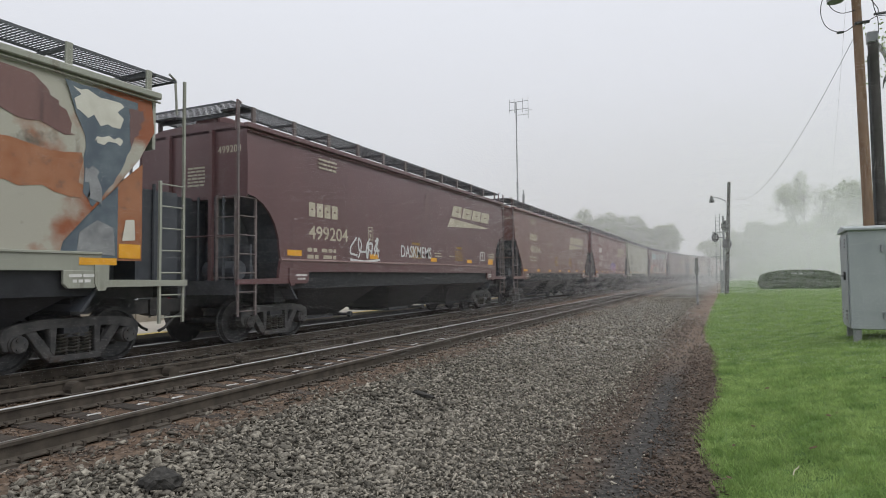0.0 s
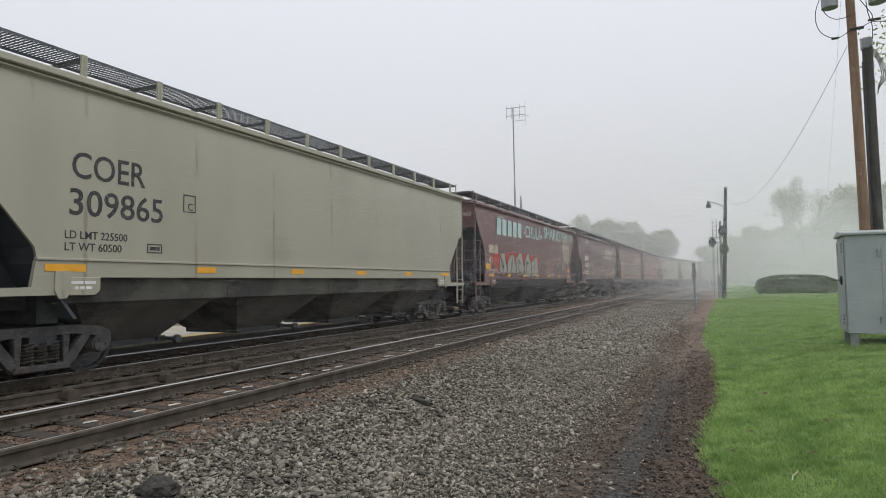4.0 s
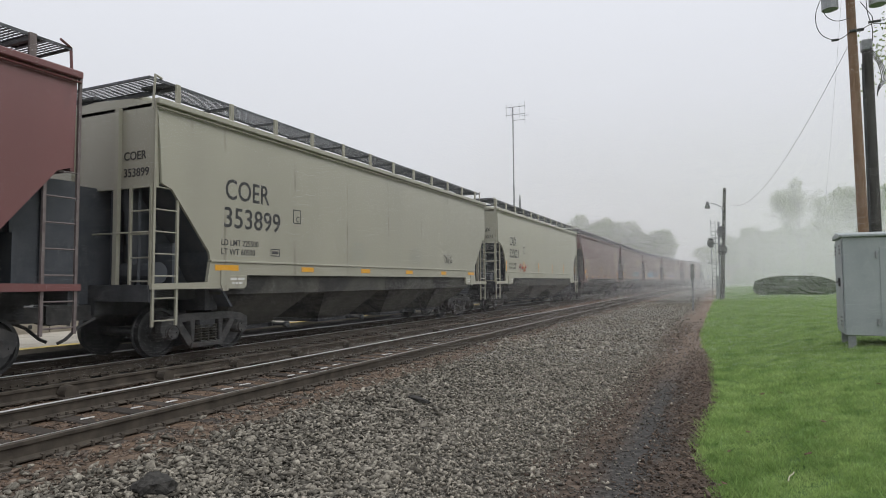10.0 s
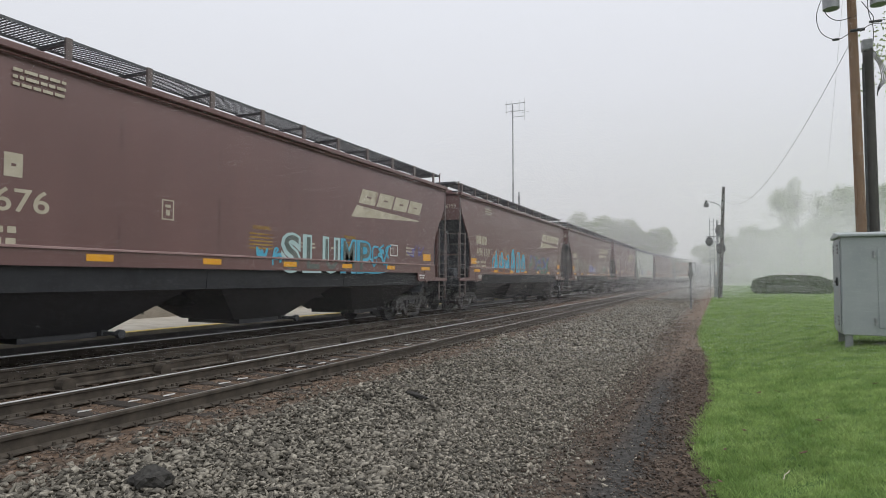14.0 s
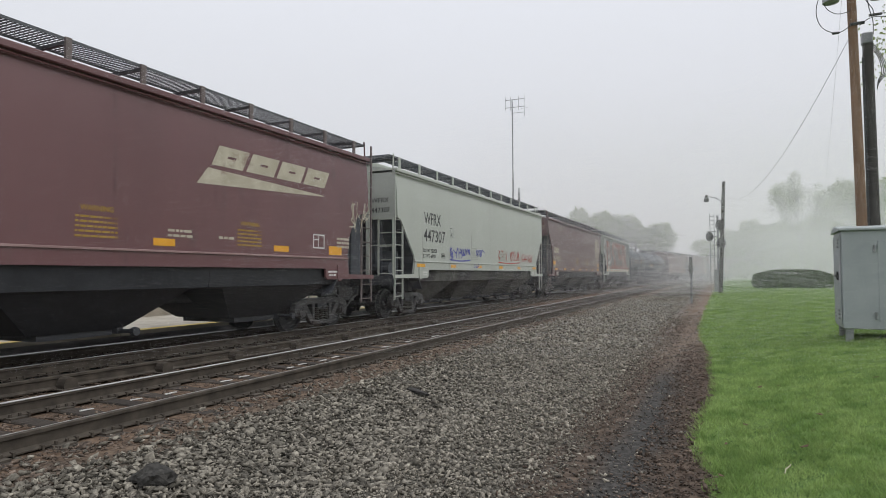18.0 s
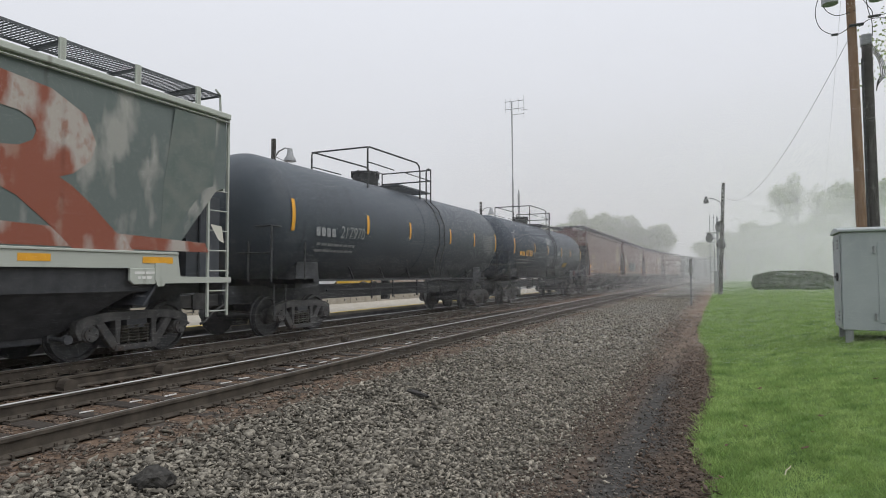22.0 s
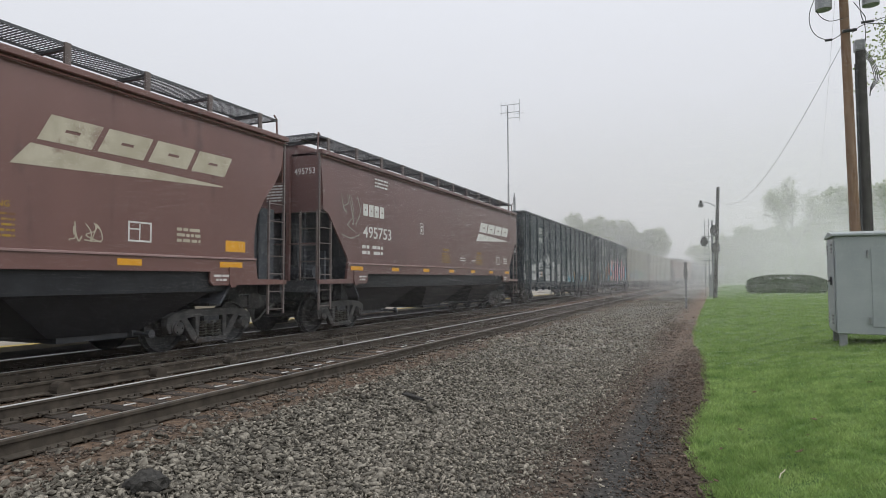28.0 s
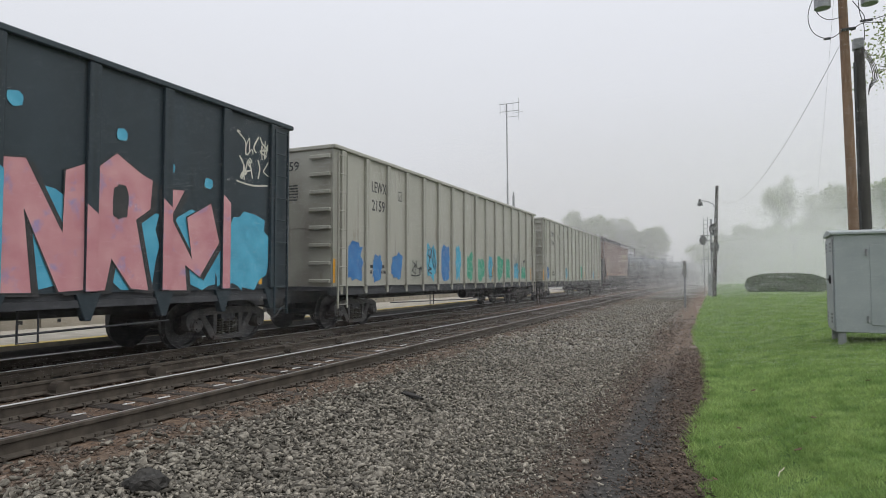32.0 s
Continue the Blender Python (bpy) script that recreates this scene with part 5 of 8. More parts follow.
    def side_ladder():
        bm = bmesh.new()
        for y in (0.9, 1.35):
            pipe(bm, [(R * math.cos(a) + 0.06 * math.cos(a) if a > -0.6 else 1.38, y, Z + (R + 0.06) * math.sin(a)) for a in (-1.1, -0.6, -0.2, 0.2, 0.6, 0.9)], 0.02)
        for k in range(11):
            a = -1.0 + k * 0.19
            pipe(bm, [((R + 0.06) * math.cos(a), 0.9, Z + (R + 0.06) * math.sin(a)), ((R + 0.06) * math.cos(a), 1.35, Z + (R + 0.06) * math.sin(a))], 0.014)
        return done("side_ladder", bm, DARKMETAL)
    part("side_ladder", shared("tladder", side_ladder), None, car, at=(0, rig + step, 0))

    def end_rail():
        bm = bmesh.new()
        for x in (-1.4, -0.75, 0.75, 1.4):
            pipe(bm, [(x, -half + 0.8, 1.25), (x, -half + 0.8, 2.5)], 0.025)
        for z in (1.9, 2.5):
            pipe(bm, [(-1.4, -half + 0.8, z), (1.4, -half + 0.8, z)], 0.022)
        pipe(bm, [(1.4, -half + 0.8, 2.5), (1.4, -half + 1.7, 2.5), (1.4, -half + 2.0, 2.2), (1.4, -half + 2.0, 1.3)], 0.022)
        for x in (-1.4, 1.4):
            pipe(bm, [(x, -half + 0.9, 1.2), (x, -half + 0.9, 0.5), (x, -half + 1.3, 0.5), (x, -half + 1.3, 1.2)], 0.02)
        return done("end_railing", bm, DARKMETAL)
    for turned in (0, 1):
        o = part("end_railing", shared(("terail", length), end_rail), None, car)
        o.rotation_euler = (0, 0, math.pi * turned)

    def strip(h):
        def make():
            bm = bmesh.new()
            n = 8
            for a, b in zip(np.linspace(-h, h, n), np.linspace(-h, h, n)[1:]):
                v = [bm.verts.new(((R + 0.014) * math.cos(t), y, Z + (R + 0.014) * math.sin(t))) for t, y in ((a, -0.06), (a, 0.06), (b, 0.06), (b, -0.06))]
                bm.faces.new(v)
            return done("reflector", bm, REFLECT)
        return shared(("tstrip", h), make)
    for y, h in strips:
        part("reflector", strip(h), None, car, at=(0, y - half, 0))
    part("car_number", on_round(lettering(number, 0.31, mark_paint, 1.17), R, -0.43), None, car, at=(0, -half + 3.36, Z))
    part("owner_mark", shared(("tmark", mark_paint.name), lambda: flat("owner_mark", [[(k * 0.22, 0), (k * 0.22 + 0.16, 0), (k * 0.22 + 0.16, 0.31), (k * 0.22, 0.31)] for k in range(4)], mark_paint)),
         None, car, at=(R - 0.02, -half + 2.3, Z - 0.43))
    part("small_print", shared(("tsp", mark_paint.name), lambda: on_round(bars([(0, 1.7, 0.17 * k, 0.07) for k in range(2)], GALV, "small_print"), R, -0.84)), None, car, at=(0, -half + 2.45, Z))

    def placard():
        return bars([(0, 1.05, 0.075 * k, 0.042) for k in range(9)], GALV, "test_panel")
    part("test_panel", shared("placard", placard), None, car, "pale stencilled test panel", at=(R + 0.004, half - 2.85, Z - 0.42))
    truck(car, -half + 2.3), truck(car, half - 2.3)
    couplers(car, half)
    return car


# ---- along the line: poles, cabinet, signal, lamps, parked cars ----
def build_cabinet():
    root = thing("equipment_cabinet", "grey steel trackside equipment cabinet on short legs", "cabinet", m=pose(2.03, 13.2, 0, 0, 0, -3))
    z0, z1, w, d = 0.36, 2.14, 1.75, 1.2
    bm = bmesh.new()
    box(bm, 0, w, 0, d, z0, z1)
    part("body", done("body", bm, CABINET, bevel=0.012), None, root)
    bm = bmesh.new()
    prism(bm, [(-0.05, z1), (d + 0.05, z1), (d + 0.05, z1 + 0.05), (d / 2, z1 + 0.12), (-0.05, z1 + 0.05)], -0.05, w + 0.05)
    part("lid", done("lid", bm, CABINET, bevel=0.01), None, root)
    bm = bmesh.new()
    box(bm, -0.02, -0.003, 0.06, d - 0.06, z0 + 0.06, z1 - 0.06)
    door = part("door", done("door", bm, CABINET, bevel=0.006), None, root)
    bm = bmesh.new()
    box(bm, -0.07, -0.021, 0.3, 0.52, 1.30, 1.34)
    box(bm, -0.05, -0.021, 0.34, 0.42, 1.24, 1.40)
    part("door_handle", bm, DARKMETAL, door, "dark handle")
    for z in (0.52, 1.84):
        for y in (0.22, 0.9):
            for k in range(3):
                bm = bmesh.new()
                prism(bm, [(y, z + 0.07 * k), (y + 0.12, z + 0.07 * k), (y + 0.12, z + 0.03 + 0.07 * k), (y, z + 0.03 + 0.07 * k)], -0.04, -0.021)
                part("vent_slot", bm, WALLGREY, door)
    for x in (0.04, w - 0.16):
        for y in (0.04, d - 0.16):
            bm = bmesh.new()
            box(bm, x, x + 0.12, y, y + 0.12, 0.12, z0)
            part("leg", bm, GALV, root)
    bm = bmesh.new()
    box(bm, 0.55, 1.15, -0.012, -0.002, 0.5, 1.95)
    part("front_panel", done("front_panel", bm, CABINET, bevel=0.004), None, root)
    for z in (0.55, 1.75):
        bm = bmesh.new()
        cyl(bm, (0.5, -0.02, z), (0.5, -0.02, z + 0.12), 0.02, 8)
        part("hinge", bm, GALV, root)


def tapered_pole(name, p, q, r0, r1, mat, n=14):
    bm = bmesh.new()
    p, q = Vector(p), Vector(q)
    pipe(bm, [p.lerp(q, k / 6) for k in range(7)], r0, n, r1)
    return done(name, bm, mat, True)


def cable(name, pts, r, mat=None):
    bm = bmesh.new()
    pipe(bm, pts, r, 5)
    return done(name, bm, mat or WIRE)


def sag(p, q, drop, n=24):
    p, q = Vector(p), Vector(q)
    return [p.lerp(q, k / n) - Vector((0, 0, drop * 4 * (k / n) * (1 - k / n))) for k in range(n + 1)]


def build_poles():
    root = thing("utility_pole", "tall brown wooden utility pole with transformers", "utility pole", m=pose(2.96, 16.5, 0))
    part("pole", tapered_pole("pole", (0.02, 0, 0.1), (-0.13, 0, 11.5), 0.112, 0.082, POLEWOOD), None, root)
    for x, y in ((-0.5, -0.1), (0.45, 0.05)):
        bm = bmesh.new()
        cyl(bm, (x, y, 7.62), (x, y, 8.5), 0.17, 18)
        cyl(bm, (x, y, 8.5), (x, y, 8.56), 0.185, 18)
        t = part("transformer", done("transformer", bm, GALV, True), None, root, "grey can transformer")
        bm = bmesh.new()
        box(bm, min(x, 0), max(x, 0), y - 0.04, y + 0.04, 8.2, 8.28)
        part("bracket", bm, DARKMETAL, t)
        bm = bmesh.new()
        cyl(bm, (x, y, 8.56), (x, y, 8.74), 0.05, 8)
        part("bushing", bm, DARKMETAL, t)
    loops = (((-0.5, -0.1, 8.3), (-0.78, -0.1, 7.6), (-0.7, -0.1, 7.1), (-0.35, -0.05, 6.9), (0.0, -0.05, 7.15)),
             ((-0.6, -0.1, 8.6), (-0.65, -0.1, 7.7), (-0.4, -0.05, 7.35), (0, -0.05, 7.4)),
             ((0.1, -0.1, 7.7), (0.3, -0.1, 7.35), (0.35, -0.1, 7.2), (0.7, 0, 7.25), (1.4, 0.2, 7.4)),
             ((0.05, -0.1, 7.0), (0.3, -0.1, 7.15), (0.8, 0, 7.1), (1.6, 0.2, 7.2)),
             ((0.2, -0.1, 8.4), (0.22, -0.1, 7.5), (0.3, -0.05, 7.1), (0.3, -0.05, 6.75)))
    for c in loops:
        ys = [(p[0], p[2]) for p in c]
        sm = smooth_line(ys, 6)
        part("cable_loop", cable("cable_loop", [(u, -0.08, v) for u, v in sm], 0.009), None, root)
    for x, z in ((-0.42, 6.9), (0.4, 7.2), (0.3, 7.2)):
        bm = bmesh.new()
        cyl(bm, (x - 0.07, -0.08, z), (x + 0.07, -0.08, z), 0.03, 8)
        part("cable_clamp", bm, DARKMETAL, root)
    bm = bmesh.new()
    cyl(bm, (-0.14, -0.1, 7.05), (0.14, -0.1, 7.05), 0.035, 6)
    part("service_bracket", bm, DARKMETAL, root)

    root = thing("riser_pole", "short dark creosoted pole with steel conduit riser", "utility pole", m=pose(3.29, 17.0, 0))
    part("pole", tapered_pole("pole", (0, 0, 0.1), (-0.03, 0, 6.75), 0.128, 0.105, DARKPOLE), None, root)
    bm = bmesh.new()
    cyl(bm, (-0.135, -0.1, 0.1), (-0.145, -0.1, 6.4), 0.028, 10)
    part("conduit", bm, DARKMETAL, root, "dark steel conduit")
    bm = bmesh.new()
    box(bm, -0.15, 0.06, -0.12, 0.1, 6.72, 6.98)
    part("cap", done("cap", bm, GALV, bevel=0.02), None, root, "grey metal cap")
    for k in range(4):
        pts = smooth_line([(0.0, 6.6 + 0.05 * k), (0.14 + 0.025 * k, 6.35), (0.2 + 0.03 * k, 6.0), (0.13, 5.82 - 0.03 * k), (0.1, 5.6)], 5)
        part("cable_loop", cable("cable_loop", [(u, -0.14 - 0.01 * k, v) for u, v in pts], 0.009), None, root)
    # overhead wires
    w = thing("service_wire", "thin black overhead service wire sagging between poles", "cable")
    part("strand", cable("strand", sag((2.82, 16.4, 6.78), (0.46, 54.0, 7.7), 1.62), 0.0055), None, w)
    w = thing("telephone_wire", "thin grey overhead wire from pole to ground", "cable")
    part("strand", cable("strand", sag((2.7, 16.4, 7.9), (5.2, 42.0, 2.2), 0.6), 0.0025, GALV), None, w)


def build_lamp_pole():
    root = thing("street_lamp", "weathered wooden pole with a curved arm lamp", "street lamp", m=pose(0.02, 54.0, 0))
    part("pole", tapered_pole("pole", (0, 0, -0.3), (0.4, 0, 8.75), 0.17, 0.12, DARKPOLE), None, root)
    bm = bmesh.new()
    pipe(bm, [(0.3, 0, 6.7), (0.1, 0, 7.25), (-0.3, 0, 7.5), (-0.75, 0, 7.6)], 0.035)
    part("arm", bm, GALV, root)
    bm = bmesh.new()
    lathe(bm, [(7.15, 0.02), (7.18, 0.2), (7.4, 0.2), (7.5, 0.12), (7.72, 0.1)], 14, "z")
    bm.transform(Matrix.Translation((-0.9, 0, 0)))
    part("lamp_head", done("lamp_head", bm, DARKMETAL, True), None, root)


def build_signal():
    root = thing("railway_signal", "dark railway signal mast with round targets and ladder", "railway signal", m=pose(-0.1, 58.0, 0))
    bm = bmesh.new()
    cyl(bm, (0, 0, -0.3), (0, 0, 6.4), 0.09, 10)
    part("mast", bm, GALV, root)
    for x, z in ((0.2, 5.5), (0.25, 3.95), (-0.65, 4.55)):
        bm = bmesh.new()
        k = 0.44 if x > 0 else 0.36
        lathe(bm, [(-0.32, k), (-0.30, k), (-0.28, 0.2), (-0.05, 0.16)], 22, "y")
        bm.transform(Matrix.Translation((x, -0.05, z)) @ Matrix.Diagonal((0.85, 1, 1.1, 1)))
        t = part("target", done("target", bm, DARKMETAL, True), None, root, "round black target")
        for dx, dz in ((0, 0.22), (-0.16, -0.12), (0.16, -0.12)):
            bm = bmesh.new()
            cyl(bm, (x + dx, -0.55, z + dz), (x + dx, -0.36, z + dz), 0.11, 12)
            part("lens_hood", bm, DARKMETAL, t)
        bm = bmesh.new()
        cyl(bm, (0, 0, z), (x, -0.1, z), 0.04, 6)
        part("bracket", bm, GALV, t)
    bm = bmesh.new()
    for x in (-0.62, -0.28):
        box(bm, x - 0.025, x + 0.025, 0.3, 0.35, -0.2, 6.6)
    l = part("ladder", bm, GALV, root, "pale steel ladder")
    bm = bmesh.new()
    box(bm, -0.62, -0.28, 0.31, 0.34, 0, 0.03)
    me = done("rung", bm, GALV)
    for k in range(18):
        part("rung", me, None, l, at=(0, 0, 0.2 + 0.36 * k))
    bm = bmesh.new()
    for z in (2.9, 5.0):
        box(bm, -0.9, 0.3, -0.1, 0.7, z, z + 0.05)
    part("landing", bm, GALV, root)
    bm = bmesh.new()
    box(bm, -0.35, 0.2, -0.2, 0.3, -0.3, 1.7)
    part("relay_case", done("relay_case", bm, GALV, bevel=0.02), None, root)
    post = thing("marker_post", "slim grey trackside marker post with a flat blade", "post", m=pose(-1.42, 35.6, 0))
    bm = bmesh.new()
    box(bm, -0.05, 0.05, -0.04, 0.04, -0.35, 1.35)
    part("shaft", bm, GALV, post)
    bm = bmesh.new()
    prism(bm, [(-0.03, 1.35), (0.03, 1.35), (0.03, 2.25), (-0.03, 2.25)], -0.08, 0.08)
    box(bm, -0.13, 0.13, -0.035, 0.035, 1.5, 1.75)
    part("blade", bm, WALLGREY, post)


def build_mast():
    root = thing("antenna_mast", "tall thin radio mast with a yagi antenna array", "antenna", m=pose(-14.38, 45.0, 0.1))
    bm = bmesh.new()
    cyl(bm, (0, 0, 0), (0, 0, 8.5), 0.075, 8)
    cyl(bm, (0, 0, 8.5), (-0.02, 0, 14.7), 0.05, 8)
    part("mast", bm, GALV, root)
    for z in (14.15, 14.75):
        bm = bmesh.new()
        cyl(bm, (-0.6, 0, z), (0.95, 0, z), 0.022, 6)
        part("boom", bm, GALV, root)
    for x in (-0.55, -0.15, 0.5):
        bm = bmesh.new()
        cyl(bm, (x, 0, 13.9), (x, 0, 15.0), 0.016, 6)
        part("element", bm, GALV, root)
    bm = bmesh.new()
    pipe(bm, [(0.0, 0, 13.7), (0.95, 0, 13.7)], 0.02)
    pipe(bm, [(0.95, 0, 13.35), (0.95, 0, 15.1)], 0.018)
    pipe(bm, [(0.7, 0, 14.0), (1.25, 0, 14.0)], 0.016)
    part("side_dipole", bm, GALV, root)
    bm = bmesh.new()
    cyl(bm, (0.35, 0.4, 0), (0.35, 0.4, 7.6), 0.09, 8)
    cyl(bm, (0.35, 0.4, 7.6), (0.35, 0.4, 7.9), 0.05, 8)
    part("vent_pipe", bm, GALV, root)
    for y in (18.6, 41.0):
        lamp = thing("platform_lamp", "dark platform lamp post with a hooded lamp arm", "lamp post", "platform lamps", m=pose(-15.5, y, 0.1))
        part("post", tapered_pole("post", (0, 0, 0), (0, 0, 6.55), 0.12, 0.09, DARKPOLE), None, lamp)
        bm = bmesh.new()
        pipe(bm, [(0, 0, 5.75), (0.25, 0, 6.05), (0.55, 0, 6.15), (0.75, 0, 6.1)], 0.03)
        part("arm", bm, GALV, lamp)
        bm = bmesh.new()
        lathe(bm, [(5.62, 0.24), (5.66, 0.24), (5.85, 0.13), (6.1, 0.09)], 14, "z")
        bm.transform(Matrix.Translation((0.78, 0, 0)))
        part("lamp_hood", done("lamp_hood", bm, GALV, True), None, lamp)
    w = thing("platform_wire", "thin overhead wire between platform lamps", "cable")
    part("strand", cable("strand", sag((-15.5, 18.6, 6.0), (-15.5, 41.0, 6.1), 0.9), 0.012), None, w)


def parked_car(name, label, m, mat, van=False):
    root = thing(name, label, "car" if not van else "van", "parked vehicles", m=m)
    h = 2.0 if van else 1.45
    bm = bmesh.new()
    if van:
        out = [(-2.5, 0.35), (2.4, 0.35), (2.5, 0.9), (2.2, 1.15), (1.6, h), (-2.4, h), (-2.5, 1.0)]
    else:
        out = [(-2.2, 0.3), (2.2, 0.3), (2.25, 0.7), (1.35, 0.92), (0.75, h - 0.03), (-1.0, h), (-1.75, 0.98), (-2.2, 0.9)]
    prism(bm, out, -0.88, 0.88)
    part("body", done("body", bm, mat, bevel=0.06), None, root)
    bm = bmesh.new()
    prism(bm, [(-1.5, 0.98), (1.1, 0.95), (0.7, h - 0.1), (-0.95, h - 0.08)], -0.885, 0.885)
    part("window", bm, GLASS, root)
    for y in (-1.35, 1.4):
        for s in (-1, 1):
            bm = bmesh.new()
            lathe(bm, [(s * 0.68, 0.2), (s * 0.68, 0.33), (s * 0.88, 0.33), (s * 0.9, 0.2)], 18, "x")
            bm.transform(Matrix.Translation((0, y, 0.33)))
            w = part("wheel", done("wheel", bm, TYRE, True), None, root)
            bm = bmesh.new()
            cyl(bm, (s * 0.89, y, 0.33), (s * 0.905, y, 0.33), 0.2, 14)
            part("rim", bm, GALV, w)


def build_lot():
    parked_car("parked_car", "small red car parked behind the platform", pose(-21.5, 21.0, 0.06, 0, 0, 8), REDCAR)
    parked_car("parked_car", "white car parked behind the platform", pose(-22.5, 28.2, 0.06, 0, 0, 4), WHITECAR)
    parked_car("parked_van", "white van parked behind the platform", pose(-25.5, 36.5, 0.06, 0, 0, 0), WHITECAR, True)
    root = thing("loader", "yellow wheeled loader parked behind the platform", "loader", m=pose(-21.0, 33.2, 0.06, 0, 0, 10))
    bm = bmesh.new()
    prism(bm, [(-1.5, 0.6), (1.4, 0.6), (1.4, 1.2), (0.5, 1.35), (-1.5, 1.4)], -0.7, 0.7)
    part("body", done("body", bm, YELLOWMACHINE, bevel=0.05), None, root)
    bm = bmesh.new()
    box(bm, -0.6, 0.6, -0.7, 0.4, 1.4, 2.3)
    part("cab", done("cab", bm, GLASS, bevel=0.05), None, root)
    bm = bmesh.new()
    prism(bm, [(1.5, 0.1), (2.3, 0.1), (2.2, 0.3), (1.9, 0.8), (1.5, 0.8)], -0.95, 0.95)
    part("bucket", bm, YELLOWMACHINE, root)
    for y in (-0.9, 0.9):
        for s in (-1, 1):
            bm = bmesh.new()
            lathe(bm, [(s * 0.6, 0.25), (s * 0.6, 0.5), (s * 0.95, 0.5), (s * 0.97, 0.25)], 18, "x")
            bm.transform(Matrix.Translation((0, y, 0.5)))
            part("wheel", done("wheel", bm, TYRE, True), None, root)
    for y in (11.0, 14.2):
        b = thing("bollard", "white bollard at the platform's back edge", "bollard", "bollards behind the platform", m=pose(-17.4, y, 0.06))
        bm = bmesh.new()
        lathe(bm, [(0, 0.14), (0.55, 0.14), (0.62, 0.05), (0.95, 0.04)], 12, "z")
        part("post", done("post", bm, WHITEPAINT, True), None, b)
    wall = thing("low_building", "long low grey block building behind the parking lot", "building", m=pose(-27.0, 4.0, 0.0))
    bm = bmesh.new()
    box(bm, -6, 0, -16, 14.0, 0.06, 2.3)
    part("wall", bm, WALLGREY, wall)
    bm = bmesh.new()
    box(bm, -6.2, 0.25, -16.2, 14.2, 2.3, 2.45)
    part("roof", bm, DARKMETAL, wall)
    for k in range(6):
        bm = bmesh.new()
        box(bm, -0.02, 0.03, -14 + 4.6 * k, -12 + 4.6 * k, 1.0, 1.9)
        part("window", bm, GLASS, wall)


# ---- plants ----
def leaf_cloud(rs, centres, radii, count, size, squash=0.75):
    """Leaves as small kinked quads strewn in clumps."""
    centres, radii = np.asarray(centres), np.asarray(radii)
    pick = rs.integers(0, len(centres), count)
    d = rs.normal(size=(count, 3))
    d /= np.linalg.norm(d, axis=1)[:, None]
    r = radii[pick] * rs.uniform(0.25, 1.0, count) ** 0.5
    p = centres[pick] + d * r[:, None] * (1, 1, squash)
    u = rs.normal(size=(count, 3))
    u /= np.linalg.norm(u, axis=1)[:, None]
    v = np.cross(u, rs.normal(size=(count, 3)))
    v /= np.linalg.norm(v, axis=1)[:, None]
    s = size * rs.uniform(0.6, 1.3, count)[:, None]
    verts = np.stack([p - u * s, p + v * s * 0.5, p + u * s, p - v * s * 0.5], 1).reshape(-1, 3)
    return verts, np.arange(count * 4).reshape(-1, 4)


def tree(name, m, height, spread, seed, leaves, size, label, bare=0.3, girth=0.018):
    rng, rs = random.Random(seed), np.random.default_rng(seed)
    root = thing(name, label, "tree", m=m)
    bm = bmesh.new()
    tips = []

    def limb(p, d, length, r, depth):
        q = p + d * length
        cyl(bm, p, q, r, 6, r * 0.65)
        if depth == 0:
            tips.append(q)
            return
        if depth < 3:
            tips.append(q)
        for _ in range(3 if depth > 1 else 4):
            e = (d + Vector((rng.gauss(0, 0.55), rng.gauss(0, 0.55), rng.gauss(0.12, 0.35)))).normalized()
            limb(q, e, length * rng.uniform(0.6, 0.8), r * 0.6, depth - 1)
    limb(Vector((0, 0, 0)), Vector((rng.gauss(0, 0.04), rng.gauss(0, 0.04), 1)).normalized(), height * 0.3, height * girth, 4)
    part("trunk", bm, BARK, root, "grey trunk and bare limbs")
    tips = [t for t in tips if rng.random() > bare]
    k = height / max(t.z for t in tips)
    cs = np.array([(t.x, t.y, t.z) for t in tips])
    # fill the crown down its limbs, so that it is no flat-topped shell
    inner = cs * rs.uniform(0.45, 1.0, (len(cs), 1)) + (0, 0, height * 0.05)
    cs = np.concatenate([cs, inner[rs.uniform(0, 1, len(inner)) < 0.75]])
    w = max(1e-3, np.percentile(np.abs(cs[:, :2]), 95))
    v, f = leaf_cloud(rs, cs, np.full(len(cs), height * 0.085), leaves, size)
    sc = (spread / w, spread / w, k)
    v = v * sc
    root.children[0].data.transform(Matrix.Diagonal((*sc, 1)))
    tagged(part("crown", raw_mesh("crown", v, f, LEAF), None, root, "sparse young spring leaves"), kind="stuff")
    return root


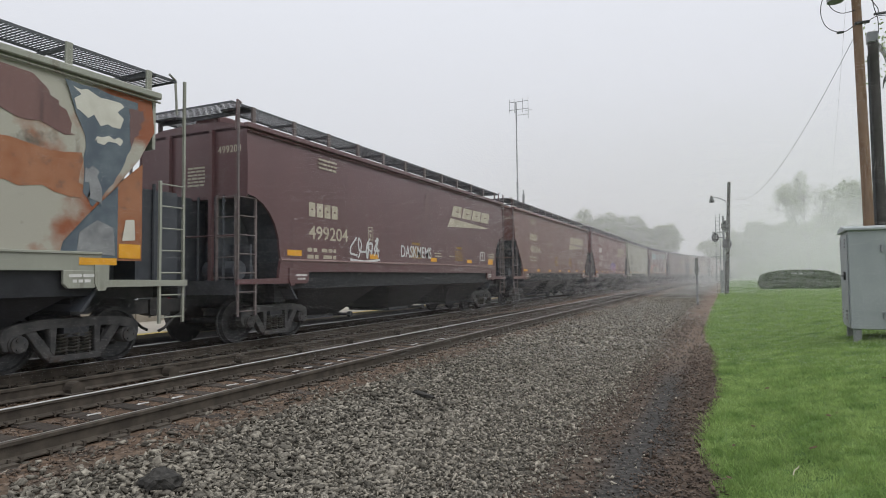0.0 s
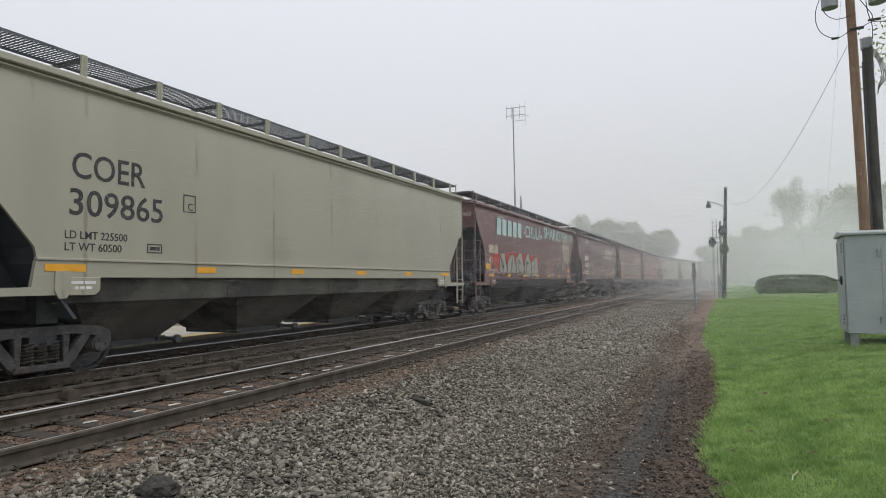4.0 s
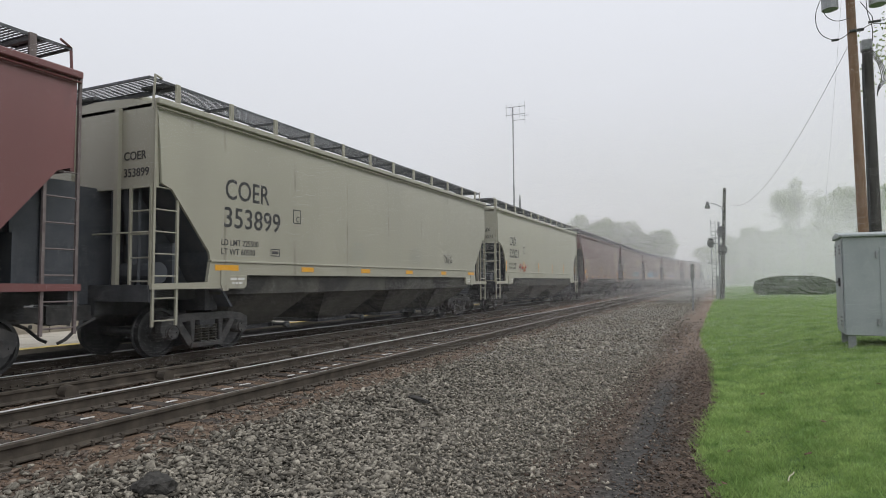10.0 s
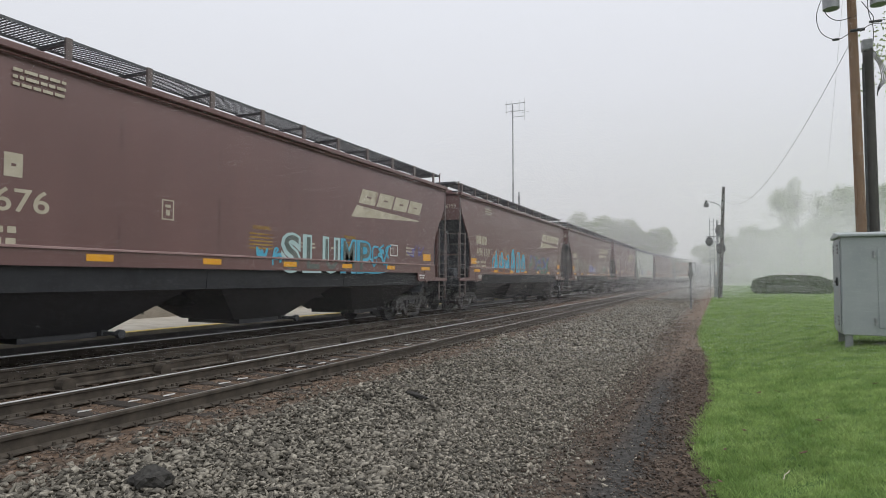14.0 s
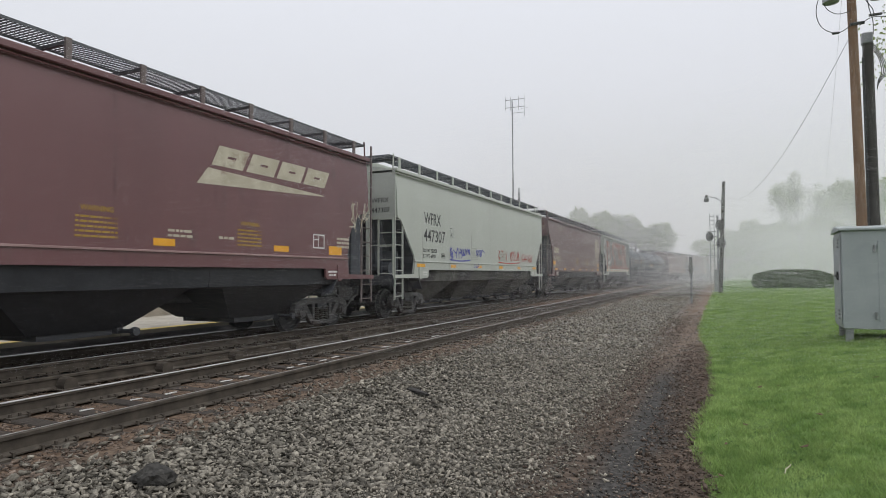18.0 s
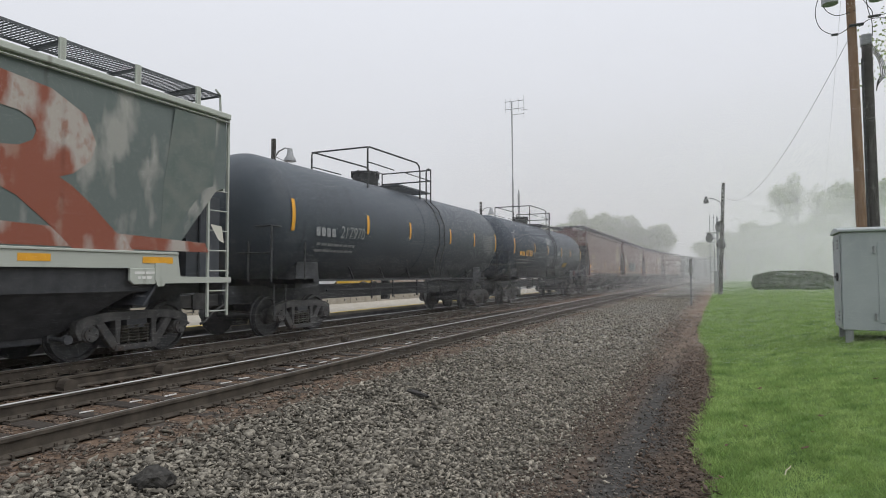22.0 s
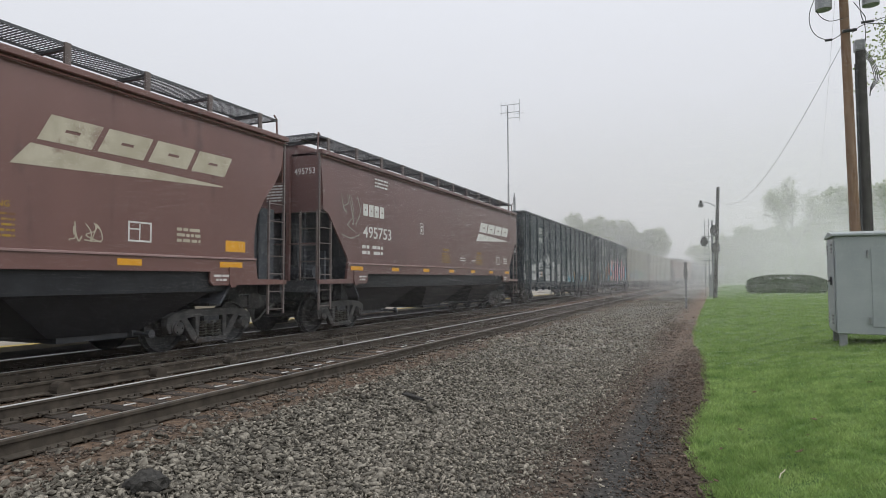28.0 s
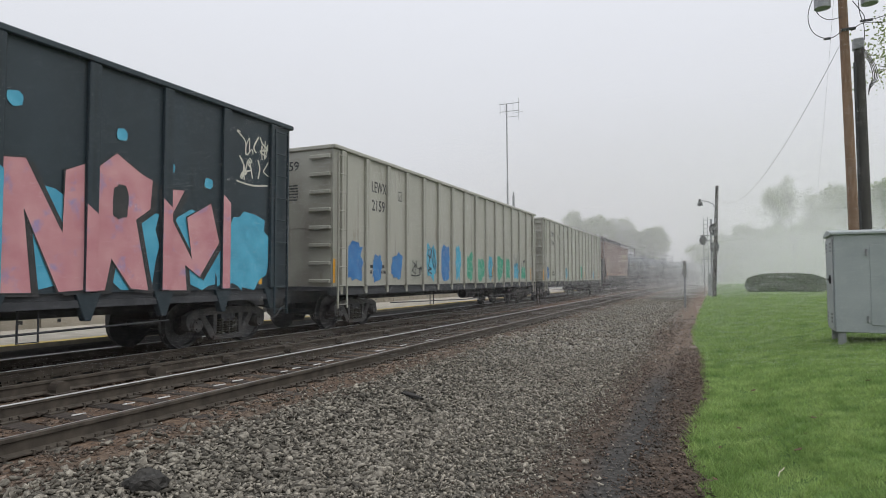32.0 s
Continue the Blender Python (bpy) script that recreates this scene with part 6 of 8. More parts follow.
def build_plants():
    rs = np.random.default_rng(5)
    # the near tree whose twigs hang in from the side
    tree("near_tree", pose(10.7, 25.0, 0.2), 12.5, 4.0, 11, 16000, 0.055, "leafy spring tree beside the lawn", 0.1, 0.009)
    protos = [tree("distant_tree", pose(15.2, 142, 0.2, 0, 0, 40), 20.5, 6.4, 3, 12000, 0.14, "pale spring tree standing in the fog", 0.4),
              tree("distant_tree", pose(25.5, 150, 0.2), 19.0, 6.8, 8, 15000, 0.18, "dense spring tree standing in the fog", 0.1),
              tree("distant_tree", pose(6.2, 165, 0.2), 13.0, 5.6, 21, 12000, 0.19, "dense spring tree standing in the fog", 0.15)]
    for i, x, y, a, k in ((1, 20.0, 160, 50, 0.72), (2, 12.5, 160, 120, 0.9), (1, 9.8, 172, 200, 0.55), (2, 31, 150, 10, 1.5), (1, 36, 158, 77, 1.15), (2, 2.5, 185, 5, 0.8), (0, 27.0, 145, 99, 0.85),
                          (1, -1.5, 200, 140, 0.6), (1, 16, 185, 33, 0.75), (2, 40, 165, 64, 1.25),
                          (1, -30.5, 156, 12, 0.88), (2, -26.5, 152, 66, 1.12), (1, -22.0, 156, 150, 0.78), (2, -34, 150, 200, 1.05), (2, -15.6, 160, 90, 1.0), (0, -12.5, 165, 20, 0.66)):
        t = copy_thing(protos[i], pose(x, y, 0.1, 0, 0, a))
        t.scale = (k, k, k)
    root = thing("woods", "thicket of young trees behind the lawn in fog", "woods", kind="stuff")
    cs = [(rs.uniform(3, 48), rs.uniform(155, 190), 0) for _ in range(80)]
    cs = [(x, y, rs.uniform(0.5, 4.5 + max(0.0, x - 14) * 0.35)) for x, y, _ in cs]
    v, f = leaf_cloud(rs, cs, np.full(len(cs), 3.4), 26000, 0.3)
    tagged(part("foliage", raw_mesh("foliage", v, f, LEAF), None, root), kind="stuff")
    # clipped hedge on the lawn
    hedge = thing("hedge", "low clipped dark green hedge on the lawn", "hedge", m=pose(5.1, 54.5, 0.05, 0, 0, 4))
    n = 9000
    t = rs.uniform(0, math.tau, n)
    hgt = rs.uniform(0, 1, n) ** 0.8
    taper = 0.80 + 0.2 * np.sin(np.clip(hgt * 1.25, 0, 1) * 2.2)
    x = 2.75 * taper * np.sign(np.cos(t)) * np.abs(np.cos(t)) ** 0.75
    y = 1.3 * taper * np.sign(np.sin(t)) * np.abs(np.sin(t)) ** 0.75
    on_top = rs.uniform(0, 1, n) < 0.3
    x, y = np.where(on_top, x * rs.uniform(0, 1, n) ** 0.5, x), np.where(on_top, y * rs.uniform(0, 1, n) ** 0.5, y)
    z = np.where(on_top, 1.0, hgt) * (1.5 - 0.42 * np.clip(np.abs(x) / 2.7, 0, 1) ** 3) + rs.normal(0, 0.02, n)
    p = np.stack([x, y, z], 1) + rs.normal(0, 0.03, (n, 3))
    v, f = leaf_cloud(rs, p, np.full(n, 0.05), n, 0.10)
    tagged(part("leaves", raw_mesh("leaves", v, f, HEDGE), None, hedge), kind="stuff")
    bm = bmesh.new()
    prism(bm, [(-1.12, 0.0), (1.12, 0.0), (1.15, 0.8), (0.8, 1.28), (-0.8, 1.28), (-1.15, 0.8)], -2.1, 2.1)
    part("core", done("core", bm, HEDGE, bevel=0.2), None, hedge)


LEAVES = ((0.2, 6.77, 0.03), (0.87, 7.07, 0.04), (0.95, 7.16, 0.03), (0.61, 5.89, 0.035), (0.73, 6.41, 0.03), (0.65, 8.96, 0.04), (0.02, 6.07, 0.025), (0.44, 8.97, 0.035), (1.5, 5.6, 0.03), (-0.02, 5.1, 0.03), (1.7, 9.0, 0.04))
STRAW = (0.43, 5.23)


def build_lawn():
    rs = np.random.default_rng(9)

    def blades(count, y0, y1, h, w):
        y = y0 * (y1 / y0) ** rs.uniform(0, 1, count)
        x = rs.uniform(0, 1, count) * (0.33 * y + 1.2)
        grid = np.linspace(y0, y1, 600)
        e = np.interp(y, grid, [edge_x(b) for b in grid])
        x = e + x + rs.uniform(-0.05, 0.05, count)
        z = ground_z(x, y)
        a = rs.uniform(0, math.tau, count)
        # clumps stand higher than the worn turf between them
        clump = np.sin(x * 9.1 + 2.0 * np.sin(y * 4.3)) * np.sin(y * 7.7 + 1.7 * np.sin(x * 5.9)) + 0.6 * np.sin(x * 23 + y * 3.1) * np.sin(y * 19 - x * 4.0)
        hh = h * rs.uniform(0.5, 1.35, count) * (0.85 + 0.45 * clump)
        ww = w * (1 + y / 12)
        lean = rs.normal(0, 0.8, (count, 2)) * hh[:, None]
        dx, dy = np.cos(a) * ww, np.sin(a) * ww
        verts = np.stack([np.stack([x - dx, y - dy, z - 0.01], 1), np.stack([x + dx, y + dy, z - 0.01], 1), np.stack([x + lean[:, 0], y + lean[:, 1], z + hh], 1)], 1).reshape(-1, 3)
        return verts, np.arange(count * 3).reshape(-1, 3)
    v, f = blades(260000, 3.8, 60, 0.045, 0.0036)
    ob = new("grass", raw_mesh("grass", v, f, GRASS))
    tagged(ob, "short bright green spring lawn grass blades", "grass", kind="stuff")
    # dead leaves and a straw on the grass
    bm = bmesh.new()
    outline = [(-1, 0, 0.1), (-0.5, 0.42, 0.0), (0.1, 0.5, 0.16), (0.6, 0.3, 0.05), (1, 0, 0.22), (0.5, -0.36, 0.12), (-0.1, -0.5, 0.0), (-0.6, -0.34, 0.14)]
    top = [bm.verts.new(p) for p in outline]
    low = [bm.verts.new((x, y, z - 0.06)) for x, y, z in outline]
    bm.faces.new(top), bm.faces.new(low[::-1])
    for k in range(8):
        bm.faces.new((top[k], low[k], low[(k + 1) % 8], top[(k + 1) % 8]))
    leaf = done("dead_leaf", bm, DEADLEAF)
    rng = random.Random(3)
    for x, y, k in LEAVES:
        ob = new("dead_leaf", leaf)
        ob.matrix_world = pose(x, y, float(ground_z(x, y)) + 0.045, rng.uniform(-25, 25), rng.uniform(-25, 25), rng.uniform(0, 360)) @ Matrix.Scale(k, 4)
        tagged(ob, "curled brown dead leaf lying on the grass", "leaf", "dead leaves on the lawn")
    bm = bmesh.new()
    pipe(bm, [(-0.12, -0.02, 0.0), (-0.04, 0.0, 0.012), (0.06, 0.01, 0.008), (0.14, 0.03, 0.0)], 0.004, 6)
    ob = new("straw", done("straw", bm, CREAMPAINT))
    ob.matrix_world = pose(STRAW[0], STRAW[1], float(ground_z(*STRAW)) + 0.055, 0, 0, 66)
    tagged(ob, "pale dry straw lying on the grass", "straw")


# ---- ballast ----
def stone_shapes(seed, count=14, points=9):
    """Angular crushed stones: hulls round a few random points."""
    rs = np.random.default_rng(seed)
    shapes = []
    for _ in range(count):
        bm = bmesh.new()
        d = rs.normal(size=(points, 3))
        d /= np.linalg.norm(d, axis=1)[:, None]
        for p in d * rs.uniform(0.8, 1.1, (points, 1)):
            bm.verts.new(p)
        hull = bmesh.ops.convex_hull(bm, input=bm.verts)
        bmesh.ops.delete(bm, geom=list({g for g in hull["geom_interior"] + hull["geom_unused"] if isinstance(g, bmesh.types.BMVert)}), context="VERTS")
        bmesh.ops.triangulate(bm, faces=bm.faces)
        bm.verts.index_update()
        shapes.append((np.array([v.co for v in bm.verts]), np.array([[v.index for v in f.verts] for f in bm.faces])))
        bm.free()
    return shapes


SHAPES = stone_shapes(12, 16, 8)
CHIPS = stone_shapes(13, 8, 6)


def stones(name, label, xs, ys, count, size, mat, seed, lift=0.0, z_of=None, near=1.0, soft=0.4, shapes=None, flat_k=1.0, up=(-0.2, 1.0), limit=None):
    rs = np.random.default_rng(seed)
    y = ys[0] + (ys[1] - ys[0]) * rs.uniform(0, 1, count) ** near
    x = rs.uniform(xs[0], xs[1], count) + np.where(rs.uniform(0, 1, count) < 0.3, rs.normal(0, soft, count), 0)
    if limit is not None:
        keep = x < np.interp(y, [p[0] for p in EDGE], [p[1] for p in EDGE]) + limit
        x, y = x[keep], y[keep]
        count = len(x)
    z = ground_z(x, y) if z_of is None else np.full(count, z_of)
    z = z + lift + rs.uniform(up[0], up[1], count) * size
    s = size * np.exp(rs.normal(0, 0.28, count))[:, None] * np.stack([rs.uniform(1.05, 1.75, count), rs.uniform(0.7, 1.05, count), rs.uniform(0.4, 0.8, count) * flat_k], 1)
    # lie roughly on their broad sides
    a, tilt, roll = rs.uniform(0, math.tau, count), rs.normal(0, 0.45, count), rs.normal(0, 0.45, count)
    ca, sa, ct, st, cr, sr = np.cos(a), np.sin(a), np.cos(tilt), np.sin(tilt), np.cos(roll), np.sin(roll)
    rot = np.stack([ca * cr - sa * st * sr, -sa * ct, ca * sr + sa * st * cr, sa * cr + ca * st * sr, ca * ct, sa * sr - ca * st * cr, -ct * sr, st, ct * cr], 1).reshape(-1, 3, 3)
    verts, faces, base = [], [], 0
    shapes = shapes or SHAPES
    which = rs.integers(0, len(shapes), count)
    for k, (v, f) in enumerate(shapes):
        pick = np.nonzero(which == k)[0]
        w = np.einsum("nij,nkj->nki", rot[pick], v[None] * s[pick][:, None, :]) + np.stack([x[pick], y[pick], z[pick]], 1)[:, None, :]
        verts.append(w.reshape(-1, 3))
        faces.append((base + np.arange(len(pick))[:, None, None] * len(v) + f[None]).reshape(-1, 3))
        base += len(pick) * len(v)
    ob = new(name, raw_mesh(name, np.concatenate(verts), np.concatenate(faces), mat))
    tagged(ob, label, "stones", kind="stuff")


def build_ballast():
    bed = -0.2
    stones("ballast", "loose crushed grey ballast stones on the shoulder", (-4.8, -2.5), (2.2, 15), 22000, 0.030, STONE, 1, 0.0, None, 1.3)
    stones("ballast", "loose crushed grey ballast stones on the shoulder", (-3.2, -1.45), (2.6, 17), 17000, 0.024, PALEGRAVEL, 21, 0.0, None, 1.4, shapes=CHIPS)
    stones("fine_gravel", "fine pale gravel trodden into the shoulder", (-2.6, -1.2), (2.6, 17), 12000, 0.015, PALEGRAVEL, 22, 0.0, None, 1.4, shapes=CHIPS)
    stones("ballast", "loose crushed grey ballast stones on the shoulder", (-4.9, -1.7), (14, 46), 15000, 0.048, PALEGRAVEL, 2, 0.0, None, 1.4, shapes=CHIPS)
    stones("gravel", "fine dark gravel on the cinder path", (-1.5, -0.3), (3.5, 26), 8000, 0.013, CINDER, 3, 0.0, None, 1.4, shapes=CHIPS, limit=0.0)
    stones("litter", "brown leaf and bark litter along the path", (-1.6, -0.95), (3.5, 24), 4500, 0.017, LITTER, 13, 0.004, None, 1.4, 0.4, CHIPS, 0.35, limit=0.0)
    stones("litter", "brown leaf and bark litter along the path", (-0.7, 0.0), (3.5, 15), 7000, 0.017, LITTER, 14, 0.004, None, 1.4, 0.08, CHIPS, 0.35, limit=0.05)
    stones("rusty_ballast", "rust-stained ballast stones along the rail", (-5.6, -4.55), (1.5, 26), 9000, 0.024, RUSTSTONE, 4, 0.0, None, 1.4, 0.15, None, 0.8, (-0.6, 0.3))
    stones("crib_ballast", "rust-stained ballast stones between the rails", (-7.0, -5.7), (1.5, 30), 9000, 0.024, RUSTSTONE, 5, 0.0, bed, 1.4, 0.0, None, 0.8, (-0.6, 0.3))
    stones("between_ballast", "dark ballast stones between the two tracks", (-9.5, -7.2), (3, 32), 9000, 0.028, RUSTSTONE, 6, 0.0, bed, 1.3, 0.0, CHIPS, 0.8, (-0.6, 0.4))
    stones("far_crib_ballast", "ballast stones darkened for the shade under the train", (-12.1, -9.6), (4, 30), 4500, 0.032, SHADESTONE, 8, 0.0, bed, 1.2, 0.0, CHIPS, 0.8, (-0.6, 0.4))
    # single larger lumps
    for name, x, y, sx, sy, sz, seed, label in (("rock", -4.07, 3.5, 0.15, 0.115, 0.085, 4, "large dark lump of slag on the ballast"), ("scrap_wood", -3.84, 7.64, 0.3, 0.05, 0.03, 9, "dark broken piece of tie wood")):
        bm = bmesh.new()
        bmesh.ops.create_icosphere(bm, subdivisions=3, radius=1)
        for v in bm.verts:
            n1 = noise.noise(v.co * 1.6 + Vector((seed, 0, 0)))
            n2 = noise.noise(v.co * 4.0 + Vector((0, seed, 0)))
            v.co *= 1 + 0.4 * n1 + 0.2 * n2
            v.co = Vector((v.co.x * sx, v.co.y * sy, v.co.z * sz))
        ob = new(name, done(name, bm, surf(name + "_surface", (0.025, 0.024, 0.022), (0.06, 0.057, 0.052), 25, 0.95, 0, 0.8, 40)))
        ob.location = (x, y, ground_z(x, y) + sz * 0.75 + (0.035 if name == "scrap_wood" else 0))
        ob.rotation_euler = (0, 0, -0.6 if name == "scrap_wood" else 0.4)
        tagged(ob, label, "rock" if name == "rock" else "wood")
    # pale strips lying on the ties inside the near rail
    rng = random.Random(4)
    for y, d in ((4.79, 0.1), (5.44, 0.1), (5.9, 0.11), (6.9, 0.13), (7.31, 0.12), (8.3, 0.1), (8.7, 0.12), (9.22, 0.14), (9.7, 0.14), (11.5, 0.2), (12.6, 0.2), (13.9, 0.2)):
        bm = bmesh.new()
        w = rng.uniform(0.009, 0.015)
        prism(bm, [(-d * 0.8, 0), (d * 0.8, 0), (d * 0.72, 0.010), (-d * 0.75, 0.012)], -w, w)
        ob = new("rail_pad", done("rail_pad", bm, WHITEPAINT))
        ob.location, ob.rotation_euler = (-6.62 + rng.uniform(-0.05, 0.05) + 0.012 * (y - 4), y, -0.172), (0, 0, rng.uniform(-0.25, 0.05))
        tagged(ob, "pale flat strip lying beside the rail on a tie", "strip", "pale strips between the rails")


def build_fog():
    """The fog as fine level wisps: thin near by, thicker with distance and close to the ground."""
    rs = np.random.default_rng(77)

    def wisps(count, r0, r1, a0, a1, lo, hi, dense, width=0.0000066, length=0.06):
        """dense: how thick the fog is at distances from r0 to r1; lo, hi: slopes that the eye sees them at."""
        grid = np.linspace(r0, r1, 200)
        cum = np.cumsum(np.interp(grid, *dense))
        r = np.interp(rs.uniform(0, cum[-1], count), cum, grid)
        a = rs.uniform(radians(a0), radians(a1), count)
        slope = rs.uniform(lo, hi, count)
        z = EYE + r * slope
        fade = np.clip((hi - slope) / (0.6 * (hi - max(lo, 0))), 0, 1) * np.clip((a - radians(a0)) / radians(9), 0, 1)
        # thinner towards the top of the bank
        keep = (z > ground_z(np.sin(a) * r, np.cos(a) * r)) & (rs.uniform(0, 1, count) < np.clip(1.3 - z / 30, 0, 1) * fade)
        r, a, z = r[keep], a[keep], z[keep]
        p = np.stack([np.sin(a) * r, np.cos(a) * r, z], 1)
        n = len(r)
        along = np.stack([r * length * rs.uniform(0.5, 1.5, n), np.zeros(n), r * rs.normal(0, 0.004, n)], 1)
        turn = rs.uniform(-1.2, 1.2, n)
        up = np.stack([np.zeros(n), np.sin(turn), np.cos(turn)], 1) * (r * width)[:, None]
        return np.stack([p - along / 2 - up, p - along / 2 + up, p + along / 2], 1).reshape(-1, 3)

    sets = [wisps(270000, 5, 30, -75, 13, -0.13, 0.62, ((5, 12, 30), (1.0, 1.0, 1.15))),
            wisps(550000, 30, 136, -27, 13.2, -0.03, 0.30, ((30, 60, 90, 110, 136), (0.0065, 0.0075, 0.0085, 0.0105, 0.0105))),
            wisps(125000, 105, 138, -4, 13.2, -0.015, 0.12, ((105, 138), (1, 1)))]
    verts = np.concatenate(sets)
    ob = new("fog_bank", raw_mesh("fog_bank", verts, np.arange(len(verts)).reshape(-1, 3), FOG))
    tagged(ob, "pale morning fog drifting over the railway and lawn", "fog", kind="stuff")


BIRDS = []


def build_birds():
    """Two small dark birds that cross the sky."""
    for p, q in (((-24.38, 40.0, 19.29), (-20.6, 40.0, 21.26)), ((-27.19, 40.0, 18.93), (-22.98, 40.0, 20.83))):
        b = thing("bird", "small dark bird flying across the grey sky", "bird", "birds in the sky", m=Matrix.Translation(p))
        bm = bmesh.new()
        lathe(bm, [(-0.22, 0.01), (-0.12, 0.03), (0.0, 0.055), (0.1, 0.05), (0.15, 0.035), (0.2, 0.008)], 10, "x")
        bm.transform(Matrix.Scale(0.6, 4))
        part("body", done("body", bm, BARK, True), None, b)
        for s in (-1, 1):
            bm = bmesh.new()
            w = [bm.verts.new(c) for c in ((0.09, 0, 0.02), (0.08, s * 0.18, 0.12), (-0.06, s * 0.42, 0.16), (-0.05, s * 0.18, 0.11), (-0.08, 0, 0.02))]
            bm.faces.new(w)
            bm.faces.new([bm.verts.new(v.co - Vector((0, 0, 0.012))) for v in w[::-1]])
            bm.transform(Matrix.Scale(0.6, 4))
            part("wing", done("wing", bm, BARK), None, b)
        BIRDS.append((b, Vector(p), Vector(q)))


build_cabinet()
build_birds()
build_poles()
build_lamp_pole()
build_signal()
build_mast()
build_lot()
build_plants()
build_lawn()
build_ballast()
build_fog()


# ---- graffiti and patches, car by car; distances are from the car's front coupling ----
def sprayed(car, half, y, z, me, label="", x=SIDE + 0.004):
    return part(me.name, me, None, car, label, at=(x, y - half, z))


def piece(car, half, y, z, w, h, seed, fill, line, back=None, letters=5, x=SIDE):
    """A filled graffiti piece: a cloud of back colour, letter bodies, then dark or pale outlines."""
    rng = random.Random(seed)
    if back:
        sprayed(car, half, y + w / 2, z + h / 2, blob(seed, w * 1.12, h * 1.05, back, "paint_cloud", 0.16), "", x + 0.003)
    lw = w / letters
    for k in range(letters):
        a = k * lw
        top = h * rng.uniform(0.82, 1.05)
        poly = [(a + lw * rng.uniform(0, 0.15), rng.uniform(0, 0.1) * h), (a + lw * rng.uniform(0.8, 1.05), rng.uniform(0, 0.08) * h), (a + lw * rng.uniform(0.95, 1.1), h * rng.uniform(0.3, 0.5)),
                (a + lw * rng.uniform(0.7, 0.9), top), (a + lw * rng.uniform(0.35, 0.5), top * rng.uniform(0.85, 1.05)), (a + lw * rng.uniform(-0.05, 0.2), top * rng.uniform(0.55, 0.8))]
        sprayed(car, half, y, z, flat("letter_shape", [poly], fill, 0, 0.002), "", x + 0.008 + 0.0008 * k)
        bm = bmesh.new()
        ribbon(bm, poly + poly[:1], 0.05)
        inner = [(a + lw * rng.uniform(0.25, 0.75), h * rng.uniform(0.15, 0.85)) for _ in range(4)]
        ribbon(bm, smooth_line(inner), 0.06)
        sprayed(car, half, y, z, done("letter_outline", bm, line), "", x + 0.013)


def tag(car, half, y, z, w, h, seed, mat, letters=4, stroke=0.045, x=SIDE + 0.004):
    sprayed(car, half, y, z, scrawl(seed, w, h, letters, stroke, mat), "", x)


def streak(car, half, y, z0, z1, w, mat, seed):
    rng = random.Random(seed)
    sprayed(car, half, y, z0, flat("rust_streak", [[(0, 0.0), (w * 0.7, 0.0), (w, (z1 - z0) * 0.4), (w * 0.8, z1 - z0), (w * 0.3, z1 - z0), (-w * 0.1, (z1 - z0) * 0.5)]], mat, 0, 0.002), "orange rust streak")


OUTLINES = (((10.93, 2.50), (11.17, 2.55), (11.15, 2.41), (11.31, 2.42), (11.30, 1.66), (10.98, 1.52), (10.87, 1.68), (10.93, 2.50)),
            ((11.12, 2.24), (11.22, 2.28), (11.21, 1.92), (11.08, 1.89), (11.12, 2.24)),
            ((11.28, 2.53), (11.60, 2.58), (11.60, 1.84), (11.82, 1.84), (11.84, 2.49), (11.99, 2.50), (11.99, 1.61), (11.47, 1.55), (11.25, 1.68), (11.28, 1.82), (11.41, 1.84), (11.28, 2.53)),
            ((11.91, 2.61), (12.35, 2.60), (12.56, 2.43), (12.40, 2.09), (12.20, 1.86), (12.41, 1.54), (12.09, 1.52), (11.99, 1.64), (11.91, 2.61)),
            ((12.10, 2.41), (12.25, 2.40), (12.29, 2.23), (12.12, 2.07), (12.10, 2.41)),
            ((12.91, 2.43), (13.36, 2.43), (13.26, 2.22), (13.10, 2.17), (13.26, 2.06), (13.17, 1.82), (12.83, 1.74), (12.77, 1.88), (12.87, 2.19), (12.91, 2.43)),
            ((13.38, 2.39), (13.69, 2.43), (13.72, 2.29), (13.50, 2.24), (13.66, 2.09), (13.61, 1.68), (13.25, 1.63), (13.21, 1.75), (13.39, 1.83), (13.33, 2.07), (13.38, 2.39)),
            ((13.76, 2.40), (14.11, 2.47), (14.24, 2.29), (14.06, 2.07), (14.16, 1.52), (13.92, 1.52), (13.85, 1.85), (13.71, 1.56), (13.64, 1.72), (13.76, 2.40)))


